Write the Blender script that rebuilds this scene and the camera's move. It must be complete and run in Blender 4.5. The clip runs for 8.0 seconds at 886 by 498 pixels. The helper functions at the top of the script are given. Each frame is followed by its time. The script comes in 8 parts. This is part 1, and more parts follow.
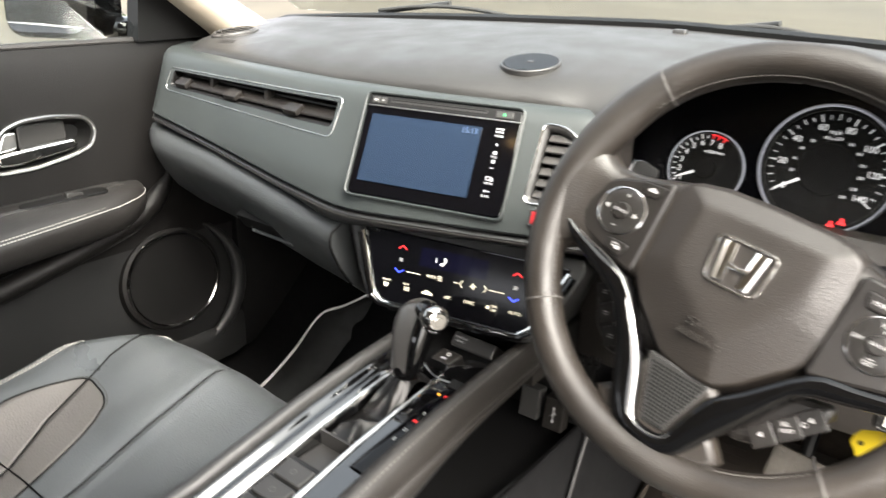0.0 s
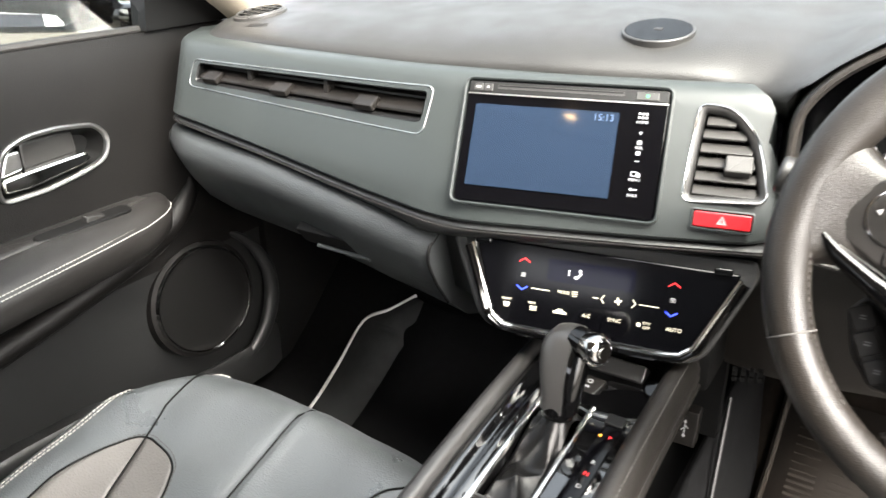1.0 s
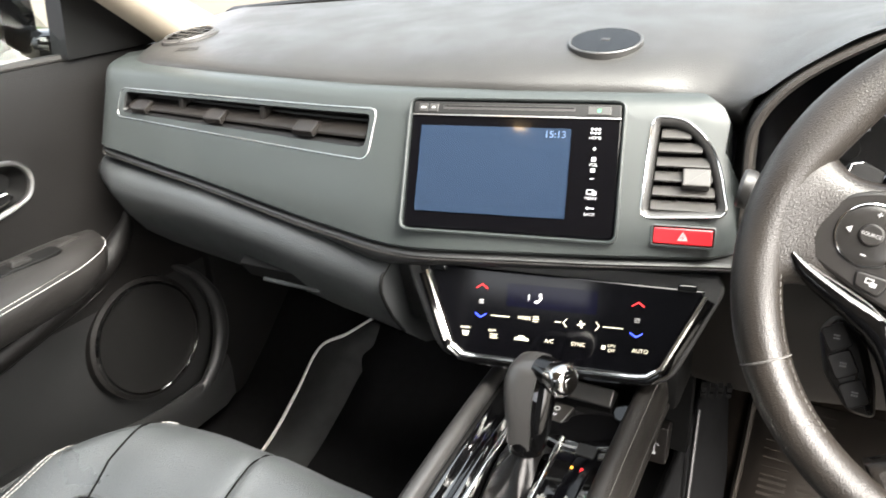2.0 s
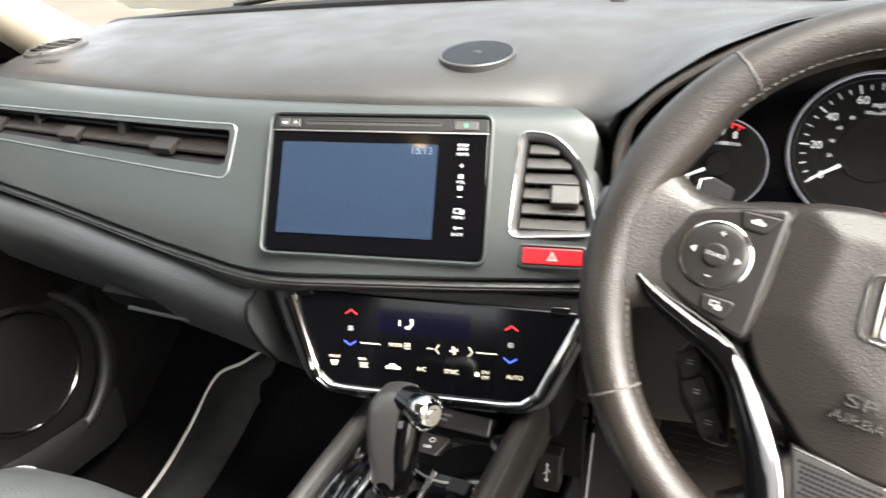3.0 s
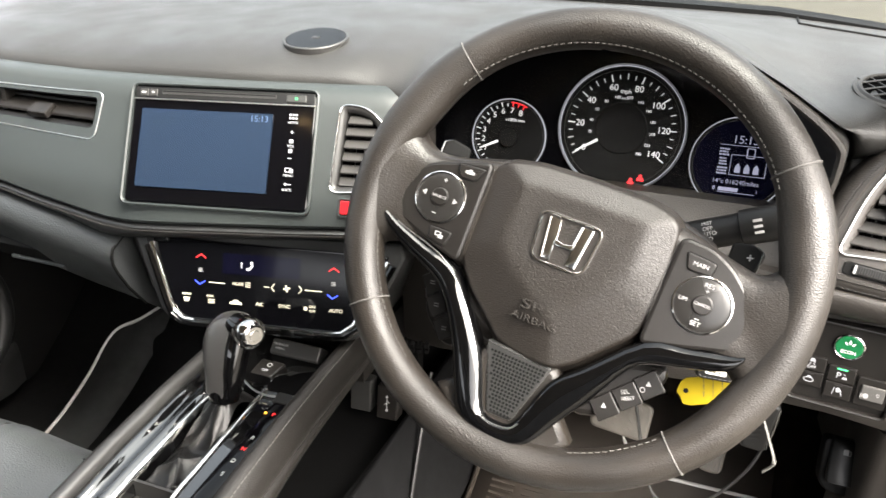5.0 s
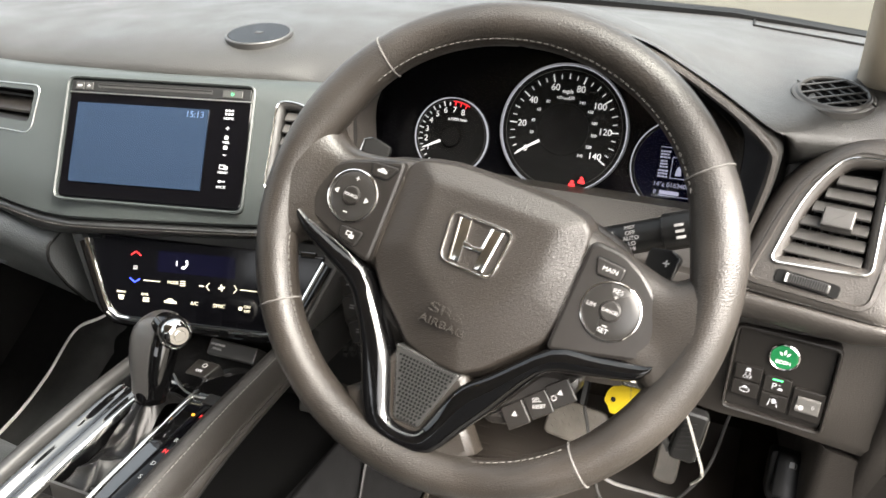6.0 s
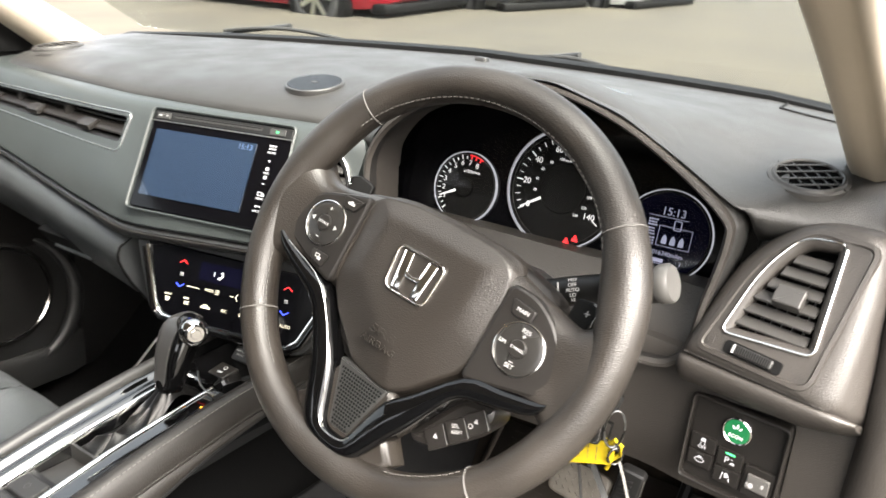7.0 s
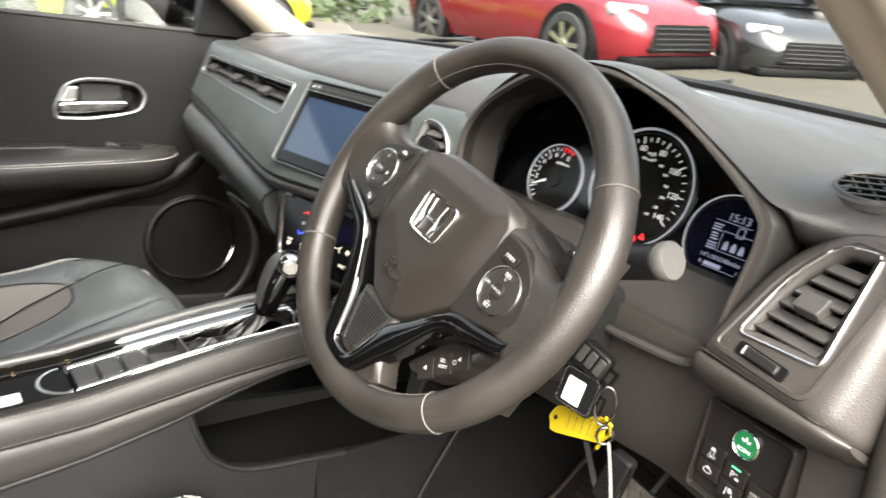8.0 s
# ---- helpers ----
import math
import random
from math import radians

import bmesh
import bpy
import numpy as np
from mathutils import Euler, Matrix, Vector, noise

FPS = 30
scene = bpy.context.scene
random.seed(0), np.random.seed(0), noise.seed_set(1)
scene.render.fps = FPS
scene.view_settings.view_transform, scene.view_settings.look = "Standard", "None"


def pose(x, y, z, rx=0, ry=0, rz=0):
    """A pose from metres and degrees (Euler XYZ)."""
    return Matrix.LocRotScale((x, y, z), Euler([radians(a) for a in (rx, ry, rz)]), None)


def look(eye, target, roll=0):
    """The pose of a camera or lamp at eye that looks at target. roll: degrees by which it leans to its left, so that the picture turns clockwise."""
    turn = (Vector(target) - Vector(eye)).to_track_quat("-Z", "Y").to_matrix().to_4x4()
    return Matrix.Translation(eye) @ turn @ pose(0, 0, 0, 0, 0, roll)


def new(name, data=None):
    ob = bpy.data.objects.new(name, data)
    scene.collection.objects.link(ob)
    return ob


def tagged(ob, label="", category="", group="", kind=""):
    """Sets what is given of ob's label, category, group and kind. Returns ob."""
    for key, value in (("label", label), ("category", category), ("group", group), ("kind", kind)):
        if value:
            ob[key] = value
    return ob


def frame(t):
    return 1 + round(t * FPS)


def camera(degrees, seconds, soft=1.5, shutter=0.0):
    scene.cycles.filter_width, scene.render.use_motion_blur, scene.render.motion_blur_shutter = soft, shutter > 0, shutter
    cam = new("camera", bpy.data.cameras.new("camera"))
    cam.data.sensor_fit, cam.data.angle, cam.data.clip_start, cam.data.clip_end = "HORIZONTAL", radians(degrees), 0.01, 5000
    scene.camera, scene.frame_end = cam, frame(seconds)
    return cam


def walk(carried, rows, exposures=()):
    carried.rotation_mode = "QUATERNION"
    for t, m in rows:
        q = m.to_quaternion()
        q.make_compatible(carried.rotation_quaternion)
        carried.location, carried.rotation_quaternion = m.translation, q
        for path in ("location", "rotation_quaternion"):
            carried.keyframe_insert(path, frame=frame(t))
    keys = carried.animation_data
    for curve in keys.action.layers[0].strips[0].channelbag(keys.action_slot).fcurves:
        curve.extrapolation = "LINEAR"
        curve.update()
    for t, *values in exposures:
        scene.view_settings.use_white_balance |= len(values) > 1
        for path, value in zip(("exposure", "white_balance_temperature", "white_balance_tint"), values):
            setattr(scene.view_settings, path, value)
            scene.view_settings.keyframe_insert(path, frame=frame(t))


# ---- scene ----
cam = camera(62.3, 8.0, shutter=0.5)
PATH = [
    (0, (0.491, 0.07, 1.286), (-0.64, 1.54, 0.536), 1.6),
    (0.5, (0.342, 0.078, 1.299), (-0.724, 1.563, 0.489), -0.1),
    (1, (0.237, 0.085, 1.283), (-0.776, 1.59, 0.441), -1.5),
    (1.2, (0.214, 0.084, 1.28), (-0.775, 1.602, 0.433), -1.9),
    (2.3, (0.218, 0.152, 1.29), (-0.659, 1.753, 0.472), -3.0),
    (2.5, (0.224, 0.167, 1.284), (-0.622, 1.789, 0.476), -2.6),
    (3, (0.265, 0.2, 1.271), (-0.519, 1.86, 0.478), -2.1),
    (3.5, (0.332, 0.189, 1.269), (-0.39, 1.873, 0.467), -1.3),
    (4, (0.383, 0.131, 1.293), (-0.308, 1.825, 0.484), -0.5),
    (4.5, (0.418, 0.116, 1.297), (-0.25, 1.815, 0.481), 0.1),
    (4.7, (0.43, 0.115, 1.295), (-0.227, 1.816, 0.474), 0.3),
    (5.8, (0.493, 0.151, 1.278), (-0.148, 1.859, 0.46), 1.3),
    (6, (0.51, 0.161, 1.282), (-0.148, 1.864, 0.466), 1.4),
    (6.5, (0.575, 0.172, 1.289), (-0.203, 1.846, 0.521), 2.2),
    (7, (0.676, 0.172, 1.291), (-0.334, 1.76, 0.614), 3.9),
    (7.5, (0.799, 0.19, 1.264), (-0.442, 1.63, 0.645), 6.4),
    (8, (0.86, 0.242, 1.239), (-0.614, 1.446, 0.627), 8.2),
]
walk(cam, [(t, look(eye, target, roll)) for t, eye, target, roll in PATH], exposures=((0.0, 3.45, 6700, 10), (1.0, 3.70, 6600, 10), (2.5, 3.70, 6600, 10), (3.5, 3.40, 6700, 10), (4.7, 3.40, 6700, 10), (6.5, 3.55, 6800, 10), (7.5, 3.30, 6700, 10), (8.0, 3.30, 6700, 10)))
# ---------------------------------------------------------------- light
world = bpy.data.worlds.new("sky")
scene.world = world
world.use_nodes = True
wn = world.node_tree.nodes
sky = wn.new("ShaderNodeTexSky")
sky.sky_type, sky.sun_disc = "NISHITA", False
sky.sun_elevation, sky.sun_rotation = radians(51), radians(117)
sky.air_density, sky.dust_density, sky.ozone_density = 1.0, 7.0, 0.6
wn["Background"].inputs[1].default_value = 0.15
cloud = wn.new("ShaderNodeHueSaturation")
cloud.inputs["Saturation"].default_value = 0.35
world.node_tree.links.new(sky.outputs[0], cloud.inputs["Color"])
world.node_tree.links.new(cloud.outputs[0], wn["Background"].inputs[0])
sun = new("sun", bpy.data.lights.new("sun", "SUN"))
sun.data.energy, sun.data.angle, sun.data.color = 2.3, radians(62), (1.0, 0.95, 0.88)
sun.matrix_world = look((3.2, -1.0, 5.2), (0.0, 0.6, 0.9))


# ---------------------------------------------------------------- materials
def material(name, base, rough=0.5, metal=0.0, coat=0.0, emit=None, power=0.0, vary=0.0, scale=6.0, bump=0.0,
             grain=700.0, kind="noise", rvary=0.0, spec=0.5, dust=0.0):
    m = bpy.data.materials.new(name)
    m.use_nodes = True
    n, l = m.node_tree.nodes, m.node_tree.links
    b = n["Principled BSDF"]
    b.inputs["Base Color"].default_value = (*base, 1)
    b.inputs["Roughness"].default_value = rough
    b.inputs["Metallic"].default_value = metal
    b.inputs["Coat Weight"].default_value = coat
    b.inputs["Coat Roughness"].default_value = 0.03
    b.inputs["Specular IOR Level"].default_value = spec
    if emit:
        b.inputs["Emission Color"].default_value = (*emit, 1)
        b.inputs["Emission Strength"].default_value = power
    tc = n.new("ShaderNodeTexCoord")
    if vary or dust:
        t = n.new("ShaderNodeTexNoise")
        t.inputs["Scale"].default_value, t.inputs["Detail"].default_value = scale, 6
        l.new(tc.outputs["Object"], t.inputs["Vector"])
        r = n.new("ShaderNodeMapRange")
        r.inputs[1].default_value, r.inputs[2].default_value = 0.3, 0.7
        r.inputs[3].default_value, r.inputs[4].default_value = 1 - vary, 1 + vary
        l.new(t.outputs["Fac"], r.inputs[0])
        mul = n.new("ShaderNodeVectorMath")
        mul.operation = "SCALE"
        mul.inputs[0].default_value = base
        l.new(r.outputs[0], mul.inputs["Scale"])
        out = mul.outputs[0]
        if dust:
            t2 = n.new("ShaderNodeTexNoise")
            t2.inputs["Scale"].default_value, t2.inputs["Detail"].default_value = 900.0, 2
            l.new(tc.outputs["Object"], t2.inputs["Vector"])
            r2 = n.new("ShaderNodeMapRange")
            r2.inputs[1].default_value, r2.inputs[2].default_value = 0.62, 0.75
            r2.inputs[3].default_value, r2.inputs[4].default_value = 0.0, dust
            l.new(t2.outputs["Fac"], r2.inputs[0])
            mx = n.new("ShaderNodeMixRGB")
            mx.inputs[2].default_value = (0.4, 0.38, 0.34, 1)
            l.new(r2.outputs[0], mx.inputs[0])
            l.new(out, mx.inputs[1])
            out = mx.outputs[0]
        l.new(out, b.inputs["Base Color"])
    if rvary:
        t3 = n.new("ShaderNodeTexNoise")
        t3.inputs["Scale"].default_value, t3.inputs["Detail"].default_value = 14.0, 5
        l.new(tc.outputs["Object"], t3.inputs["Vector"])
        r3 = n.new("ShaderNodeMapRange")
        r3.inputs[1].default_value, r3.inputs[2].default_value = 0.3, 0.7
        r3.inputs[3].default_value, r3.inputs[4].default_value = rough - rvary, rough + rvary
        l.new(t3.outputs["Fac"], r3.inputs[0])
        l.new(r3.outputs[0], b.inputs["Roughness"])
    if bump:
        if kind == "leather":
            g = n.new("ShaderNodeTexVoronoi")
            g.feature = "SMOOTH_F1"
            g.inputs["Scale"].default_value = grain
            g.inputs["Randomness"].default_value = 1.0
            soft = n.new("ShaderNodeTexNoise")
            soft.inputs["Scale"].default_value, soft.inputs["Detail"].default_value = grain * 0.22, 3
            l.new(tc.outputs["Object"], soft.inputs["Vector"])
            add = n.new("ShaderNodeMath")
            add.operation = "MULTIPLY_ADD"
            add.inputs[1].default_value = 0.15
            l.new(soft.outputs["Fac"], add.inputs[0])
            l.new(g.outputs["Distance"], add.inputs[2])
            src = add.outputs[0]
        else:
            g = n.new("ShaderNodeTexNoise")
            g.inputs["Scale"].default_value, g.inputs["Detail"].default_value = grain, 4
            src = g.outputs["Fac"]
        l.new(tc.outputs["Object"], g.inputs["Vector"])
        bp = n.new("ShaderNodeBump")
        bp.inputs["Strength"].default_value, bp.inputs["Distance"].default_value = bump, 0.0006
        l.new(src, bp.inputs["Height"])
        l.new(bp.outputs[0], b.inputs["Normal"])
    return m


def pane_material(name, tint, gloss):
    m = bpy.data.materials.new(name)
    m.use_nodes = True
    n, l = m.node_tree.nodes, m.node_tree.links
    t, g, mix = n.new("ShaderNodeBsdfTransparent"), n.new("ShaderNodeBsdfGlossy"), n.new("ShaderNodeMixShader")
    t.inputs[0].default_value, g.inputs["Roughness"].default_value = (*tint, 1), 0.01
    mix.inputs[0].default_value = gloss
    l.new(t.outputs[0], mix.inputs[1])
    l.new(g.outputs[0], mix.inputs[2])
    l.new(mix.outputs[0], n["Material Output"].inputs[0])
    return m


PAD = material("dash_soft_plastic", (0.0152, 0.0149, 0.0142), 0.45, vary=0.10, bump=0.55, grain=800, kind="leather", rvary=0.08, dust=0.05, spec=0.40)
FASCIA = material("fascia_satin", (0.0200, 0.0236, 0.0232), 0.42, vary=0.06, bump=0.15, grain=1500, rvary=0.04, spec=0.38)
LOWER = material("lower_plastic", (0.0094, 0.0097, 0.0098), 0.40, vary=0.12, bump=0.5, grain=800, kind="leather", rvary=0.05, spec=0.5)
POD = material("driver_trim_plastic", (0.0215, 0.0188, 0.0165), 0.48, vary=0.08, bump=0.5, grain=800, kind="leather", rvary=0.07, spec=0.46)
LEATHER = material("wheel_leather", (0.0118, 0.0100, 0.0084), 0.40, vary=0.32, scale=18, bump=0.50, grain=1000, kind="leather", rvary=0.16, spec=0.36)
AIRBAG = material("airbag_vinyl", (0.0108, 0.0090, 0.0075), 0.41, vary=0.16, bump=0.45, grain=1050, kind="leather", rvary=0.07, spec=0.37)
SEAT = material("seat_leather", (0.050, 0.0545, 0.0560), 0.37, vary=0.14, scale=9, bump=0.7, grain=620, kind="leather", rvary=0.10, spec=1.0)
SEAT_INSERT = material("perforated_leather", (0.06854, 0.06365, 0.05875), 0.48, vary=0.12, scale=9, bump=0.9, grain=420, kind="leather", spec=0.7)
RAIL = material("console_vinyl", (0.0086, 0.0077, 0.0068), 0.42, vary=0.10, bump=0.5, grain=850, kind="leather", rvary=0.06, spec=0.34)
SIDE = material("console_side_plastic", (0.0048, 0.0050, 0.0053), 0.50, vary=0.10, bump=0.5, grain=850, kind="leather", rvary=0.05, spec=0.28)
DOOR = material("door_plastic", (0.0034, 0.0031, 0.0029), 0.48, vary=0.10, bump=0.6, grain=800, kind="leather", rvary=0.05, spec=0.22)
DARK = material("dark_plastic", (0.00306, 0.00306, 0.00306), 0.42, vary=0.1, bump=0.1, spec=0.28)
MATTE = material("matt_black", (0.00204, 0.00204, 0.00204), 0.6, spec=0.12)
SLAT = material("slat_plastic", (0.0150, 0.0146, 0.0140), 0.42, vary=0.08)
GLOVE = material("glovebox_plastic", (0.0205, 0.0226, 0.0234), 0.40, vary=0.12, bump=0.7, grain=650, kind="leather", rvary=0.05, spec=0.6)
CTRL = material("control_satin", (0.0074, 0.0066, 0.0060), 0.36, vary=0.08, bump=0.15, grain=2500, rvary=0.04, spec=0.26)
ARM = material("armrest_leather", (0.0105, 0.0098, 0.0092), 0.44, vary=0.12, scale=9, bump=0.6, grain=700, kind="leather", rvary=0.06, spec=0.42)
GLOSS = material("piano_black", (0.0012, 0.0012, 0.0013), 0.04, rvary=0.02, spec=0.42)
PIANO = material("console_lacquer", (0.0012, 0.0012, 0.0013), 0.03, coat=1.0, rvary=0.02, spec=0.9)
GLASSY = material("black_display_glass", (0.00102, 0.00102, 0.00136), 0.10, rvary=0.02, spec=0.22)
CHROME = material("chrome", (0.78, 0.77, 0.75), 0.10, metal=1.0, rvary=0.04)
SATIN = material("satin_silver", (0.55, 0.55, 0.54), 0.28, metal=1.0)
LCD = material("lcd_glass", (0.00816, 0.0136, 0.0238), 0.07, emit=(0.085, 0.19, 0.42), power=0.0060, rvary=0.02, spec=0.55)
MIDLCD = material("info_display", (0.00136, 0.00136, 0.00408), 0.08, emit=(0.01, 0.012, 0.05), power=0.00592, spec=0.12)
WHITE = material("white_print", (0.2448, 0.2448, 0.2448), 0.5)
RINGLIT = material("lit_dial_ring", (0.22, 0.22, 0.23), 0.3, metal=0.8, emit=(0.85, 0.88, 1.0), power=0.05)
INFO = material("dim_display_print", (0.10, 0.10, 0.16), 0.5, emit=(0.72, 0.76, 1.0), power=0.033)
ICON = material("dim_white_icon", (0.22, 0.22, 0.23), 0.5, emit=(0.9, 0.93, 1.0), power=0.028)
LIT = material("lit_white", (0.476, 0.476, 0.476), 0.5, emit=(0.95, 0.97, 1.0), power=0.058)
AMBERW = material("lit_warm", (0.408, 0.3808, 0.306), 0.5, emit=(1.0, 0.9, 0.65), power=0.0629)
REDL = material("lit_red", (0.476, 0.0136, 0.0136), 0.5, emit=(1.0, 0.03, 0.04), power=0.12)
BLUEL = material("lit_blue", (0.0136, 0.0272, 0.476), 0.5, emit=(0.05, 0.09, 1.0), power=0.296)
ORANGE = material("lit_orange", (0.544, 0.204, 0.0136), 0.5, emit=(1.0, 0.4, 0.05), power=0.14)
REDPLASTIC = material("red_plastic", (0.2856, 0.00816, 0.01224), 0.28, coat=0.2, vary=0.05)
GREEN = material("green_lens", (0.006, 0.075, 0.026), 0.15, emit=(0.02, 0.5, 0.14), power=0.014, coat=0.4)
GREENL = material("lit_green", (0.034, 0.408, 0.136), 0.4, emit=(0.1, 1.0, 0.3), power=0.185)
TRIM_MESH = material("dotted_trim", (0.034, 0.034, 0.033), 0.38, metal=0.6)
GAITER = material("gaiter_leather", (0.0022, 0.0021, 0.0021), 0.34, vary=0.05, scale=40, bump=0.4, grain=900, kind="leather", rvary=0.03, spec=0.25)
BLADE = material("vent_blade_plastic", (0.0240, 0.0228, 0.0214), 0.46, vary=0.08, bump=0.15, grain=1800, spec=0.42)
LINING = material("hood_lining_plastic", (0.0095, 0.0088, 0.0082), 0.55, vary=0.08, bump=0.2, grain=1500, spec=0.3)
KNEE = material("knee_panel_plastic", (0.0195, 0.0172, 0.0152), 0.50, vary=0.08, bump=0.5, grain=850, kind="leather", rvary=0.05, spec=0.38)
RIMTHREAD = material("pale_grey_thread", (0.050, 0.047, 0.043), 0.7)
KNOB = material("dark_chrome", (0.40, 0.395, 0.385), 0.09, metal=1.0)
SATINRAIL = material("satin_rail", (0.022, 0.0215, 0.021), 0.32, vary=0.08, rvary=0.04, spec=0.5)
INSERT_PALE = material("pale_perforated_leather", (0.094, 0.087, 0.080), 0.48, vary=0.10, scale=9, bump=0.8, grain=420, kind="leather", spec=0.7)
ARMCOVER = material("patterned_armrest_vinyl", (0.0135, 0.0127, 0.0118), 0.42, vary=0.10, scale=12, bump=1.0, grain=320, kind="leather", rvary=0.08, spec=0.5)
DUCTSHADE = material("duct_shade_black", (0.0012, 0.0012, 0.0012), 0.9, spec=0.02)
PADGLOSS = material("glossy_button", (0.0110, 0.0104, 0.0098), 0.26, rvary=0.03, spec=0.32)
PEDAL = material("pedal_rubber", (0.080, 0.071, 0.059), 0.6, vary=0.25, scale=30)
STALKEND = material("stalk_grey", (0.046, 0.0445, 0.042), 0.5, vary=0.08)
CABLE = material("cable_grey", (0.03, 0.029, 0.028), 0.5)
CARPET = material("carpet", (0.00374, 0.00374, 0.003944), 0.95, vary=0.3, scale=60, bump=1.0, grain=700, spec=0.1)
# paler brown carpet: light from the open doorway is put into its colour
DOORLIT_CARPET = material("doorlit_carpet", (0.0135, 0.0104, 0.0079), 0.95, vary=0.35, scale=50, bump=1.0, grain=900, spec=0.1)
RUBBER = material("rubber_mat", (0.0200, 0.0158, 0.0122), 0.55, vary=0.25, scale=12, bump=0.3)
STRAP = material("grey_strap", (0.062, 0.060, 0.055), 0.6, vary=0.1, scale=60)
MATGREY = material("grey_mat_felt", (0.0120, 0.0128, 0.0128), 0.9, vary=0.25, scale=40, bump=1.0, grain=700, spec=0.3)
PIPING = material("grey_piping", (0.4216, 0.4148, 0.3944), 0.6)
THREAD = material("pale_thread", (0.34, 0.3332, 0.3128), 0.7)
DTHREAD = material("dark_thread", (0.0272, 0.02516, 0.02312), 0.7)
GTHREAD = material("grey_thread", (0.055, 0.052, 0.049), 0.7)
BEIGE = material("beige_pillar_cloth", (0.34, 0.2924, 0.2312), 0.8, vary=0.06, bump=0.4, grain=900)
SEAL = material("door_seal_rubber", (0.0190, 0.0180, 0.0170), 0.6, vary=0.1)
ASPHALT = material("asphalt", (0.027, 0.0232, 0.0142), 0.85, vary=0.25, scale=0.9, bump=0.6, grain=60)
YELLOW = material("yellow_tag_plastic", (0.17, 0.125, 0.002), 0.7, vary=0.06, spec=0.15)
KEYB = material("key_plastic", (0.0030, 0.0030, 0.0030), 0.34, spec=0.25)
PAPER = material("paper_label", (0.4896, 0.476, 0.4488), 0.6, vary=0.08, scale=80)
CARRED = material("red_car_paint", (0.115, 0.003, 0.007), 0.25, coat=0.5)
CARBLACK = material("dark_car_paint", (0.0066, 0.00715, 0.0077), 0.25, coat=0.8)
CARWHITE = material("white_car_paint", (0.2475, 0.2475, 0.242), 0.3, coat=0.4)
CARBLUE = material("blue_car_paint", (0.0165, 0.088, 0.231), 0.3, coat=0.6)
CARLIME = material("lime_car_paint", (0.18, 0.205, 0.01), 0.3, coat=0.6)
HLAMP = material("headlamp_lens", (0.3025, 0.308, 0.319), 0.08, coat=0.8)
TYRE = material("tyre_rubber", (0.0136, 0.0136, 0.0136), 0.8)
LEAF = material("shrub_leaves", (0.026, 0.042, 0.012), 0.7, vary=0.4, scale=30)
CLEAR = pane_material("window_glass", (0.80, 0.82, 0.81), 0.04)
LENS = pane_material("cluster_lens", (0.97, 0.97, 0.97), 0.006)
DISC = material("dark_polished_metal", (0.14, 0.14, 0.14), 0.20, metal=1.0)
MIRROR = material("mirror_glass", (0.85, 0.85, 0.85), 0.01, metal=1.0)


# ---------------------------------------------------------------- mesh helpers
def frame_at(o, n, up=(0, 0, 1), turn=0.0):
    """A pose with its local z along n and its local y as near up as it can be."""
    n = Vector(n).normalized()
    u = Vector(up).cross(n).normalized()
    v = n.cross(u)
    m = Matrix((u, v, n)).transposed().to_4x4()
    return Matrix.Translation(o) @ m @ pose(0, 0, 0, 0, 0, turn)


def thing(name, at, label, category, group="", kind=""):
    e = new(name)
    e.location = at
    e.empty_display_size = 0.05
    return tagged(e, label, category, group, kind)


def part(name, bm, mat, parent=None, label="", sharp=35.0):
    bmesh.ops.recalc_face_normals(bm, faces=bm.faces)
    for e in bm.edges:
        wide = any(len(f.verts) > 6 for f in e.link_faces)
        e.smooth = not (wide or len(e.link_faces) == 2 and e.calc_face_angle(0.0) > radians(sharp))
    for f in bm.faces:
        f.smooth = True
    me = bpy.data.meshes.new(name)
    bm.to_mesh(me)
    bm.free()
    me.materials.append(mat)
    ob = new(name, me)
    if parent:
        ob.parent = parent
        ob.matrix_parent_inverse = parent.matrix_basis.inverted()
    if label:
        tagged(ob, label)
    if any(w in name for w in ("stitching", "print", "_icon", "icon", "hole", "rib_set", "symbol")):
        tagged(ob, kind="stuff")
    return ob


def B():
    return bmesh.new()


def loops(bm, rows, closed=True, cap0=False, cap1=False):
    """Skins rows of points of equal number."""
    vs = [[bm.verts.new(p) for p in r] for r in rows]
    k = len(rows[0])
    for a, b in zip(vs, vs[1:]):
        for i in range(k if closed else k - 1):
            j = (i + 1) % k
            bm.faces.new((a[i], a[j], b[j], b[i]))
    if cap0:
        bm.faces.new(vs[0])
    if cap1:
        bm.faces.new(vs[-1])
    return bm


def offset(pts, d):
    """A closed outline, counterclockwise, moved inwards by d."""
    out, k = [], len(pts)
    for i in range(k):
        p, q, r = Vector(pts[i - 1]), Vector(pts[i]), Vector(pts[(i + 1) % k])
        a, b = (q - p).normalized(), (r - q).normalized()
        n = Vector((-a.y - b.y, a.x + b.x))
        if n.length < 1e-6:
            n = Vector((-a.y, a.x))
        n.normalize()
        c = max(0.5, n.dot(Vector((-a.y, a.x))))
        out.append(tuple(q + n * (d / c)))
    return out


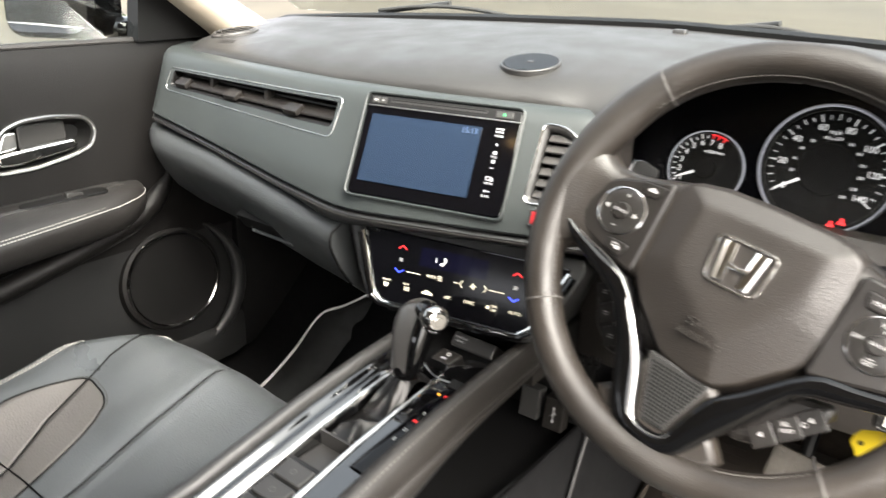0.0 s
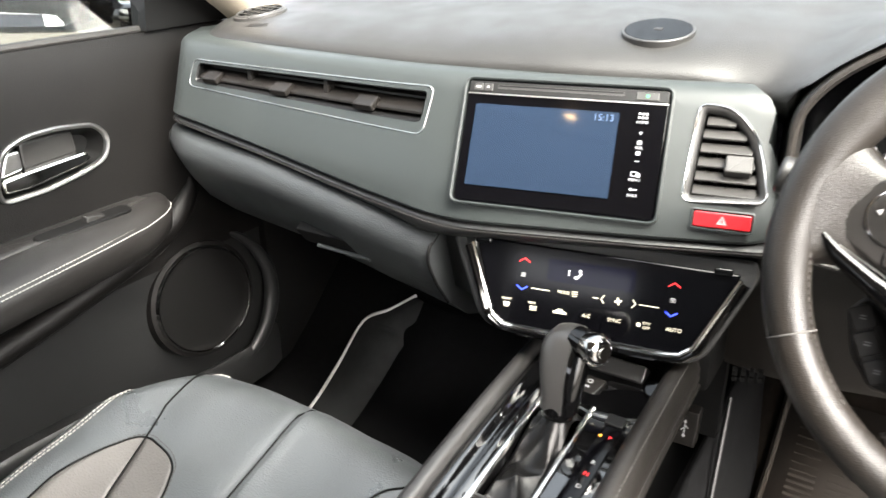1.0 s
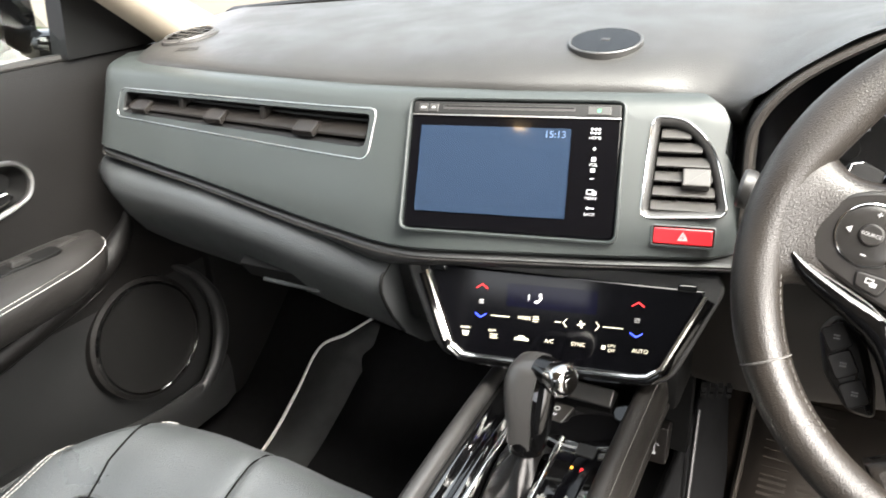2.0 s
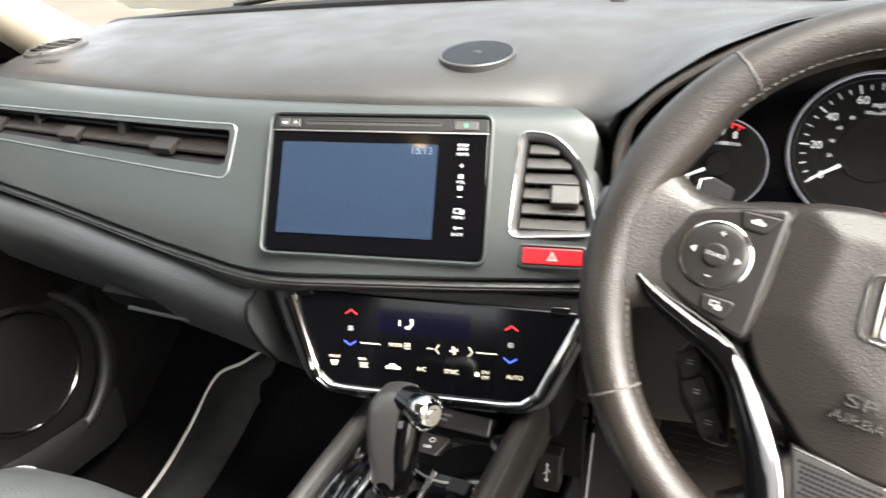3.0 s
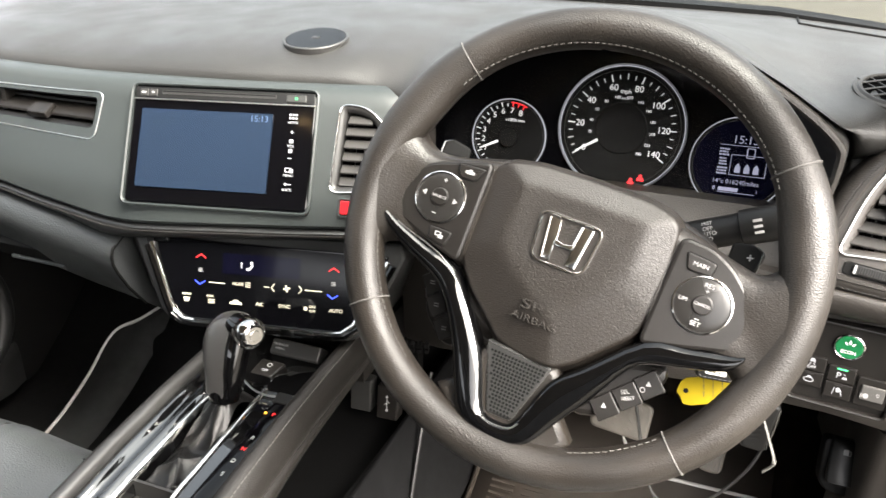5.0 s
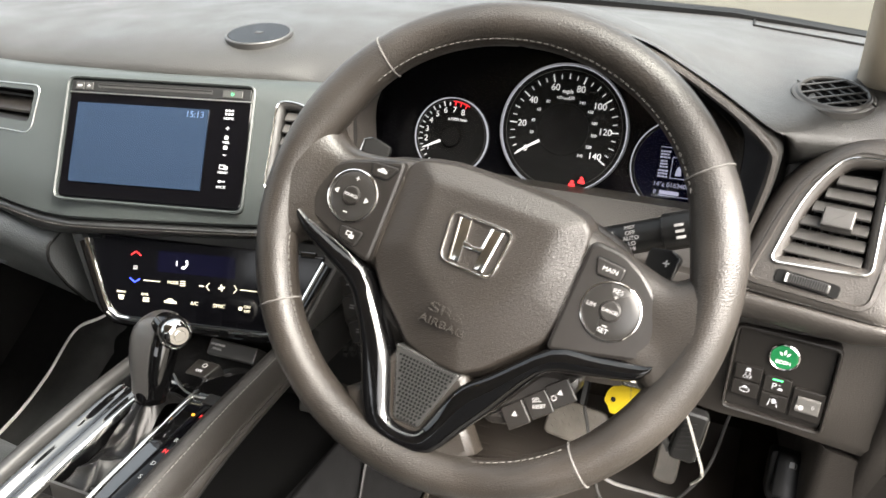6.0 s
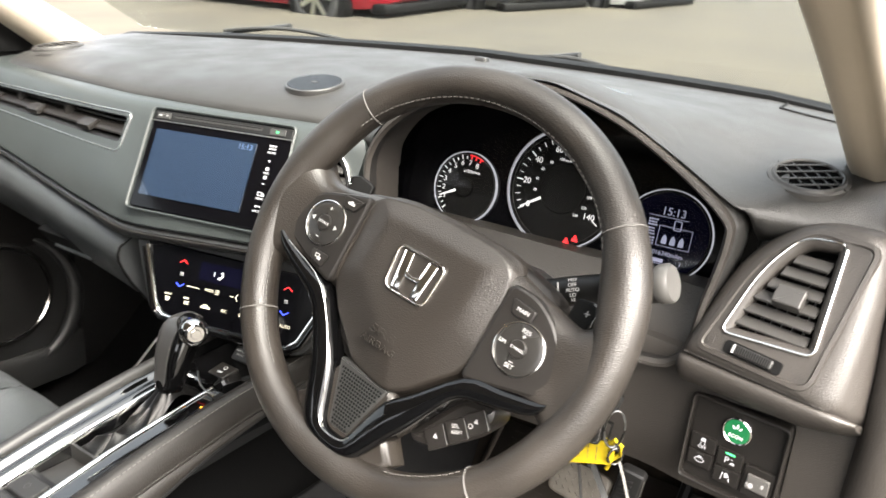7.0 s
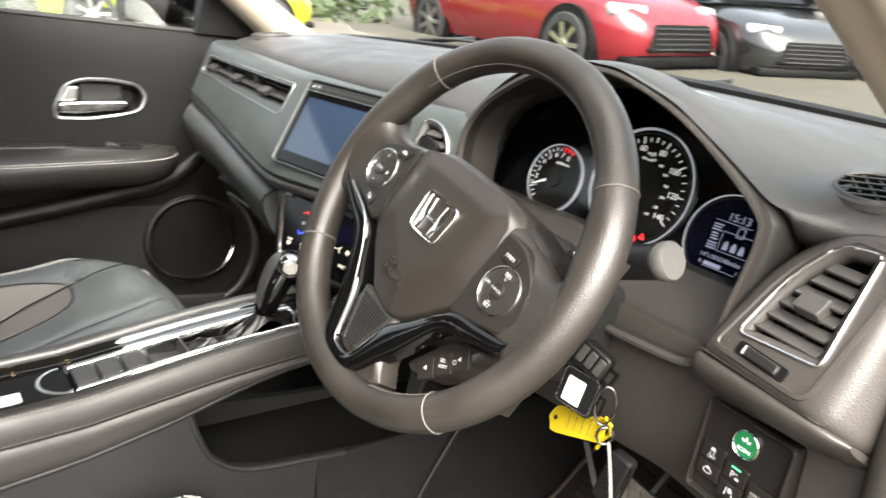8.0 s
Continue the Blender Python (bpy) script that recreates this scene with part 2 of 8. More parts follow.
def rounded(pts, r, seg=4):
    """Rounds the corners of an outline; r is one radius, or one a corner."""
    out, k = [], len(pts)
    for i in range(k):
        p, q, s = Vector(pts[i - 1]), Vector(pts[i]), Vector(pts[(i + 1) % k])
        rr = r[i] if isinstance(r, (list, tuple)) else r
        d1, d2 = min(rr, (p - q).length * 0.45), min(rr, (s - q).length * 0.45)
        a, b = q + (p - q).normalized() * d1, q + (s - q).normalized() * d2
        for j in range(seg + 1):
            t = j / seg
            out.append(tuple(a * (1 - t) ** 2 + q * 2 * t * (1 - t) + b * t * t))
    return out


def resample(pts, step):
    """A closed outline with points added so that no side is longer than step."""
    out = []
    for p, q in zip(pts, list(pts[1:]) + [pts[0]]):
        k = max(1, math.ceil((Vector(q) - Vector(p)).length / step))
        out += [tuple(Vector(p).lerp(Vector(q), i / k)) for i in range(k)]
    return out


def rect(w, h, r=0.0, seg=4, cx=0.0, cy=0.0):
    p = [(cx - w / 2, cy - h / 2), (cx + w / 2, cy - h / 2), (cx + w / 2, cy + h / 2), (cx - w / 2, cy + h / 2)]
    return rounded(p, r, seg) if r else p


def circle(r, seg=48, cx=0.0, cy=0.0, ry=None):
    return [(cx + r * math.cos(2 * math.pi * i / seg), cy + (ry or r) * math.sin(2 * math.pi * i / seg)) for i in range(seg)]


def ccw(pts):
    a = sum(p[0] * q[1] - q[0] * p[1] for p, q in zip(pts, list(pts[1:]) + [pts[0]]))
    return list(pts) if a > 0 else list(pts)[::-1]


def plate(m, pts, d0, d1, bev=0.0, bm=None, dome=0.0):
    """A slab with the outline pts, from height d0 to d1, its upper edge rounded; dome raises its middle."""
    bm = bm or B()
    pts = ccw(pts)
    rows = [(0, d0), (0, d1 - bev)] + ([(bev * 0.3, d1 - bev * 0.3), (bev, d1)] if bev else [])
    if not bev:
        rows = [(0, d0), (0, d1)]
    rings = [[m @ Vector((*p, h)) for p in offset(pts, o)] for o, h in rows]
    if dome:
        top = offset(pts, bev)
        cx, cy = sum(p[0] for p in top) / len(top), sum(p[1] for p in top) / len(top)
        for f in (0.2, 0.4, 0.6, 0.8, 0.95):
            rings.append([m @ Vector((cx + (p[0] - cx) * (1 - f), cy + (p[1] - cy) * (1 - f), d1 + dome * (1 - (1 - f) ** 2))) for p in top])
    return loops(bm, rings, True, True, True)


def band(m, pts, profile, bm=None):
    """Sweeps a closed profile of (inset, height) round a closed outline."""
    bm = bm or B()
    pts = ccw(pts)
    rings = [[m @ Vector((*p, h)) for p in offset(pts, o)] for o, h in profile]
    return loops(bm, rings + [rings[0]], True)


def tube(path, r, seg=10, closed=False, bm=None, flat=1.0, up=(0, 0, 1)):
    """A tube of radius r (a number, or one a point) along a path."""
    bm = bm or B()
    pts = [Vector(p) for p in path]
    k, rows = len(pts), []
    for i, p in enumerate(pts):
        a = pts[i - 1] if (i or closed) else p
        b = pts[(i + 1) % k] if (i < k - 1 or closed) else p
        t = (b - a).normalized()
        s = t.cross(Vector(up))
        s = (s if s.length > 1e-4 else t.cross(Vector((1, 0, 0)))).normalized()
        w = s.cross(t)
        rr = r[i] if isinstance(r, (list, tuple)) else r
        rows.append([p + s * rr * math.cos(2 * math.pi * j / seg) + w * rr * flat * math.sin(2 * math.pi * j / seg) for j in range(seg)])
    if closed:
        rows.append(rows[0])
        vs = [[bm.verts.new(q) for q in row] for row in rows[:-1]]
        for i in range(k):
            a, b = vs[i], vs[(i + 1) % k]
            for j in range(seg):
                bm.faces.new((a[j], a[(j + 1) % seg], b[(j + 1) % seg], b[j]))
        return bm
    return loops(bm, rows, True, True, True)


def box(m, sx, sy, sz, bev=0.0, bm=None):
    bm = bm or B()
    r = bmesh.ops.create_cube(bm, size=1.0, matrix=m @ Matrix.Diagonal((sx, sy, sz, 1)))
    if bev:
        es = {e for v in r["verts"] for e in v.link_edges}
        bmesh.ops.bevel(bm, geom=list(es), offset=bev, segments=2, affect="EDGES", profile=0.5)
    return bm


def curve(pts, n):
    """Catmull-Rom through the points, n steps a span."""
    P = [Vector(p) for p in pts]
    P = [2 * P[0] - P[1]] + P + [2 * P[-1] - P[-2]]
    out = []
    for i in range(1, len(P) - 2):
        for j in range(n):
            t = j / n
            a, b, c, d = P[i - 1:i + 3]
            out.append(0.5 * (2 * b + (c - a) * t + (2 * a - 5 * b + 4 * c - d) * t * t + (3 * b - a - 3 * c + d) * t ** 3))
    return out + [P[-2]]


def at(xs, ys, x):
    return float(np.interp(x, xs, ys))


def smooth_at(xs, ys, x, w=0.02):
    return sum(at(xs, ys, x + w * k) * f for k, f in ((-1, 0.2), (-0.5, 0.2), (0, 0.2), (0.5, 0.2), (1, 0.2)))


def lettering(name, text, size, m, mat, parent, align="CENTER", deep=0.0002):
    c = bpy.data.curves.new(name, "FONT")
    c.body, c.size, c.align_x, c.align_y, c.extrude = text, size, align, "CENTER", deep
    o = bpy.data.objects.new(name, c)
    me = bpy.data.meshes.new_from_object(o)
    bpy.data.objects.remove(o)
    me.transform(m)
    me.materials.clear()
    me.materials.append(mat)
    ob = new(name, me)
    ob.parent = parent
    ob.matrix_parent_inverse = parent.matrix_basis.inverted()
    return ob


def bars(m, rows, w, h, gap, bm=None, seed=1):
    """Short bars that stand for print too small to read."""
    bm = bm or B()
    rnd = random.Random(seed)
    for i in range(rows):
        x = -w / 2
        while x < w / 2 - w * 0.1:
            s = min(w * rnd.uniform(0.15, 0.4), w / 2 - x)
            box(m @ pose(x + s / 2, (rows - 1) * gap / 2 - i * gap, 0), s, h, 0.0003, bm=bm)
            x += s + w * 0.06
    return bm


def stitches(path, step, length, r, bm=None):
    """Short threads along a path of points."""
    bm = bm or B()
    P = [Vector(p) for p in path]
    run = 0.0
    nxt = 0.0
    for a, b in zip(P, P[1:]):
        d = (b - a).length
        if d < 1e-6:
            continue
        while nxt <= run + d:
            c = a + (b - a) * ((nxt - run) / d)
            t = (b - a) / d
            tube([c - t * length / 2, c + t * length / 2], r, 5, bm=bm)
            nxt += step
        run += d
    return bm


def cut(ob, cutters, flat=False):
    """Takes the cutters' volumes out of ob, once, and removes them."""
    for c in cutters:
        md = ob.modifiers.new("cut", "BOOLEAN")
        md.operation, md.object, md.solver = "DIFFERENCE", c, "EXACT"
    dg = bpy.context.evaluated_depsgraph_get()
    me = bpy.data.meshes.new_from_object(ob.evaluated_get(dg))
    ob.modifiers.clear()
    ob.data = me
    bm = bmesh.new()
    bm.from_mesh(me)
    for e in bm.edges:
        if len(e.link_faces) == 2 and e.calc_face_angle(0.0) > radians(35):
            e.smooth = False
    bm.to_mesh(me)
    bm.free()
    for q in me.polygons:
        if flat and len(q.vertices) > 8:
            q.use_smooth = False
    for c in cutters:
        bpy.data.objects.remove(c)
    return ob

# ---------------------------------------------------------------- car body: floor, roof, pillars, glass
FLOOR = 0.38
MID = -0.035


def floor_pan():
    xs = [-0.86, -0.5, -0.2, -0.16, 0.06, 0.10]
    ys = [-0.9, 0.2, 0.8, 0.90, 1.02, 1.10, 1.16, 1.30, 1.42]
    driver = [FLOOR, FLOOR, FLOOR, FLOOR, FLOOR, FLOOR + 0.03, FLOOR + 0.05, FLOOR + 0.17, FLOOR + 0.36]
    passenger = [FLOOR, FLOOR, FLOOR, FLOOR + 0.004, FLOOR + 0.044, FLOOR + 0.105, FLOOR + 0.160, FLOOR + 0.28, FLOOR + 0.40]
    rows = [[(x, y, (p if x < -0.1 else d) + (0.16 if -0.17 < x < 0.07 else 0.0)) for x in xs] for y, d, p in zip(ys, driver, passenger)]
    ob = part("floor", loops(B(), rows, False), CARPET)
    ob.modifiers.new("thick", "SOLIDIFY").thickness = -0.03
    tagged(ob, "dark grey carpeted car floor rising to the toe board", "floor", kind="structure")
    # driver's side apart, its carpet paled in place of doorway light
    rows = [[(x, y, z) for x in (0.10, 0.25, 0.4, 0.55, 0.74)] for y, z in zip(ys, driver)]
    ob = part("floor_driver", loops(B(), rows, False), DOORLIT_CARPET)
    ob.modifiers.new("thick", "SOLIDIFY").thickness = -0.03
    return tagged(ob, "brown-grey carpeted floor under the pedals, paled for doorway light", "floor", kind="structure")


floor_pan()


def body_wall(name, m, sx, sy, sz, mat, label, category):
    return tagged(part(name, box(m, sx, sy, sz, 0.01), mat), label, category, kind="structure")


body_wall("wall_rear", pose(MID, -1.0, 0.85), 1.54, 0.04, 0.96, DOOR, "plain dark lining behind the seats", "wall")
body_wall("wall_left_rear", pose(-0.865, -0.48, 0.75), 0.04, 1.0, 0.74, DOOR, "plain dark rear side lining", "wall")
body_wall("wall_right_rear", pose(0.75, -0.60, 0.75), 0.04, 0.76, 0.74, DOOR, "plain dark rear side lining", "wall")
body_wall("bulkhead", pose(MID, 1.46, 0.72), 1.6, 0.04, 0.84, DARK, "black bulkhead under the windscreen", "wall")
body_wall("sill_left", pose(-0.885, 0.3, 0.40), 0.06, 2.2, 0.16, DARK, "black door sill", "sill")
body_wall("sill_right", pose(0.76, 0.3, 0.40), 0.08, 2.2, 0.10, DARK, "black door sill", "sill")
# POD's paler plastic stands in for the daylight through the open door
body_wall("kick_panel_right", pose(0.735, 1.12, 0.70), 0.03, 0.60, 0.72, POD, "plastic kick panel beside the pedals, paled for doorway light", "panel")


def roof():
    rows = []
    for y, zc in ((-1.0, 1.46), (-0.5, 1.56), (0.0, 1.57), (0.30, 1.53), (0.46, 1.49)):
        rows.append([(x, y, zc - 0.045 * ((x - MID) / 0.66) ** 4) for x in np.linspace(-0.72, 0.62, 13)])
    ob = part("ceiling", loops(B(), rows, False), BEIGE)
    ob.modifiers.new("thick", "SOLIDIFY").thickness = 0.04
    return tagged(ob, "beige cloth roof lining", "ceiling", kind="structure")


roof()


def a_pillar(name, side):
    """side: +1 the driver's, -1 the passenger's."""
    sx = lambda x: x if side > 0 else 2 * MID - x - 0.02
    base, top = Vector((sx(0.660 if side > 0 else 0.680), 1.09, 1.09)), Vector((sx(0.540 if side > 0 else 0.560), 0.33, 1.50))
    rows = []
    for i in range(9):
        t = i / 8
        c = base.lerp(top, t) + Vector((0, 0, 0.02 * math.sin(math.pi * t)))
        w = 0.040 + (0.012 if side > 0 else 0.03) * (1 - t) ** 4
        o = side
        rows.append([c + Vector((o * a * w, b * w, d * w)) for a, b, d in
                     (((-0.40, 0.50, 0.1), (-0.46, 0.0, -0.1), (-0.30, -0.5, -0.2), (0.15, -0.75, -0.2), (0.45, -0.7, 0.1), (0.60, 0.1, 0.4), (0.2, 0.6, 0.5)) if side > 0 else ((-0.55, 0.55, 0.1), (-0.62, 0.0, -0.1), (-0.35, -0.6, -0.2), (0.3, -0.95, -0.2), (0.75, -0.95, 0.1), (0.95, 0.1, 0.5), (0.3, 0.7, 0.5)))])
    ob = part(name, loops(B(), rows, True, True, True), BEIGE, sharp=60)
    tagged(ob, "beige cloth-covered windscreen pillar", "pillar", kind="structure")
    return ob


a_pillar("pillar_right", 1)
a_pillar("pillar_left", -1)


def rubber_seal():
    pts = curve([(0.612, 0.38, 1.485), (0.640, 0.55, 1.385), (0.662, 0.68, 1.300), (0.684, 0.81, 1.215), (0.704, 0.91, 1.140), (0.724, 0.955, 1.05), (0.732, 0.96, 0.85), (0.732, 0.93, 0.60), (0.732, 0.78, 0.46)], 6)
    bm = tube([p + Vector((0.004, 0.0, 0)) for p in pts], 0.012, 8)
    tube([p + Vector((0.030, 0.006, 0)) for p in pts], 0.012, 8, bm=bm)
    tagged(part("door_seal", bm, SEAL), "black rubber seal round the open driver's doorway", "seal", kind="structure")
    bm = tube([p + Vector((0.045, 0.055, 0.01)) for p in pts], 0.048, 10)
    tagged(part("door_frame", bm, SEAL), "dark body frame round the open driver's doorway", "frame", kind="structure")


rubber_seal()

# windscreen: the glass runs from the cowl up to the roof
def cowl_y(x):
    return 1.305 - 0.20 * (x - MID) ** 2


def windscreen():
    rows = []
    for i in range(7):
        t = i / 6
        row = []
        for x in np.linspace(-0.80, 0.73, 17):
            k = MID + (x - MID) * (1 - 0.17 * t)
            row.append((k, (cowl_y(x) + 0.02) * (1 - t) + (0.50 - 0.10 * (x - MID) ** 2) * t, 1.165 * (1 - t) + 1.50 * t + 0.03 * math.sin(math.pi * t)))
        rows.append(row)
    ob = part("windscreen", loops(B(), rows, False), CLEAR)
    ob.modifiers.new("thick", "SOLIDIFY").thickness = 0.004
    ob.visible_shadow = False
    return tagged(ob, "clear raked windscreen glass", "window", kind="structure")


windscreen()


def cowl():
    rows = [[(x, cowl_y(x) + dy, at([-0.8, -0.4, 0.0, 0.5, 0.74], [1.150, 1.166, 1.180, 1.176, 1.160], x) + dz - 0.002 - 0.010 * abs((x - MID) / 0.78) ** 4) for x in np.linspace(-0.82, 0.76, 25)]
            for dy, dz in ((-0.012, -0.03), (-0.010, 0.001), (0.004, 0.002), (0.05, -0.045), (0.16, -0.10), (0.30, -0.15))]
    ob = part("cowl", loops(B(), rows, False), MATTE)
    ob.modifiers.new("thick", "SOLIDIFY").thickness = -0.012
    tagged(ob, "black cowl trim under the windscreen", "trim", kind="structure")
    rows = [[(x, y, 0.98 + 0.02 * (1 - ((x - MID) / 0.8) ** 2) - (y - 1.58) * 0.09) for x in np.linspace(-0.86, 0.80, 12)] for y in (1.58, 1.8, 2.1, 2.3)]
    ob = part("bonnet", loops(B(), rows, False), CARBLACK)
    ob.modifiers.new("thick", "SOLIDIFY").thickness = -0.01
    tagged(ob, "dark painted bonnet beyond the windscreen", "bonnet", kind="structure")


cowl()

# ---------------------------------------------------------------- dashboard
FX = [-0.80, -0.775, -0.755, -0.735, -0.69, -0.56, -0.45, -0.33, -0.23, -0.16, -0.09, 0.02, 0.08, 0.145]
FY = [0.895, 0.843, 0.812, 0.799, 0.794, 0.783, 0.775, 0.766, 0.762, 0.768, 0.782, 0.807, 0.823, 0.843]
BX = [-0.78, -0.70, -0.55, -0.43, -0.32, -0.20, -0.08, 0.05, 0.15]
BZ = [1.004, 1.002, 0.991, 0.979, 0.968, 0.959, 0.964, 0.968, 0.969]


def fascia_y(x, z):
    lean = at([-0.80, -0.3, -0.17, 0.03, 0.15], [0.36, 0.45, 0.55, 0.55, 0.48], x)
    return smooth_at(FX, FY, x, 0.02) + (max(z, 0.995) - 1.04) * lean + min(0.0, z - 0.995) * lean * 0.55


def top_front(x):
    """The front upper edge of the dashboard's top at x: its y and z."""
    xs = [-0.79, -0.74, -0.68, -0.55, -0.3, -0.1, 0.03, 0.075, 0.105, 0.125, 0.140, 0.165, 0.21, 0.26, 0.31, 0.37, 0.44, 0.50, 0.555, 0.60, 0.66, 0.72]
    ys = [0.920, 0.872, 0.850, 0.838, 0.823, 0.841, 0.869, 0.880, 0.876, 0.862, 0.848, 0.842, 0.836, 0.834, 0.833, 0.833, 0.835, 0.838, 0.845, 0.872, 0.885, 0.90]
    zs = [1.085, 1.104, 1.113, 1.117, 1.117, 1.120, 1.118, 1.112, 1.107, 1.112, 1.122, 1.146, 1.178, 1.200, 1.211, 1.210, 1.189, 1.156, 1.120, 1.115, 1.112, 1.108]
    return smooth_at(xs, ys, x, 0.008), smooth_at(xs, zs, x, 0.008)


def top_z(x, s):
    y0, z0 = top_front(x)
    z1 = at([-0.8, -0.4, 0.0, 0.5, 0.74], [1.150, 1.166, 1.180, 1.176, 1.160], x)
    k = at([0.09, 0.15, 0.535, 0.58], [0.35, 0.0, 0.0, 0.35], x)
    g = k * (1 - math.exp(-s / 0.05)) + (1 - k) * (1 - (1 - s) ** 2)
    return y0 + (cowl_y(x) - y0) * s, z0 + (z1 - z0) * g


def on_top(x, y):
    y0, _ = top_front(x)
    return top_z(x, (y - y0) / (cowl_y(x) - y0))[1]


def top_normal(x, y):
    e = 0.01
    dx = Vector((2 * e, 0, on_top(x + e, y) - on_top(x - e, y)))
    dy = Vector((0, 2 * e, on_top(x, y + e) - on_top(x, y - e)))
    return dx.cross(dy).normalized()


dash = thing("dashboard", (MID, 1.0, 0.9), "dark grey soft-touch dashboard with a stitched satin fascia", "dashboard")


def dash_top():
    xs = np.concatenate([np.linspace(-0.79, 0.02, 28), np.linspace(0.035, 0.62, 60), np.linspace(0.635, 0.725, 5)])
    rows = []
    for x in xs:
        y0, z0 = top_front(x)
        k = 0.10 if 0.128 < x < 0.562 else 1.0
        row = [(x, y0 + 0.06, z0 - 0.045 * k), (x, y0 + 0.012, z0 - 0.022 * k), (x, y0 + 0.001, z0 - 0.010 * k), (x, y0, z0 - 0.004 * k)]
        row += [(x, *top_z(x, s)) for s in (0.008, 0.03, 0.06, 0.1, 0.15, 0.22, 0.3, 0.4, 0.5, 0.6, 0.7, 0.8, 0.9, 1.0)]
        rows.append(row)
    return part("top_pad", loops(B(), rows, False), PAD, dash, "grained soft dark grey dashboard top", sharp=70)


dash_top()

# frames of the panels
M_SCR = frame_at((-0.084, 0.7875, 1.047), (0.188, -0.858, 0.476)) @ Matrix.Diagonal((1.02, 1.02, 1, 1))
M_CLI = frame_at((-0.022, 0.7585, 0.8884), (0.193, -0.910, 0.361)) @ Matrix.Diagonal((1.015, 1.015, 1, 1))
M_CV = frame_at((0.083, 0.831, 1.0485), (0.185, -0.875, 0.447)) @ Matrix.Diagonal((0.955, 0.955, 1, 1))
M_POD = frame_at((0.610, 0.8405, 1.052), (-0.19, -0.86, 0.46)) @ Matrix.Diagonal((0.935, 0.935, 1, 1))
M_SW = frame_at((0.598, 0.8225, 0.892), (-0.14, -0.98, 0.04)) @ Matrix.Diagonal((1.05, 1.05, 1, 1))


def vent_surface(x, z, out=0.0):
    return Vector((x, fascia_y(x, z) - out, z))


CVENT = rounded([(-0.040, -0.050), (0.044, -0.044), (0.030, 0.020), (0.000, 0.052), (-0.034, 0.054)], [0.012, 0.012, 0.03, 0.02, 0.010], 5)
LVENT = resample(rounded([(-0.700, 1.050), (-0.246, 1.044), (-0.243, 1.096), (-0.692, 1.0875)], [0.014, 0.012, 0.010, 0.010], 5), 0.012)


LOPEN = resample(rounded([(-0.686, 1.0565), (-0.252, 1.056), (-0.251, 1.090), (-0.682, 1.0835)], [0.008, 0.008, 0.006, 0.006], 4), 0.012)


def fascia():
    rows = []
    for x in np.linspace(-0.798, 0.148, 66):
        zb = smooth_at(BX, BZ, x, 0.02)
        f = lambda z: fascia_y(x, z) + 0.034 * max(0.0, (x - 0.110) / 0.038) ** 2
        end = max(0.0, (x - 0.09) / 0.058) ** 2
        zt = 1.112 - 0.045 * end
        row = [(x, f(zt) + 0.07, zt), (x, f(zt) + 0.012, zt + 0.002), (x, f(zt) + 0.003, zt - 0.002), (x, f(zt - 0.008), zt - 0.008)]
        row += [(x, f(z), z) for z in np.linspace(zt - 0.02, zb + 0.012, 9)]
        row += [(x, f(zb) + 0.001, zb + 0.004), (x, f(zb) + 0.004, zb), (x, f(zb) + 0.08, zb - 0.002)]
        rows.append(row)
    ob = part("fascia", loops(B(), rows, True, True, True), FASCIA, dash, "satin dark grey-green fascia panel", sharp=50)
    c1 = part("cutter", plate(M_SCR, rect(0.220, 0.138, 0.010), -0.03, 0.05), MATTE)
    c2 = part("cutter", plate(M_CV, offset(CVENT, 0.001), -0.035, 0.05), MATTE)
    bm = B()
    pl = ccw(LOPEN)
    loops(bm, [[vent_surface(p[0], p[1], o) for p in pl] for o in (-0.045, 0.05)], True, True, True)
    c3 = part("cutter", bm, MATTE)
    edge = [(0.000, 0.090), (0.016, 0.082), (0.034, 0.066), (0.046, 0.040), (0.054, 0.005), (0.0585, -0.030), (0.061, -0.062)]
    c4 = part("cutter", plate(M_CV, ccw(edge + [(0.2, -0.062), (0.2, 0.2), (0.0, 0.2)]), -0.12, 0.06), MATTE)
    part("infill", box(pose(0.092, 0.895, 1.03, 0, 0, 0), 0.044, 0.02, 0.15, 0.004), PAD, dash)
    c5 = part("cutter", box(pose(0.166, 0.928, 1.05), 0.10, 0.16, 0.30), MATTE)
    return cut(ob, [c4, c1, c2, c3, c5])


fascia()


def fascia_lip():
    rows, line = [], []
    for x in np.linspace(-0.795, 0.15, 62):
        zb = smooth_at(BX, BZ, x, 0.02)
        y = fascia_y(x, zb)
        h = at([-0.78, -0.65, -0.52, -0.40, -0.31, -0.235, -0.15, 0.15], [0.016, 0.018, 0.016, 0.018, 0.020, 0.028, 0.020, 0.016], x)
        rows.append([(x, y + 0.06, zb - 0.003), (x, y + 0.004, zb - 0.003), (x, y + 0.001, zb - 0.006), (x, y + 0.004, zb - h * 0.7), (x, y + 0.011, zb - h), (x, y + 0.05, zb - h - 0.002)])
        line.append((x, y - 0.0005, zb - 0.008))
    part("padded_lip", loops(B(), rows, True, True, True), LOWER, dash, "black padded lip under the fascia", sharp=60)
    part("seam_stitching", stitches(line, 0.0055, 0.0038, 0.0005), DTHREAD, dash, "row of dark stitches along the lip")


fascia_lip()


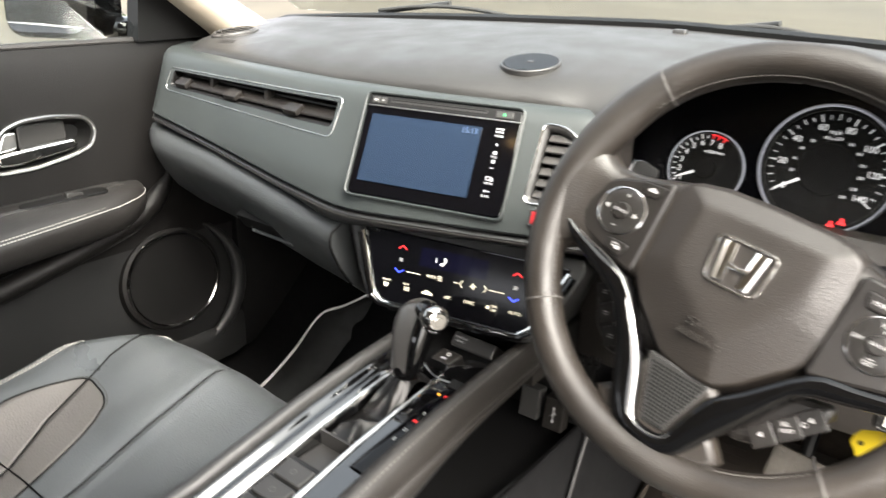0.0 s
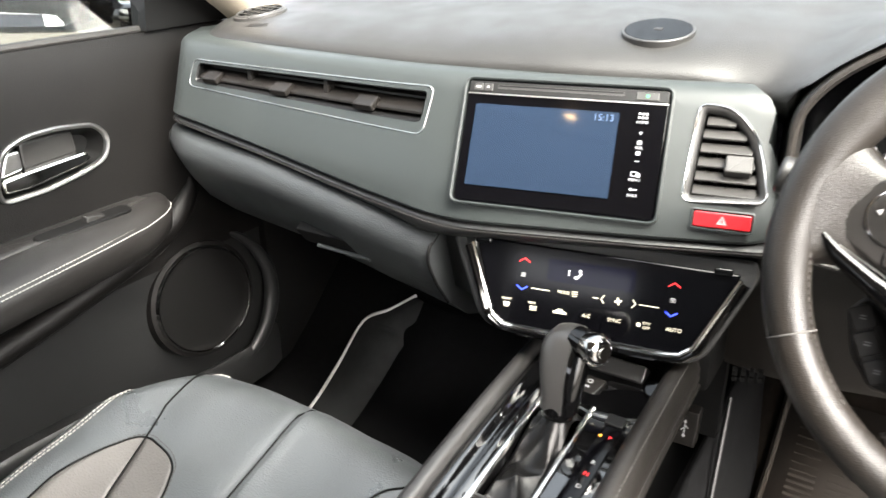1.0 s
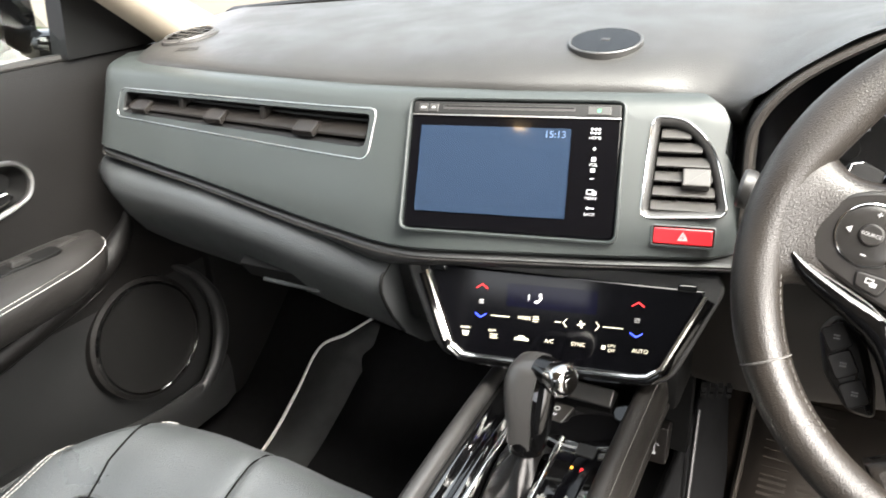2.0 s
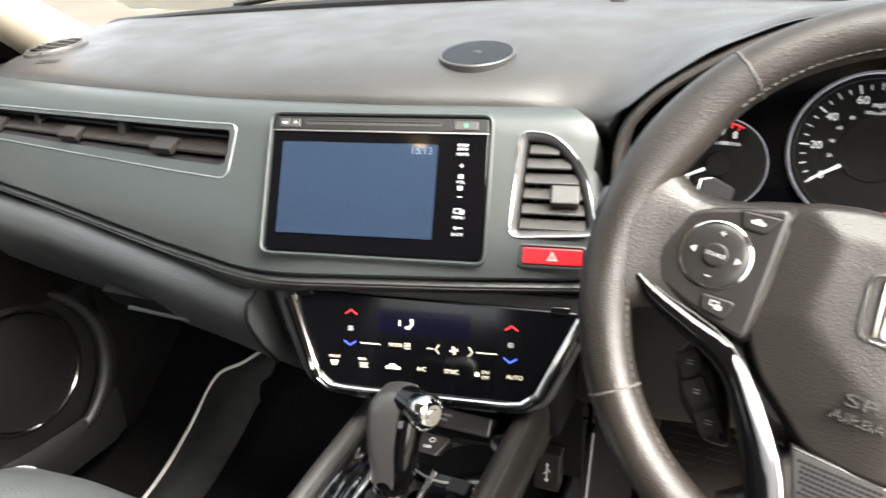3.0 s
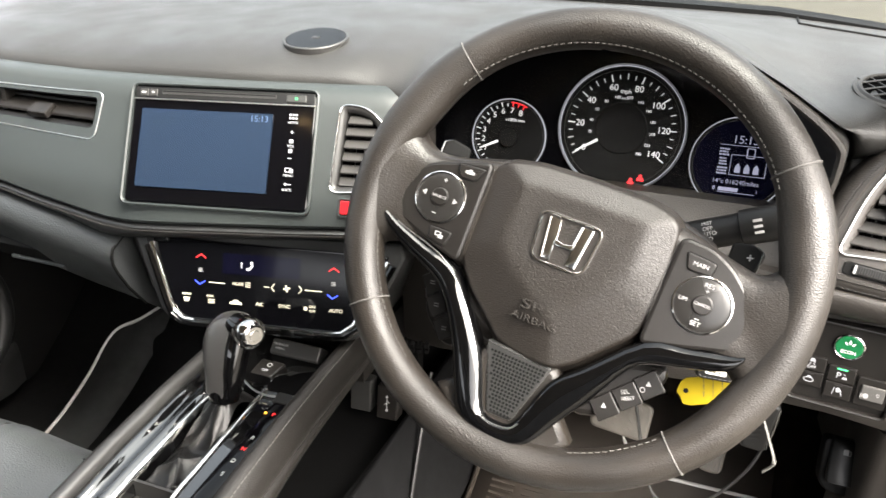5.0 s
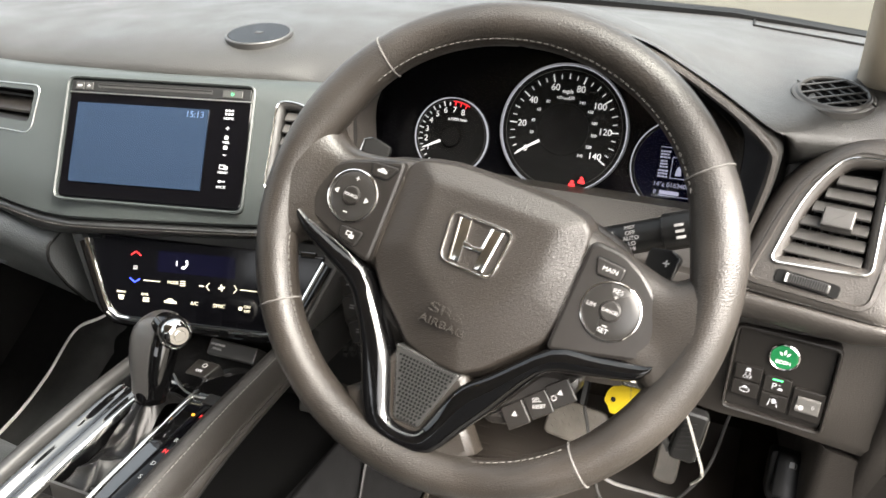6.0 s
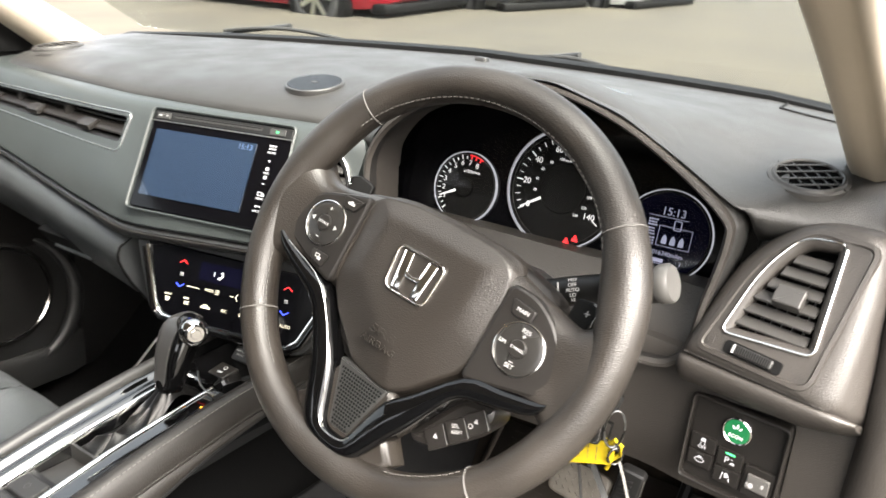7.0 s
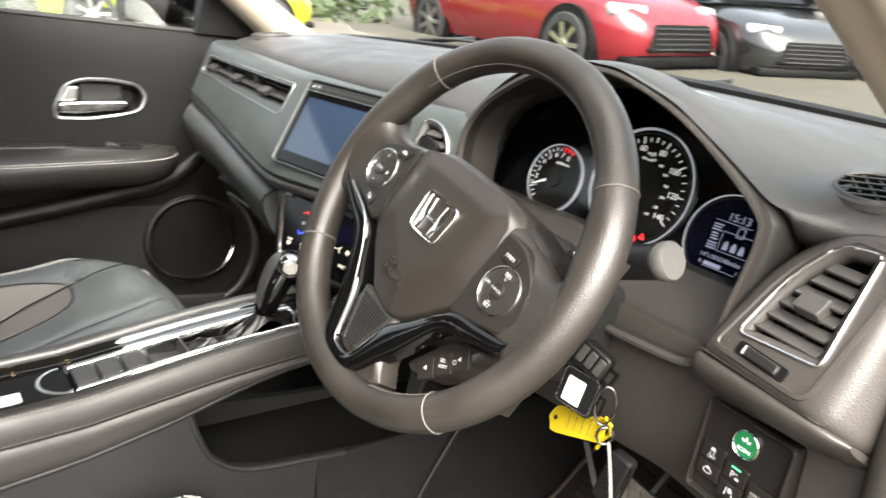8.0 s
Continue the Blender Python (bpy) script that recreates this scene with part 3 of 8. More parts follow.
def lower_dash():
    rows = []
    for x in np.linspace(0.100, 0.715, 36):
        yb = at([0.1, 0.16, 0.30, 0.5, 0.56, 0.72], [0.880, 0.858, 0.852, 0.850, 0.838, 0.835], x)
        zb = at([0.1, 0.30, 0.52, 0.60, 0.72], [0.768, 0.80, 0.815, 0.815, 0.80], x)
        rows.append([(x, 1.00, 1.022), (x, yb + 0.052, 1.020), (x, yb + 0.030, 0.996), (x, yb + 0.0135, 0.9775), (x, yb + 0.0125, 0.9745), (x, yb + 0.010, 0.9735), (x, yb + 0.002, 0.9725), (x, yb, 0.969), (x, yb + 0.0, 0.93), (x, yb + 0.004, 0.88), (x, yb + 0.010, zb + 0.02), (x, yb + 0.018, zb + 0.005), (x, yb + 0.03, zb), (x, yb + 0.20, zb + 0.01)])
    ob = part("knee_panel", loops(B(), rows, True, True, True), KNEE, dash, "grained dark knee panel under the steering column", sharp=50)
    cut(ob, [part("cutter", plate(M_SW @ pose(0, 0.001, 0), rect(0.086, 0.087, 0.007), -0.03, 0.06), MATTE)])
    bm = B()
    for i in range(4):
        for j in range(2):
            box(pose(0.122 + i * 0.0085, 0.842 + i * 0.0035, 0.800 - j * 0.008, 0, 0, 12), 0.005, 0.010, 0.0055, bm=bm)
    part("slots", bm, MATTE, dash, "row of small black sensor slots")


lower_dash()


def dash_end():
    """The rounded end of the dashboard that meets the driver's doorway, and the kick panel under it."""
    rows = []
    for z, x0, y0, w in ((0.60, 0.688, 0.900, 0.040), (0.72, 0.690, 0.862, 0.042), (0.82, 0.694, 0.838, 0.044), (0.90, 0.697, 0.820, 0.046), (0.97, 0.698, 0.808, 0.046), (1.05, 0.692, 0.828, 0.046), (1.11, 0.684, 0.858, 0.042), (1.135, 0.678, 0.90, 0.036)):
        rows.append([(x0 - 0.012, y0 + 0.06, z), (x0 - 0.003, y0 + 0.010, z), (x0 + 0.003, y0 + 0.003, z), (x0 + 0.012, y0, z), (x0 + w * 0.55, y0 + 0.002, z), (x0 + w * 0.85, y0 + 0.014, z), (x0 + w, y0 + 0.04, z), (x0 + w + 0.006, 1.18, z), (x0 - 0.03, 1.18, z)])
    part("end_panel", loops(B(), rows, True, True, True), KNEE, dash, "dark end cover of the dashboard", sharp=60)
    rows = []
    for z, y in ((0.80, 0.862), (0.74, 0.866), (0.68, 0.872), (0.60, 0.882), (0.50, 0.895), (0.42, 0.910)):
        rows.append([(0.654, y + 0.12, z), (0.656, y + 0.014, z), (0.660, y + 0.004, z), (0.668, y, z), (0.70, y - 0.010, z), (0.735, y - 0.04, z), (0.735, y + 0.06, z)])
    part("kick_panel", loops(B(), rows, True, True, True), POD, dash, "grained dark kick panel beside the doorway", sharp=60)


dash_end()


def centre_stack():
    o = [(-0.160, 0.066), (-0.168, 0.052), (-0.122, -0.048), (0.118, -0.052), (0.165, 0.050), (0.158, 0.066)]
    part("centre_housing", plate(M_CLI, rounded(o, [0.004, 0.01, 0.025, 0.025, 0.01, 0.004]), -0.14, -0.006, 0.004), LOWER, dash, "black plastic housing of the centre stack")
    bm = B()
    rows = []
    for x, y in ((-0.219, 0.768), (-0.205, 0.762), (-0.185, 0.752), (-0.160, 0.744)):
        k = (x + 0.219) / 0.06
        rows.append([(x, y + 0.05, 0.955), (x, y + 0.004, 0.945), (x, y, 0.93), (x + 0.012 * k, y + 0.012, 0.88), (x + 0.035 * k, y + 0.022, 0.84), (x + 0.035 * k, y + 0.12, 0.80)])
    loops(bm, rows, True, True, True)
    part("cheek", bm, LOWER, dash, "black grained cheek beside the climate panel", sharp=60)


centre_stack()

glovebox = thing("glovebox", (-0.46, 0.85, 0.85), "closed black plastic glovebox under the fascia", "glovebox")


def make_glovebox():
    rows = []
    for x in np.linspace(-0.762, -0.221, 26):
        zt = at([-0.762, -0.66, -0.52, -0.39, -0.30, -0.221], [0.982, 0.976, 0.970, 0.955, 0.942, 0.927], x)
        y = at([-0.762, -0.70, -0.5, -0.35, -0.221], [0.805, 0.772, 0.757, 0.747, 0.748], x)
        rows.append([(x, y + 0.10, zt + 0.006), (x, y + 0.020, zt + 0.002), (x, y + 0.004, zt - 0.001), (x, y - 0.002, zt - 0.004), (x, y - 0.008, zt - 0.012), (x, y - 0.0115, zt - 0.021), (x, y - 0.0115, zt - 0.031), (x, y - 0.007, zt - 0.044), (x, y + 0.006, zt - 0.070),
                     (x, y + 0.030, zt - 0.105), (x, y + 0.075, zt - 0.145), (x, y + 0.13, zt - 0.17), (x, y + 0.30, zt - 0.165)])
    part("lid", loops(B(), rows, True, True, True), GLOVE, glovebox, "grained black glovebox lid", sharp=60)
    m = frame_at((-0.395, 0.7600, 0.876), (0.05, -0.86, -0.50))
    part("handle", plate(m, rounded([(-0.055, -0.014), (0.060, -0.020), (0.045, 0.010), (-0.062, 0.014)], 0.006), -0.02, 0.003, 0.002), MATTE, glovebox, "recessed black pull handle")
    part("handle_edge", tube([m @ Vector((-0.030, -0.011, 0.006)), m @ Vector((0.055, -0.017, 0.006))], 0.0030, 10, flat=1.0), GLOVE, glovebox, "lighter lip of the handle")
    for x in (-0.7605, -0.2225):
        zt, y = (0.982, 0.803) if x < -0.5 else (0.927, 0.746)
        part("lid_gap", tube([(x, y + 0.02, zt + 0.003), (x, y - 0.0075, zt - 0.012), (x, y - 0.0110, zt - 0.021), (x, y - 0.0110, zt - 0.031), (x, y - 0.0065, zt - 0.044), (x, y + 0.0065, zt - 0.070), (x, y + 0.0305, zt - 0.105)], 0.0022, 6, up=(1, 0, 0)), MATTE, glovebox)
    rows = []
    for x in (-0.805, -0.79, -0.768):
        y = 0.850 if x < -0.775 else 0.830
        rows.append([(x, y + 0.10, 0.972), (x, y, 0.970), (x, y + 0.004, 0.93), (x, y + 0.05, 0.86), (x, y + 0.12, 0.80), (x, y + 0.3, 0.80)])
    part("end_cap", loops(B(), rows, True, True, True), GLOVE, glovebox)


make_glovebox()


def passenger_vent():
    v = thing("passenger_air_vent", (-0.45, 0.80, 1.07), "long dark air vent with a thin silver rim", "air vent")
    pl = ccw(LVENT)
    part("rim", tube([vent_surface(p[0], p[1], 0.0003) for p in pl], 0.0008, 10, True, up=(0, 1, 0.4)), SATIN, v, "thin bright silver rim")
    bm = B()
    rings = [[vent_surface(p[0], p[1], h) for p in offset(ccw(LOPEN), o)] for o, h in ((0.0002, 0.0004), (0.002, -0.002), (0.003, -0.040))]
    loops(bm, rings, True, False, True)
    part("duct", bm, DARK, v)
    for dz, back, face in ((-0.003, 0.0005, 0.0), (0.010, 0.016, 0.0), (-0.011, 0.012, 0.0)):
        rows = []
        for x in np.linspace(-0.680, -0.256, 14):
            z = 1.0705 + dz + (x + 0.45) * 0.006
            y = fascia_y(x, z) + 0.002 + back
            rows.append([(x, y, z - 0.0050), (x, y + 0.020, z + 0.003), (x, y + 0.023, z + 0.0075), (x, y + 0.005, z + 0.0006), (x, y + 0.0004, z - 0.0024)])
        part("slat", loops(B(), rows, True, True, True), CTRL, v)
    for x in (-0.645, -0.495, -0.340):
        z = 1.0685 + (x + 0.45) * 0.006
        m = frame_at((x, fascia_y(x, z) + 0.002, z), (0.0, -0.90, 0.42))
        part("tab", plate(m @ pose(0, -0.001, 0, -38, 0, 0), rect(0.030, 0.020, 0.002), -0.004, 0.0042, 0.0016), CTRL, v)
    for x in (-0.57, -0.418):
        z = 1.0715
        m = frame_at((x, fascia_y(x, z) + 0.010, z), (0.0, -1.0, 0.1))
        part("divider", plate(m, rect(0.008, 0.036, 0.001), -0.03, 0.002, 0.001), CTRL, v)
    for i in range(22):
        x = -0.672 + i * 0.0192
        z = 1.070
        part("vane", box(pose(x, fascia_y(x, z) + 0.040, z, 0, 0, 25), 0.0015, 0.016, 0.036), CTRL, v)


passenger_vent()


def flap_vent(name, label, m, outline, inner_y, tab, at_base, frame_mat, tilt=0.0):
    """A framed vent with broad tilted blades; inner_y gives each blade's height and its two ends."""
    v = thing(name, at_base, label, "air vent")
    pts = ccw(outline)
    part("rim", band(m, pts, [(-0.0022, -0.010), (-0.0022, 0.0009), (-0.0016, 0.0021), (-0.0007, 0.0026), (0.0002, 0.0022), (0.0009, 0.0009), (0.0010, -0.010)]), CHROME, v, "thin bright chrome rim")
    part("inner_frame", loops(B(), [[m @ Vector((*p, h)) for p in offset(pts, o)] for o, h in ((0.0005, 0.0010), (0.0020, 0.0008), (0.0066, -0.0024), (0.0076, -0.0110), (0.0066, -0.014))], True), frame_mat, v, "satin inner frame", sharp=70)
    part("duct", loops(B(), [[m @ Vector((*p, h)) for p in offset(pts, o)] for o, h in ((0.0060, -0.012), (0.0075, -0.033))], True, False, True), MATTE, v, "black vent duct")
    for y, x0, x1 in inner_y:
        w = x1 - x0
        sm = m @ pose((x0 + x1) / 2, y, -0.0062, -36, 0, tilt)
        s = part("blade", plate(sm, rounded([(-w / 2, -0.0078), (w / 2, -0.0078), (w / 2, 0.0058), (-w / 2, 0.0058)], 0.0012, 2), -0.0012, 0.0012, 0.0008), BLADE, v)
        part("pivot", tube([sm @ Vector((w / 2 - 0.001, 0.004, 0.0)), sm @ Vector((w / 2 + 0.003, 0.004, 0.0))], 0.0017, 8), MATTE, s)
    for i in range(5):
        part("vane", box(m @ pose(-0.018 + i * 0.010, -0.012, -0.024, 0, 20, 0), 0.0014, 0.055, 0.012), DARK, v)
    part("tab", plate(m @ pose(*tab, -0.001, -14, 0, tilt), rect(0.027, 0.0195, 0.0018), -0.008, 0.0055, 0.0016), BLADE, v, "square dark sliding tab")
    return v


flap_vent("centre_air_vent", "upright dark air vent with a chrome rim beside the screen", M_CV @ pose(0, 0, 0.0036), CVENT,
          [(-0.035, -0.031, 0.033), (-0.020, -0.030, 0.031), (-0.005, -0.029, 0.028), (0.010, -0.028, 0.024), (0.025, -0.027, 0.016), (0.039, -0.025, 0.004)], (0.012, -0.008), (0.082, 0.83, 1.04), SLAT)


def info_screen():
    s = thing("infotainment_unit", (-0.09, 0.80, 1.04), "black touchscreen unit with a dim blue screen in the fascia", "car display")
    part("body", plate(M_SCR, rect(0.2165, 0.134, 0.007), -0.028, -0.001, 0.002), GLASSY, s, "glossy black screen bezel")
    part("surround", band(M_SCR, rect(0.224, 0.142, 0.011), [(0.0, -0.004), (0.0, 0.002), (0.0015, 0.003), (0.003, 0.0015), (0.0036, -0.004)]), FASCIA, s)
    part("screen", plate(M_SCR @ pose(-0.0185, -0.004, 0), rect(0.156, 0.090, 0.001), -0.002, 0.0004), LCD, s, "dim blue lit screen")
    part("slot_strip", plate(M_SCR @ pose(0.0, 0.0595, 0), rect(0.213, 0.013, 0.002), -0.002, 0.0010, 0.0008), DARK, s, "matt black strip with the disc slot")
    part("disc_slot", plate(M_SCR @ pose(-0.006, 0.0605, 0), rect(0.136, 0.0042, 0.001), -0.001, 0.0014), SLAT, s)
    part("disc_slot_gap", plate(M_SCR @ pose(-0.006, 0.0612, 0), rect(0.134, 0.0014), 0.0, 0.0018), MATTE, s)
    part("chrome_line", plate(M_SCR @ pose(0.0, 0.0522, 0), rect(0.2145, 0.0011), -0.001, 0.0012), SATIN, s, "thin silver line under the slot")
    for x, w in ((-0.0955, 0.010), (-0.0845, 0.010), (0.0855, 0.023)):
        b = part("button", plate(M_SCR @ pose(x, 0.0592, 0), rect(w, 0.0085, 0.001), 0.0, 0.0022, 0.0007), SLAT, s)
        k = M_SCR @ pose(x, 0.0592, 0.0024)
        if w > 0.02:
            part("icon", band(k, circle(0.0016, 16), [(0, 0), (0, 0.0003), (0.0005, 0.0003), (0.0005, 0)]), GREENL, b)
        else:
            part("icon", plate(k, [(-0.0022, -0.0006), (0.0022, -0.0006), (0.0, 0.0020)] if x > -0.09 else rect(0.0052, 0.0020), 0, 0.0003), WHITE, b)
    x = 0.0835
    bm = B()
    for i in range(3):
        for j in range(2):
            plate(M_SCR @ pose(x + (i - 1) * 0.0036, 0.0375 + j * 0.0038, 0), rect(0.0023, 0.0024, 0.0003), 0, 0.0004, bm=bm)
    part("home_icon", bm, ICON, s)
    lettering("home_word", "HOME", 0.0042, M_SCR @ pose(x, 0.0325, 0.0002), ICON, s)
    lettering("plus_sign", "+", 0.0085, M_SCR @ pose(x, 0.0212, 0.0002), ICON, s)
    part("volume_bars", plate(M_SCR @ pose(x, 0.0115, 0), rect(0.0042, 0.0042), 0, 0.0004), ICON, s)
    lettering("volume_word", "VOL", 0.0044, M_SCR @ pose(x, 0.0060, 0.0002), ICON, s)
    part("volume_bars", plate(M_SCR @ pose(x, 0.0005, 0), rect(0.0042, 0.0042), 0, 0.0004), ICON, s)
    part("minus_sign", plate(M_SCR @ pose(x, -0.0078, 0), rect(0.0042, 0.0009), 0, 0.0004), ICON, s)
    part("menu_icon", band(M_SCR @ pose(x - 0.001, -0.0210, 0), rect(0.0070, 0.0050), [(0, 0), (0, 0.0004), (0.0009, 0.0004), (0.0009, 0)]), ICON, s)
    part("menu_icon", plate(M_SCR @ pose(x + 0.0030, -0.0220, 0), rect(0.0042, 0.0042), 0, 0.0004), ICON, s)
    lettering("menu_word", "MENU", 0.0042, M_SCR @ pose(x, -0.0272, 0.0002), ICON, s)
    part("back_icon", plate(M_SCR @ pose(x, -0.0372, 0), [(-0.0042, 0.0002), (-0.0018, -0.0018), (-0.0018, -0.0004), (0.0042, -0.0004), (0.0042, 0.0008), (-0.0018, 0.0008), (-0.0018, 0.0022)], 0, 0.0004), ICON, s)
    lettering("back_word", "BACK", 0.0042, M_SCR @ pose(x, -0.0432, 0.0002), ICON, s)
    lettering("clock_digits", "15:13", 0.0100, M_SCR @ pose(0.044, 0.0345, 0.0004), material("dim_digits", (0.03, 0.05, 0.09), 0.4, emit=(0.2, 0.3, 0.5), power=0.03), s)


info_screen()


def hazard():
    m = frame_at((0.0925, 0.801, 0.9925), (0.185, -0.890, 0.420))
    h = thing("hazard_switch", (0.089, 0.815, 0.98), "red hazard light push switch with a white triangle", "switch")
    part("surround", band(m, rect(0.061, 0.022, 0.004), [(0, -0.004), (0, 0.0022), (0.0015, 0.003), (0.003, 0.001), (0.003, -0.004)]), FASCIA, h)
    part("key", plate(m, rect(0.0545, 0.0155, 0.002), -0.006, 0.0035, 0.0012), REDPLASTIC, h, "red plastic key")
    part("triangle", band(m, [(-0.0050, -0.0040), (0.0050, -0.0040), (0.0, 0.0046)], [(0, 0.003), (0, 0.0039), (0.0010, 0.0039), (0.0010, 0.003)]), WHITE, h, "white triangle outline")
    part("triangle", band(m, [(-0.0024, -0.0026), (0.0024, -0.0026), (0.0, 0.0016)], [(0, 0.003), (0, 0.0039), (0.0006, 0.0039), (0.0006, 0.003)]), WHITE, h)


hazard()


def climate_panel():
    c = thing("climate_panel", (-0.025, 0.76, 0.88), "piano-black touch climate panel with a chrome edge", "climate control")
    o = rounded([(-0.104, -0.040), (0.103, -0.042), (0.146, 0.050), (-0.138, 0.054)], [0.020, 0.020, 0.004, 0.004], 6)
    part("glass", plate(M_CLI, o, -0.012, 0.0, 0.002), GLASSY, c, "glossy black touch glass")
    path = [(-0.141, 0.047), (-0.113, -0.022), (-0.108, -0.032), (-0.096, -0.041), (-0.08, -0.0425), (0.0, -0.0435), (0.08, -0.0440), (0.096, -0.042), (0.110, -0.031), (0.146, 0.044)]
    part("chrome_edge", tube([M_CLI @ Vector((*p, 0.0005)) for p in path], 0.0030, 8), CHROME, c, "bright chrome edge strip")
    part("outer_edge", tube([M_CLI @ Vector((p[0] * 1.035, p[1] - 0.004, -0.001)) for p in path], 0.0042, 8), GLOSS, c)
    for x in (-0.128, 0.128):
        part("top_tab", plate(M_CLI @ pose(x, 0.051, 0), rect(0.018, 0.007, 0.002), 0.0, 0.004, 0.001), GLOSS, c)
    part("display", plate(M_CLI @ pose(-0.004, 0.028, 0), rect(0.094, 0.024, 0.001), -0.001, 0.0003), MIDLCD, c, "dark navy display window")
    m2 = M_CLI @ pose(-0.022, 0.0262, 0.0004)
    bm = plate(m2 @ pose(0.004, 0, 0), [(-0.004, -0.004), (0.0, -0.005), (0.0048, 0.001), (0.003, 0.0035), (0.001, -0.001), (-0.003, -0.002)], 0, 0.0003)
    plate(m2 @ pose(0.0065, 0.0042, 0), circle(0.0017, 12), 0, 0.0003, bm=bm)
    plate(m2 @ pose(-0.0055, 0.001, 0), rect(0.0012, 0.0060), 0, 0.0003, bm=bm)
    part("seat_icon", bm, LIT, c)
    for x, y in ((-0.078, 0.034), (0.083, 0.030)):
        chev = lambda s: [(-0.0062, -0.0022 * s), (0.0, 0.0018 * s), (0.0062, -0.0022 * s), (0.0062, -0.0008 * s), (0.0, 0.0034 * s), (-0.0062, -0.0008 * s)]
        part("up_arrow", plate(M_CLI @ pose(x, y, 0), chev(1), 0, 0.0004), REDL, c, "lit red up arrow")
        part("down_arrow", plate(M_CLI @ pose(x, y - 0.030, 0), chev(-1), 0, 0.0004), BLUEL, c, "lit blue down arrow")
        for k in range(3):
            part("level_mark", plate(M_CLI @ pose(x, y - 0.0140 - 0.0017 * k, 0), rect(0.0052, 0.0009), 0, 0.0004), WHITE, c)
    for x, w in ((-0.057, 0.020), (0.004, 0.006), (0.060, 0.020)):
        part("slider_mark", plate(M_CLI @ pose(x, 0.0045 - 0.0 * x, 0), rect(w, 0.0010), 0, 0.0004), AMBERW, c)
    lettering("mode_word", "MODE", 0.0048, M_CLI @ pose(-0.031, 0.0050, 0.0002), AMBERW, c)
    part("mode_icon", bars(M_CLI @ pose(-0.0185, 0.0050, 0), 3, 0.007, 0.0011, 0.0024, seed=3), AMBERW, c)
    for x, s in ((0.012, -1), (0.044, 1)):
        part("fan_arrow", plate(M_CLI @ pose(x, 0.0045, 0), [(-0.0018 * s, 0.0045), (0.0016 * s, 0.0), (-0.0018 * s, -0.0045), (-0.0006 * s, -0.0045), (0.0028 * s, 0.0), (-0.0006 * s, 0.0045)], 0, 0.0004), AMBERW, c)
    bm = B()
    for k in range(4):
        plate(M_CLI @ pose(0.028, 0.0045, 0, 0, 0, 90 * k) @ pose(0.0022, 0.0006, 0), rect(0.0032, 0.0020, 0.0006), 0, 0.0004, bm=bm)
    part("fan_icon", bm, AMBERW, c)
    y = -0.0165
    lettering("key_word", "FRONT", 0.0036, M_CLI @ pose(-0.0935, y + 0.0052, 0.0002), AMBERW, c)
    part("front_icon", plate(M_CLI @ pose(-0.0935, y - 0.001, 0), [(-0.0040, 0.0026), (-0.0024, -0.0026), (0.0024, -0.0026), (0.0040, 0.0026)], 0, 0.0004), AMBERW, c)
    lettering("key_word", "REAR", 0.0036, M_CLI @ pose(-0.0645, y + 0.0048, 0.0002), AMBERW, c)
    part("rear_icon", bars(M_CLI @ pose(-0.0625, y - 0.001, 0), 3, 0.008, 0.0010, 0.0019, seed=4), AMBERW, c)
    part("car_icon", plate(M_CLI @ pose(-0.0325, y - 0.0002, 0), [(-0.0075, -0.0022), (0.0075, -0.0022), (0.0072, 0.0004), (0.0040, 0.0010), (0.0022, 0.0030), (-0.0030, 0.0030), (-0.0048, 0.0008), (-0.0075, 0.0003)], 0, 0.0004), AMBERW, c)
    lettering("key_word", "A/C", 0.0057, M_CLI @ pose(-0.0035, y, 0.0002), AMBERW, c)
    lettering("key_word", "SYNC", 0.0057, M_CLI @ pose(0.0265, y, 0.0002), AMBERW, c)
    lettering("key_word", "ON/", 0.0043, M_CLI @ pose(0.0600, y + 0.0024, 0.0002), AMBERW, c)
    lettering("key_word", "OFF", 0.0043, M_CLI @ pose(0.0600, y - 0.0026, 0.0002), AMBERW, c)
    part("fan_icon", plate(M_CLI @ pose(0.0520, y, 0), rect(0.0042, 0.0042, 0.001), 0, 0.0004), AMBERW, c)
    lettering("key_word", "AUTO", 0.0057, M_CLI @ pose(0.0880, y, 0.0002), AMBERW, c)


climate_panel()


def top_disc():
    x, y = -0.0306, 0.928
    m = frame_at((x, y, on_top(x, y)), top_normal(x, y), (0, 1, 0))
    d = thing("speaker_cover", (x, y, on_top(x, y)), "round ribbed black speaker cover on the dashboard top", "speaker cover")
    part("rim", band(m, circle(0.0403, 64), [(0, -0.004), (0, 0.0035), (0.001, 0.0045), (0.003, 0.0045), (0.0036, 0.003), (0.0036, -0.004)]), SLAT, d)
    part("disc", plate(m, circle(0.0375, 64), -0.004, 0.0036), GLOSS, d, "glossy dark disc")
    bm = B()
    for i in range(22):
        v = -0.035 + i * 0.00333
        w = 2 * math.sqrt(max(0.0001, 0.0365 ** 2 - v * v))
        box(m @ pose(0, v, 0.0040, 0, 0, 0), w, 0.0016, 0.0012, bm=bm)
    part("rib_set", bm, GLOSS, d, "fine parallel ribs")
    part("boss", plate(m, rect(0.010, 0.008, 0.002), 0.003, 0.0052, 0.0010), CTRL, d)


top_disc()


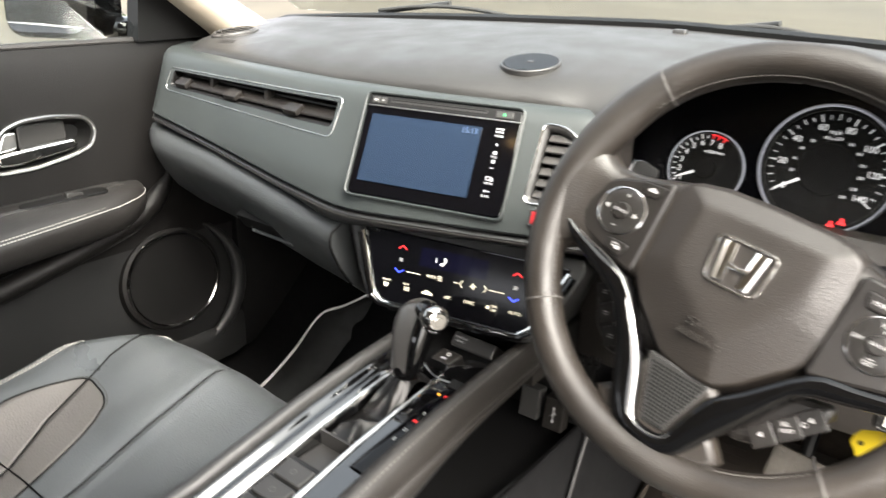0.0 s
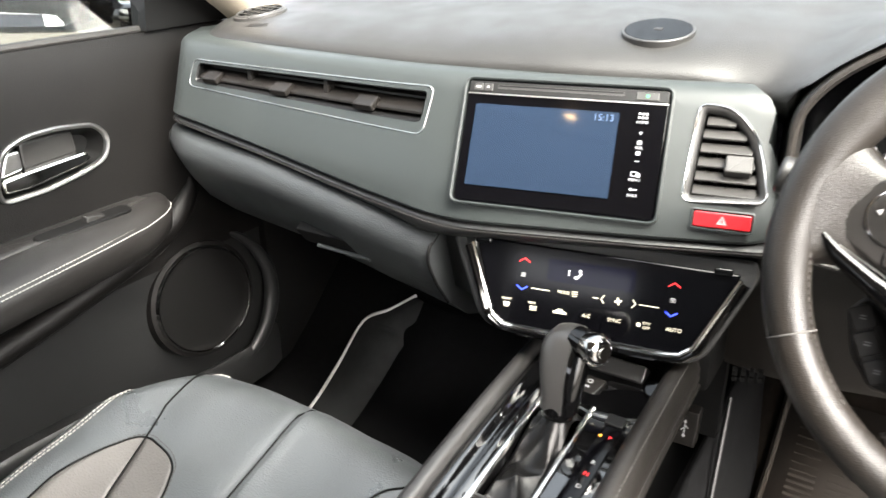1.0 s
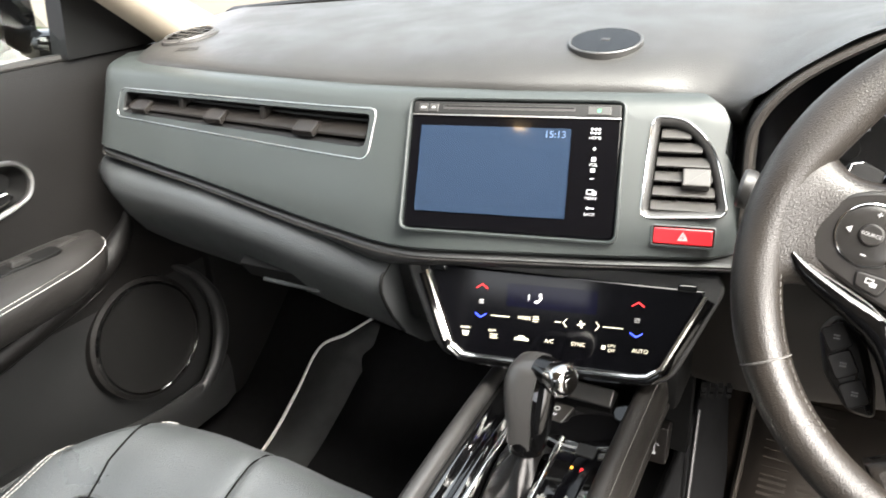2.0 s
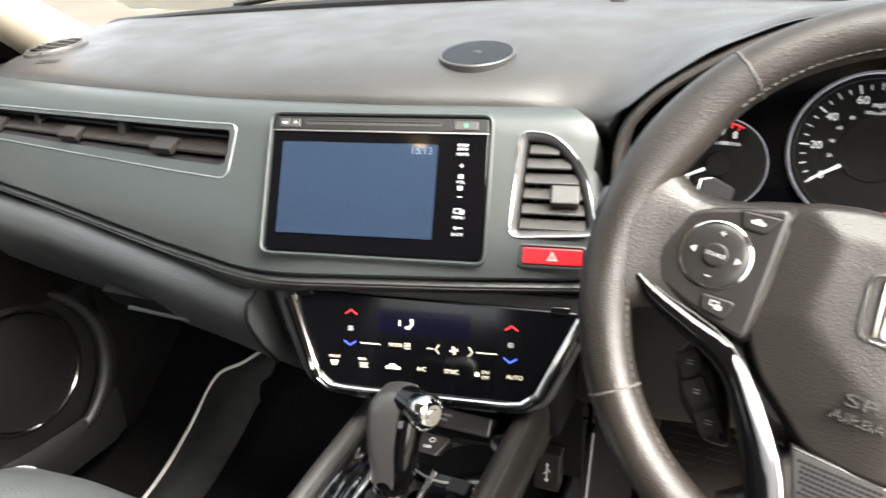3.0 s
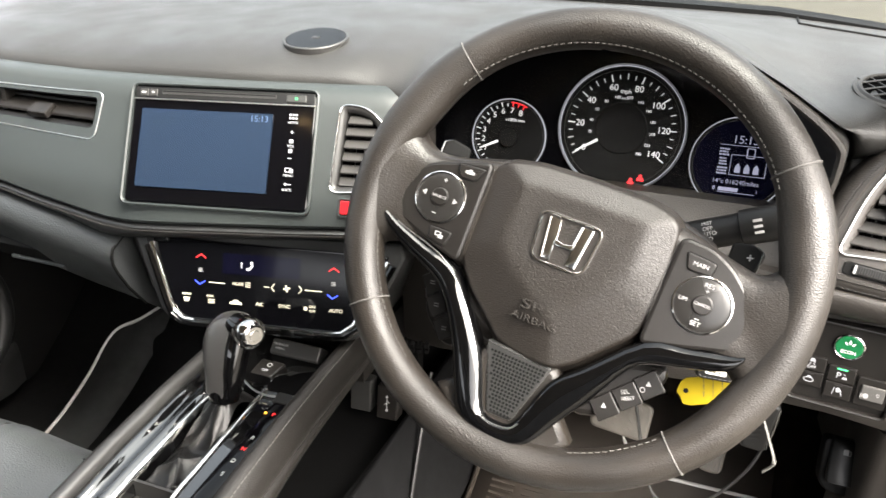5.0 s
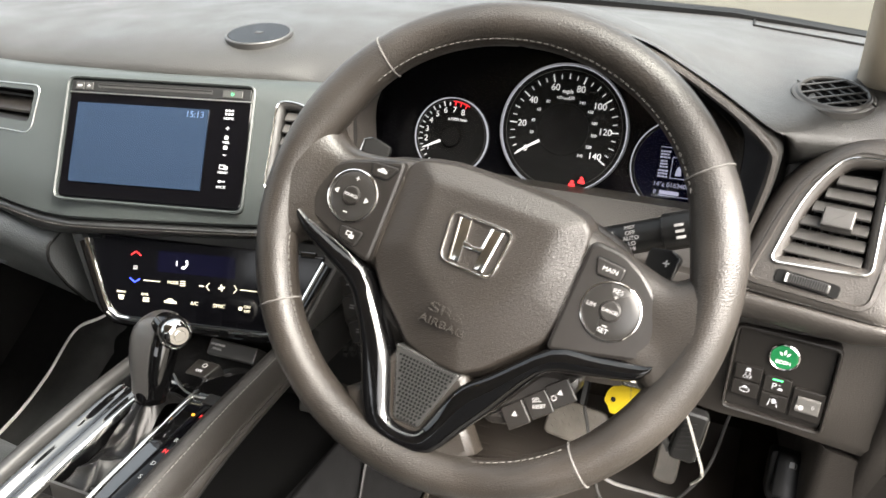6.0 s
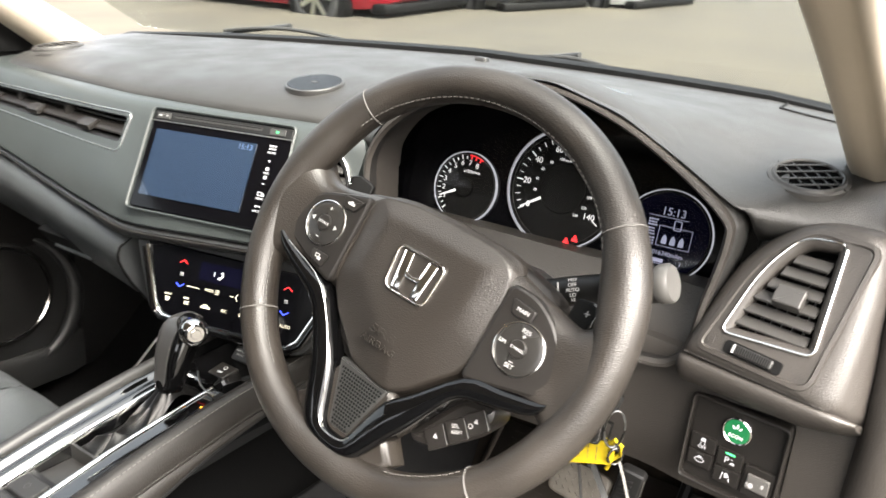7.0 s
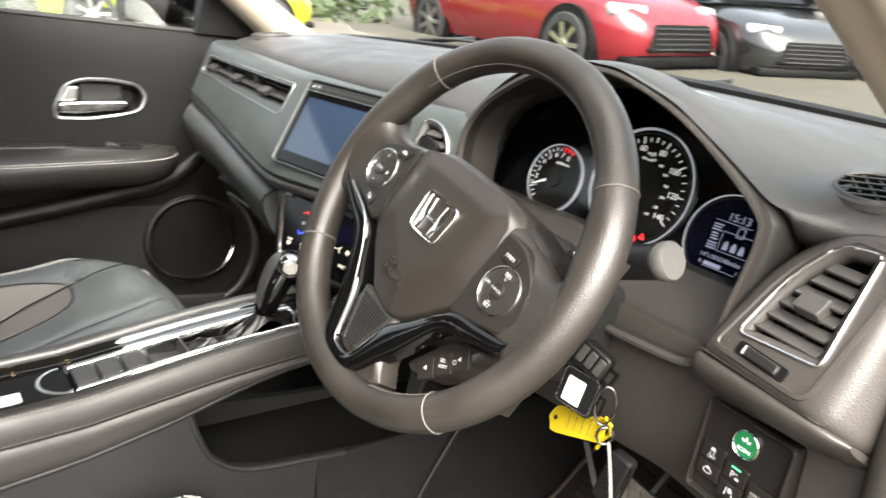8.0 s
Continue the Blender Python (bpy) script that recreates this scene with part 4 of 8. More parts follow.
def demister(name, x, y, rx, ry, turn, label, nrm):
    m = frame_at((x, y, on_top(x, y) + 0.0065), nrm, (0, 1, 0), turn)
    d = thing(name, (x, y, on_top(x, y)), label, "air vent")
    o = circle(rx, 48, ry=ry)
    part("rim", band(m, o, [(-0.0052, -0.010), (-0.0046, -0.0044), (-0.0030, -0.0036), (-0.0016, -0.0034), (0.0, -0.0012), (0.0016, -0.0010), (0.0030, -0.0024), (0.0034, -0.014)]), BLADE, d)
    # no opening is cut: a flat black sheet paints the duct's shade
    part("well", plate(m, offset(o, 0.0028), -0.012, -0.0040), DUCTSHADE, d, "flat black sheet for the shade behind the louvres")
    spin = radians(30)
    for i in range(4):
        v = (-0.60 + i * 0.40) * ry
        w = 2 * rx * 0.92 * math.sqrt(1 - (v / ry) ** 2)
        part("louvre", box(m @ pose(-v * math.sin(spin), v * math.cos(spin), -0.0022, 0, 0, math.degrees(spin)), w, 0.0022, 0.0012, 0.0004), BLADE, d)
    for u in (-0.55, -0.10, 0.35, 0.72):
        h = 2 * ry * 0.90 * math.sqrt(1 - (u * 0.95) ** 2)
        part("cross_bar", box(m @ pose(u * rx, 0, -0.0032, 0, 0, 40), 0.0010, h * 0.92, 0.0012), SLAT, d)


demister("demister_vent", 0.598, 0.920, 0.0315, 0.0315, 0, "round louvred demister vent on the dashboard top", top_normal(0.598, 0.920) + Vector((-0.10, -0.04, 0)))
demister("demister_vent", -0.676, 0.938, 0.044, 0.038, -45, "round louvred demister vent on the dashboard top", top_normal(-0.676, 0.938))


def airbag_letters():
    x, y = -0.620, 0.880
    m = frame_at((x, y, on_top(x, y) + 0.0005), top_normal(x, y), (0, 1, 0), 4)
    part("raised_print", bars(m, 2, 0.040, 0.0035, 0.0075, seed=8), DARK, dash, "small raised print")


airbag_letters()


def dash_joint():
    """Seam between the dashboard top and the cowl strip on the driver's side, and the sensor on top."""
    bm = B()
    tube([(0.522, y, on_top(0.522, y) + 0.0006) for y in np.linspace(1.17, cowl_y(0.522), 6)], 0.0016, 6, bm=bm)
    pts = [(x, 1.17 - (x - 0.522) * 0.35, on_top(x, 1.17 - (x - 0.522) * 0.35) + 0.0006) for x in np.linspace(0.522, 0.69, 8)]
    tube(pts, 0.0016, 6, bm=bm)
    part("joint", bm, MATTE, dash, "dark joint line")
    x, y = 0.05, 1.235
    m = frame_at((x, y, on_top(x, y)), top_normal(x, y), (0, 1, 0))
    part("sensor", plate(m, rect(0.022, 0.014, 0.004), -0.002, 0.006, 0.003), SLAT, dash, "small black light sensor")


dash_joint()

# ---------------------------------------------------------------- instrument cluster
LIP = [(0.137, 1.045), (0.139, 1.095), (0.165, 1.136), (0.212, 1.170), (0.262, 1.194), (0.31, 1.205), (0.37, 1.204), (0.44, 1.183), (0.50, 1.150), (0.548, 1.114), (0.556, 1.090), (0.547, 1.030), (0.532, 0.962), (0.47, 0.948), (0.30, 0.946), (0.155, 0.960)]
BACK = [(0.118, 1.045), (0.120, 1.095), (0.145, 1.133), (0.200, 1.158), (0.25, 1.174), (0.31, 1.182), (0.37, 1.182), (0.43, 1.166), (0.48, 1.135), (0.520, 1.104), (0.530, 1.080), (0.528, 1.030), (0.515, 0.972), (0.46, 0.960), (0.30, 0.956), (0.135, 0.966)]
M_CL = frame_at((0.346, 0.937, 1.071), (0.0, -0.965, 0.26))


def dense(pts, n=4):
    c = curve([(p[0], p[1], 0) for p in pts + [pts[0]]], n)[:-1]
    return [(p.x, p.y) for p in c]


def cluster():
    c = thing("instrument_cluster", (0.346, 0.93, 1.05), "black instrument cluster with three white-ringed dials", "instrument cluster")
    lip, back = dense(LIP), dense(BACK)
    grow = lambda pts, d: offset(ccw(pts)[::1], -d)
    lipc, backc = ccw(lip), ccw(back)
    rows = [[(p[0], 0.900, p[1]) for p in grow(lipc, -0.002)], [(p[0], 0.842, p[1]) for p in grow(lipc, 0.002)], [(p[0], 0.834, p[1]) for p in grow(lipc, 0.001)],
            [(p[0], 0.833, p[1]) for p in grow(lipc, -0.003)], [(p[0], 0.838, p[1]) for p in grow(lipc, -0.006)],
            ]
    inner = [[(p[0], 0.838, p[1]) for p in grow(lipc, -0.006)], [(p[0] * 0.5 + q[0] * 0.5, 0.885, p[1] * 0.5 + q[1] * 0.5 - 0.002) for p, q in zip(lipc, backc)], [(p[0], 0.930 + (p[1] - 1.07) * 0.269, p[1]) for p in grow(backc, 0.002)]]
    part("hood", loops(B(), rows, True), POD, c, "grained dark hood round the dials", sharp=60)
    flank = [[(p[0], y, p[1]) for p in grow(lipc, d)] for y, d in ((0.900, 0.0055), (0.875, 0.0070), (0.858, 0.0055), (0.848, 0.0030), (0.845, 0.0005))]
    part("hood_flank", loops(B(), flank, True), PAD, c, "grained dark flank of the hood", sharp=60)
    part("hood_lining", loops(B(), inner, True), LINING, c, "smooth black inside of the hood", sharp=60)
    st = [(p[0], 0.8335, p[1]) for p in offset(lipc, 0.001)]
    part("hood_stitching", stitches(st[:40] + st[40:], 0.0062, 0.004, 0.0005), DTHREAD, c)
    bm = B()
    loops(bm, [[(p[0], k + (p[1] - 1.071) * 0.2694, p[1]) for p in grow(backc, 0.01)] for k in (0.9415, 0.958)], True, True, True)
    part("backplate", bm, GLASSY, c, "gloss black cluster face")

    def ring(x, y, r, w=0.0016):
        return band(M_CL @ pose(x, y, 0), circle(r, 72), [(0, -0.004), (0, 0.0012), (w * 0.5, 0.0018), (w, 0.0012), (w, -0.004)])

    def dial(name, x, y, r, label):
        d = part(name, plate(M_CL @ pose(x, y, 0), circle(r - 0.001, 72), -0.006, -0.0008), MATTE, c, label)
        part("rim", ring(x, y, r, 0.0009), RINGLIT, d, "bright lit ring")
        part("inner_rim", band(M_CL @ pose(x, y, 0), circle(r * 0.93, 72), [(0, -0.002), (0, 0.0002), (0.0006, 0.0002), (0.0006, -0.002)]), SLAT, d)
        return d

    def mark(d, x, y, ang, r0, r1, w, mat):
        m = M_CL @ pose(x, y, 0) @ pose(0, 0, 0, 0, 0, ang) @ pose((r0 + r1) / 2, 0, 0)
        part("tick", plate(m, rect(r1 - r0, w), -0.001, 0.0003), mat, d)

    def needle(d, x, y, ang, r0, r1):
        m = M_CL @ pose(x, y, 0.0012, 0, 0, ang)
        part("needle", plate(m, [(r0, -0.0016), (r1, -0.0006), (r1, 0.0006), (r0, 0.0016)], 0, 0.0006), LIT, d, "white needle")

    x, y = -0.128, -0.016
    d = dial("rev_counter", x, y, 0.0445, "small rev counter dial")
    for i in range(17):
        k = i / 2
        a = 230 - 20.3 * k
        mark(d, x, y, a, 0.0355, 0.041 if i % 2 == 0 else 0.039, 0.0009, REDL if k > 6.9 else LIT)
    for i in range(1, 9):
        a = radians(230 - 20.3 * i)
        lettering("figure", str(i), 0.0092, M_CL @ pose(x + 0.0305 * math.cos(a), y + 0.0305 * math.sin(a), 0.0004), LIT, d)
    bm = B()
    for i in range(12):
        a = radians(90 - 2 * 0 - i * 2.4)
        box(M_CL @ pose(x + 0.0400 * math.cos(a), y + 0.0400 * math.sin(a), 0.0004, 0, 0, 90 - i * 2.4), 0.0012, 0.0021, 0.0003, bm=bm)
    part("red_zone", bm, REDL, d, "lit red zone")
    lettering("unit_word", "x1000r/min", 0.0050, M_CL @ pose(x + 0.006, y + 0.020, 0.0004), LIT, d)
    needle(d, x, y, 206, 0.013, 0.037)
    part("needle_hub", plate(M_CL @ pose(x, y, 0), circle(0.012, 32), -0.001, 0.003, 0.001), MATTE, d)

    x, y = 0.0, 0.007
    d = dial("speedometer", x, y, 0.0690, "large speedometer dial")
    part("outer_rim", ring(x, y, 0.0708, 0.0007), SATIN, d)
    for i in range(29):
        a = 213 - 246 * i / 28
        big = i % 4 == 0
        mark(d, x, y, a, 0.0520 if big else 0.0540, 0.0600 if i % 2 == 0 else 0.0585, 0.0011 if big else 0.0007, LIT)
    for i in range(8):
        a = radians(213 - 246 * i / 7)
        lettering("figure", str(20 * i), 0.0098, M_CL @ pose(x + 0.0460 * math.cos(a), y + 0.0460 * math.sin(a), 0.0004), LIT, d)
    for i in range(12):
        a = radians(213 - 246 * (i + 1) * 12.43 / 140)
        lettering("small_figure", str(20 * (i + 1)), 0.0044, M_CL @ pose(x + 0.0345 * math.cos(a), y + 0.0345 * math.sin(a), 0.0004), LIT, d)
    lettering("unit_word", "mph", 0.0068, M_CL @ pose(x, y + 0.0405, 0.0004), LIT, d)
    lettering("unit_word", "km/h", 0.0040, M_CL @ pose(x, y + 0.0330, 0.0004), LIT, d)
    needle(d, x, y, 212, 0.028, 0.056)
    part("dial_centre", plate(M_CL @ pose(x, y, 0), circle(0.0285, 48), -0.001, 0.0012, 0.001), MATTE, d)
    for u, v in ((0.0285, -0.0455), (0.0185, -0.0505)):
        m = M_CL @ pose(u, v, 0.0005)
        bm = plate(m, circle(0.0019, 12, 0, 0.0025), 0, 0.0003)
        plate(m, [(-0.004, -0.003), (0.004, -0.003), (0.003, 0.0008), (-0.003, 0.0008)], 0, 0.0003, bm=bm)
        part("warning_lamp", bm, REDL, d, "lit red warning symbol")

    x, y = 0.127, -0.018
    d = dial("information_display", x, y, 0.0500, "round information display")
    part("glass", plate(M_CL @ pose(x, y, 0), circle(0.0455, 64), -0.001, 0.0002), MIDLCD, d, "dark navy display")
    lettering("clock_digits", "15:13", 0.0120, M_CL @ pose(x + 0.004, y + 0.0255, 0.0004), INFO, d)
    part("rule", plate(M_CL @ pose(x, y + 0.0195, 0), rect(0.042, 0.0006), 0, 0.0004), INFO, d)
    part("box_frame", band(M_CL @ pose(x + 0.010, y - 0.001, 0), rect(0.036, 0.022), [(0, 0), (0, 0.0004), (0.0006, 0.0004), (0.0006, 0)]), INFO, d)
    for i in range(3):
        part("seat_symbol", plate(M_CL @ pose(x + 0.0, y - 0.0045, 0) @ pose(i * 0.0092, 0, 0), rounded([(-0.003, -0.0045), (0.003, -0.0045), (0.0025, 0.002), (0.0, 0.006), (-0.0025, 0.002)], 0.001, 2), 0, 0.0004), INFO, d)
    part("car_symbol", band(M_CL @ pose(x + 0.011, y + 0.0125, 0), rect(0.0085, 0.011, 0.002), [(0, 0), (0, 0.0004), (0.001, 0.0004), (0.001, 0)]), INFO, d)
    for v, w in ((0.012, 0.010), (0.002, 0.008), (-0.008, 0.010)):
        part("belt_symbol", bars(M_CL @ pose(x - 0.0155, y + v, 0.0004), 3, w, 0.0018, 0.0030, seed=int(v * 1000) + 20), INFO, d)
    lettering("mileage_line", "14\u00b0c 016240miles", 0.0066, M_CL @ pose(x + 0.0, y - 0.0195, 0.0004), INFO, d)
    part("gauge_bar", plate(M_CL @ pose(x - 0.006, y - 0.0275, 0), rect(0.020, 0.0040), 0, 0.0004), INFO, d)
    part("gauge_rule", plate(M_CL @ pose(x + 0.002, y - 0.0308, 0), rect(0.038, 0.0006), 0, 0.0004), INFO, d)
    lettering("gauge_figure", "0", 0.0056, M_CL @ pose(x - 0.0205, y - 0.0275, 0.0004), INFO, d)
    lettering("gauge_figure", "1", 0.0056, M_CL @ pose(x + 0.0225, y - 0.0275, 0.0004), INFO, d)
    bm = B()
    loops(bm, [[(p[0], 0.918 + (p[1] - 1.07) * 0.269, p[1]) for p in grow(backc, -0.002)], [(p[0], 0.920 + (p[1] - 1.07) * 0.269, p[1]) for p in grow(backc, -0.002)]], True, True, True)
    g = part("lens", bm, LENS, c, "clear cluster lens")
    g.visible_shadow = False
    return c


cluster()

# ---------------------------------------------------------------- steering wheel, turned a little clockwise
n_w = Vector((0.034, -0.89, 0.455)).normalized()
M_WH = frame_at((0.350, 0.6545, 1.053), n_w, (0, 0, 1), -12.8)
wheel = thing("steering_wheel", (0.350, 0.6545, 1.053), "black leather steering wheel turned slightly, with gloss black spokes", "steering wheel")


def W(x, y, z=0.0):
    return M_WH @ Vector((x, y, z))


def make_wheel():
    R = 0.1762
    n = 128

    def rim_r(a):
        d = math.degrees(a) % 360
        k = 0.0
        for c, w, h in ((158, 16, 0.0035), (22, 16, 0.0035), (200, 20, 0.0010), (-20 % 360, 20, 0.0010)):
            e = (d - c + 180) % 360 - 180
            k += h * math.exp(-(e / w) ** 2)
        return 0.0164 + k

    rows = []
    for i in range(n):
        a = 2 * math.pi * i / n
        r = rim_r(a)
        row = []
        for j in range(20):
            b = 2 * math.pi * j / 20
            rr = R + r * math.cos(b) - (r - 0.0164) * 0.7
            row.append(W(rr * math.cos(a), rr * math.sin(a), 0.0185 * math.sin(b)))
        rows.append(row)
    bm = B()
    vs = [[bm.verts.new(p) for p in r] for r in rows]
    for i in range(n):
        for j in range(20):
            bm.faces.new((vs[i][j], vs[i][(j + 1) % 20], vs[(i + 1) % n][(j + 1) % 20], vs[(i + 1) % n][j]))
    part("rim", bm, LEATHER, wheel, "worn black leather rim", sharp=80)
    for deg in (138.9, 39.2, 216.8, -42.5):
        a = radians(deg)
        r = rim_r(a)
        path = [W((R + (r + 0.0002) * math.cos(b) - (r - 0.0164) * 0.7) * math.cos(a), (R + (r + 0.0002) * math.cos(b) - (r - 0.0164) * 0.7) * math.sin(a), 0.0187 * math.sin(b)) for b in np.linspace(0, 2 * math.pi, 25)[:-1]]
        part("rim_seam", tube(path, 0.0008, 6, True), GTHREAD, wheel, "pale sewn leather joint")
    def in_edge(d):
        a = radians(d)
        r = rim_r(a)
        q = R - r * 0.90 - (r - 0.0164) * 0.7
        return W(q * math.cos(a), q * math.sin(a), 0.0086)

    for d0, d1 in ((36, 144), (170, 236), (-68, -44)):
        part("rim_stitching", stitches([in_edge(d) for d in np.linspace(d0, d1, 90)], 0.0054, 0.0034, 0.0005), RIMTHREAD, wheel, "row of cross stitches inside the rim")

    # leather spokes
    for s in (-1, 1):
        top = [(-0.174, 0.080), (-0.160, 0.058), (-0.146, 0.042), (-0.124, 0.036), (-0.076, 0.046)] if s < 0 else [(-0.174, 0.074), (-0.161, 0.050), (-0.144, 0.031), (-0.122, 0.033), (-0.076, 0.046)]
        low = [(-0.076, -0.05), (-0.122, -0.046), (-0.145, -0.048), (-0.160, -0.062), (-0.174, -0.080)]
        # a web of leather that swells out of the rim and thins towards the pod
        up = curve([(x * -s, y, 0) for x, y in top], 4)
        dn = curve([(x * -s, y, 0) for x, y in low[::-1]], 4)
        rows = []
        for i in range(len(up)):
            f = i / (len(up) - 1)
            crest = 0.0112 * (1 - f) ** 1.6 + 0.0062
            row = []
            for t in [k / 16 for k in range(17)]:
                q = abs(2 * t - 1)
                row.append(W(*up[i].lerp(dn[i], t).xy, crest - 0.016 * (1 - (1 - q ** 5) ** 0.5) - 0.0008 * math.sin(9 * t + 5 * f)))
            rows.append(row + [W(*dn[i].xy, -0.020), W(*up[i].xy, -0.020)])
        part("spoke", loops(B(), rows, True, True, True), LEATHER, wheel, "leather-covered spoke", sharp=80)
        zz = 0.0066
        pod = [(-0.155, -0.0235), (-0.149, 0.0005), (-0.139, 0.0180), (-0.1285, 0.0255), (-0.100, 0.0350), (-0.0785, 0.0415), (-0.0780, -0.0470), (-0.103, -0.0410)] if s < 0 else [(0.0785, 0.0370), (0.104, 0.0355), (0.122, 0.0265), (0.138, 0.0120), (0.1460, -0.0024), (0.1500, -0.0226), (0.1485, -0.0310), (0.0760, -0.0520)]
        p = part("control_pod", plate(M_WH, rounded(ccw(pod), 0.008), -0.01, zz + 0.0022, 0.003), CTRL, wheel, "dark satin plastic control pod")
        cx, cy = (-0.1120, -0.0008) if s < 0 else (0.1098, -0.0072)
        part("pad_ring", band(M_WH @ pose(cx, cy, zz), circle(0.0222, 56), [(0, -0.002), (0, 0.0026), (0.0005, 0.0036), (0.0011, 0.0038), (0.0017, 0.0026), (0.0017, -0.002)]), CHROME, p, "thin chrome ring")
        pad = part("round_pad", plate(M_WH @ pose(cx, cy, zz), circle(0.0204, 48), -0.001, 0.0028, 0.0012, dome=0.0016), PADGLOSS, p, "glossy round four-way button")
        part("centre_button", plate(M_WH @ pose(cx, cy, zz), circle(0.0076, 32), 0.0, 0.0058, 0.0012), CTRL, p)
        t = M_WH @ pose(cx, cy, zz + 0.0046)
        if s < 0:
            lettering("button_word", "SOURCE", 0.0033, t @ pose(0, 0, 0.0012), WHITE, p)
            lettering("button_sign", "+", 0.0070, t @ pose(0, 0.0140, 0), WHITE, p)
            part("button_sign", plate(t @ pose(0, -0.0140, 0), rect(0.0034, 0.0008), 0, 0.0002), WHITE, p)
            for q in (-1, 1):
                part("button_sign", plate(t @ pose(q * 0.0140, 0, 0), [(-0.0016 * q, 0.0024), (0.0020 * q, 0), (-0.0016 * q, -0.0024)], 0, 0.0002), WHITE, p)
        else:
            lettering("button_word", "CANCEL", 0.0033, t @ pose(0, 0, 0.0012), WHITE, p)
            lettering("button_word", "RES", 0.0050, t @ pose(0, 0.0150, 0), WHITE, p)
            lettering("button_sign", "+", 0.0056, t @ pose(0, 0.0106, 0), WHITE, p)
            lettering("button_word", "LIM", 0.0044, t @ pose(-0.0146, 0, 0), WHITE, p)
            lettering("button_word", "SET", 0.0050, t @ pose(0, -0.0148, 0), WHITE, p)
            part("button_sign", plate(t @ pose(0, -0.0112, 0), rect(0.0034, 0.0007), 0, 0.0002), WHITE, p)
        if s < 0:
            for q, poly, mk in ((pose(-0.0950, 0.0262, zz), [(-0.0120, 0.0050), (-0.0080, -0.0060), (0.0060, -0.0060), (0.0130, 0.0070)], 0), (pose(-0.1010, -0.0305, zz), [(-0.0110, 0.0050), (-0.0090, -0.0050), (0.0070, -0.0080), (0.0105, 0.0055)], 1)):
                part("button_gap", plate(M_WH @ q, offset(ccw(rounded(poly, 0.003)), -0.0007), 0, 0.00245), MATTE, p)
                b = part("button", plate(M_WH @ q, rounded(poly, 0.003), 0, 0.0036, 0.0012), CTRL, p)
                ic = M_WH @ q @ pose(0, 0, 0.0037)
                if mk == 0:
                    bm = plate(ic, rounded([(-0.0042, -0.0012), (0.0042, -0.0012), (0.0042, 0.0012), (-0.0042, 0.0012)], 0.001, 3), 0, 0.0002)
                    plate(ic @ pose(0.0, 0.0014, 0), [(-0.0024, -0.001), (0.0024, -0.001), (0.0012, 0.0012), (-0.0012, 0.0012)], 0, 0.0002, bm=bm)
                else:
                    bm = band(ic @ pose(-0.0012, 0.0008, 0), rect(0.0052, 0.0036), [(0, 0), (0, 0.0002), (0.0007, 0.0002), (0.0007, 0)])
                    plate(ic @ pose(0.0016, -0.0010, 0), rect(0.0040, 0.0030), 0, 0.0003, bm=bm)
                part("icon", bm, WHITE, p)
        else:
            q = pose(0.0980, 0.0200, zz)
            mp = rounded([(-0.0120, 0.0070), (-0.0080, -0.0060), (0.0100, -0.0060), (0.0115, 0.0050)], 0.003)
            part("button_gap", plate(M_WH @ q, offset(ccw(mp), -0.0007), 0, 0.00245), MATTE, p)
            part("button", plate(M_WH @ q, mp, 0, 0.0036, 0.0012), CTRL, p)
            lettering("button_word", "MAIN", 0.0048, M_WH @ q @ pose(0.0008, 0, 0.0038), WHITE, p)

    # lower spoke and its trim
    o = [(-0.060, -0.145), (-0.048, -0.135), (-0.030, -0.095), (0.030, -0.095), (0.044, -0.132), (0.058, -0.147), (0.040, -0.168), (-0.040, -0.168)]
    part("lower_spoke", plate(M_WH, o, -0.024, 0.002, 0.006), LEATHER, wheel, "leather-covered lower spoke", sharp=70)
    outer = [(-0.153, -0.031), (-0.140, -0.044), (-0.110, -0.057), (-0.085, -0.070), (-0.068, -0.092), (-0.055, -0.116), (-0.040, -0.148), (-0.026, -0.163), (0.006, -0.168), (0.027, -0.159), (0.044, -0.132), (0.058, -0.110), (0.070, -0.088), (0.084, -0.067), (0.112, -0.057), (0.142, -0.047), (0.151, -0.036)]
    inner = [(-0.151, -0.026), (-0.138, -0.031), (-0.108, -0.041), (-0.080, -0.049), (-0.057, -0.076), (-0.035, -0.103), (-0.022, -0.132), (-0.014, -0.149), (-0.001, -0.152), (0.011, -0.148), (0.020, -0.122), (0.028, -0.103), (0.046, -0.085), (0.082, -0.047), (0.112, -0.040), (0.142, -0.033), (0.151, -0.030)]
    oc, ic = curve([(*q, 0) for q in outer], 3), curve([(*q, 0) for q in inner], 3)
    rows = []
    for o, i in zip(oc, ic):
        rows.append([W(*o.lerp(i, t).xy, h) for t, h in ((0.0, -0.012), (0.0, 0.006), (0.06, 0.0095), (0.2, 0.0115), (0.55, 0.0120), (0.85, 0.0100), (0.97, 0.0070), (1.0, -0.004), (1.0, -0.012))])
    part("spoke_trim", loops(B(), rows, True, True, True), GLOSS, wheel, "glossy black Y-shaped spoke trim", sharp=60)
    path = [W(*p, 0.0098) for p in ((-0.140, -0.0325), (-0.083, -0.0515), (-0.0385, -0.104), (-0.0185, -0.148), (-0.006, -0.1545), (0.010, -0.1525), (0.016, -0.146))]
    part("silver_line", tube(curve(path, 4), 0.0007, 6), SATIN, wheel, "silver accent line on the trim")
    ins = [(-0.033, -0.094), (0.025, -0.096), (0.009, -0.1485), (-0.0125, -0.1495)]
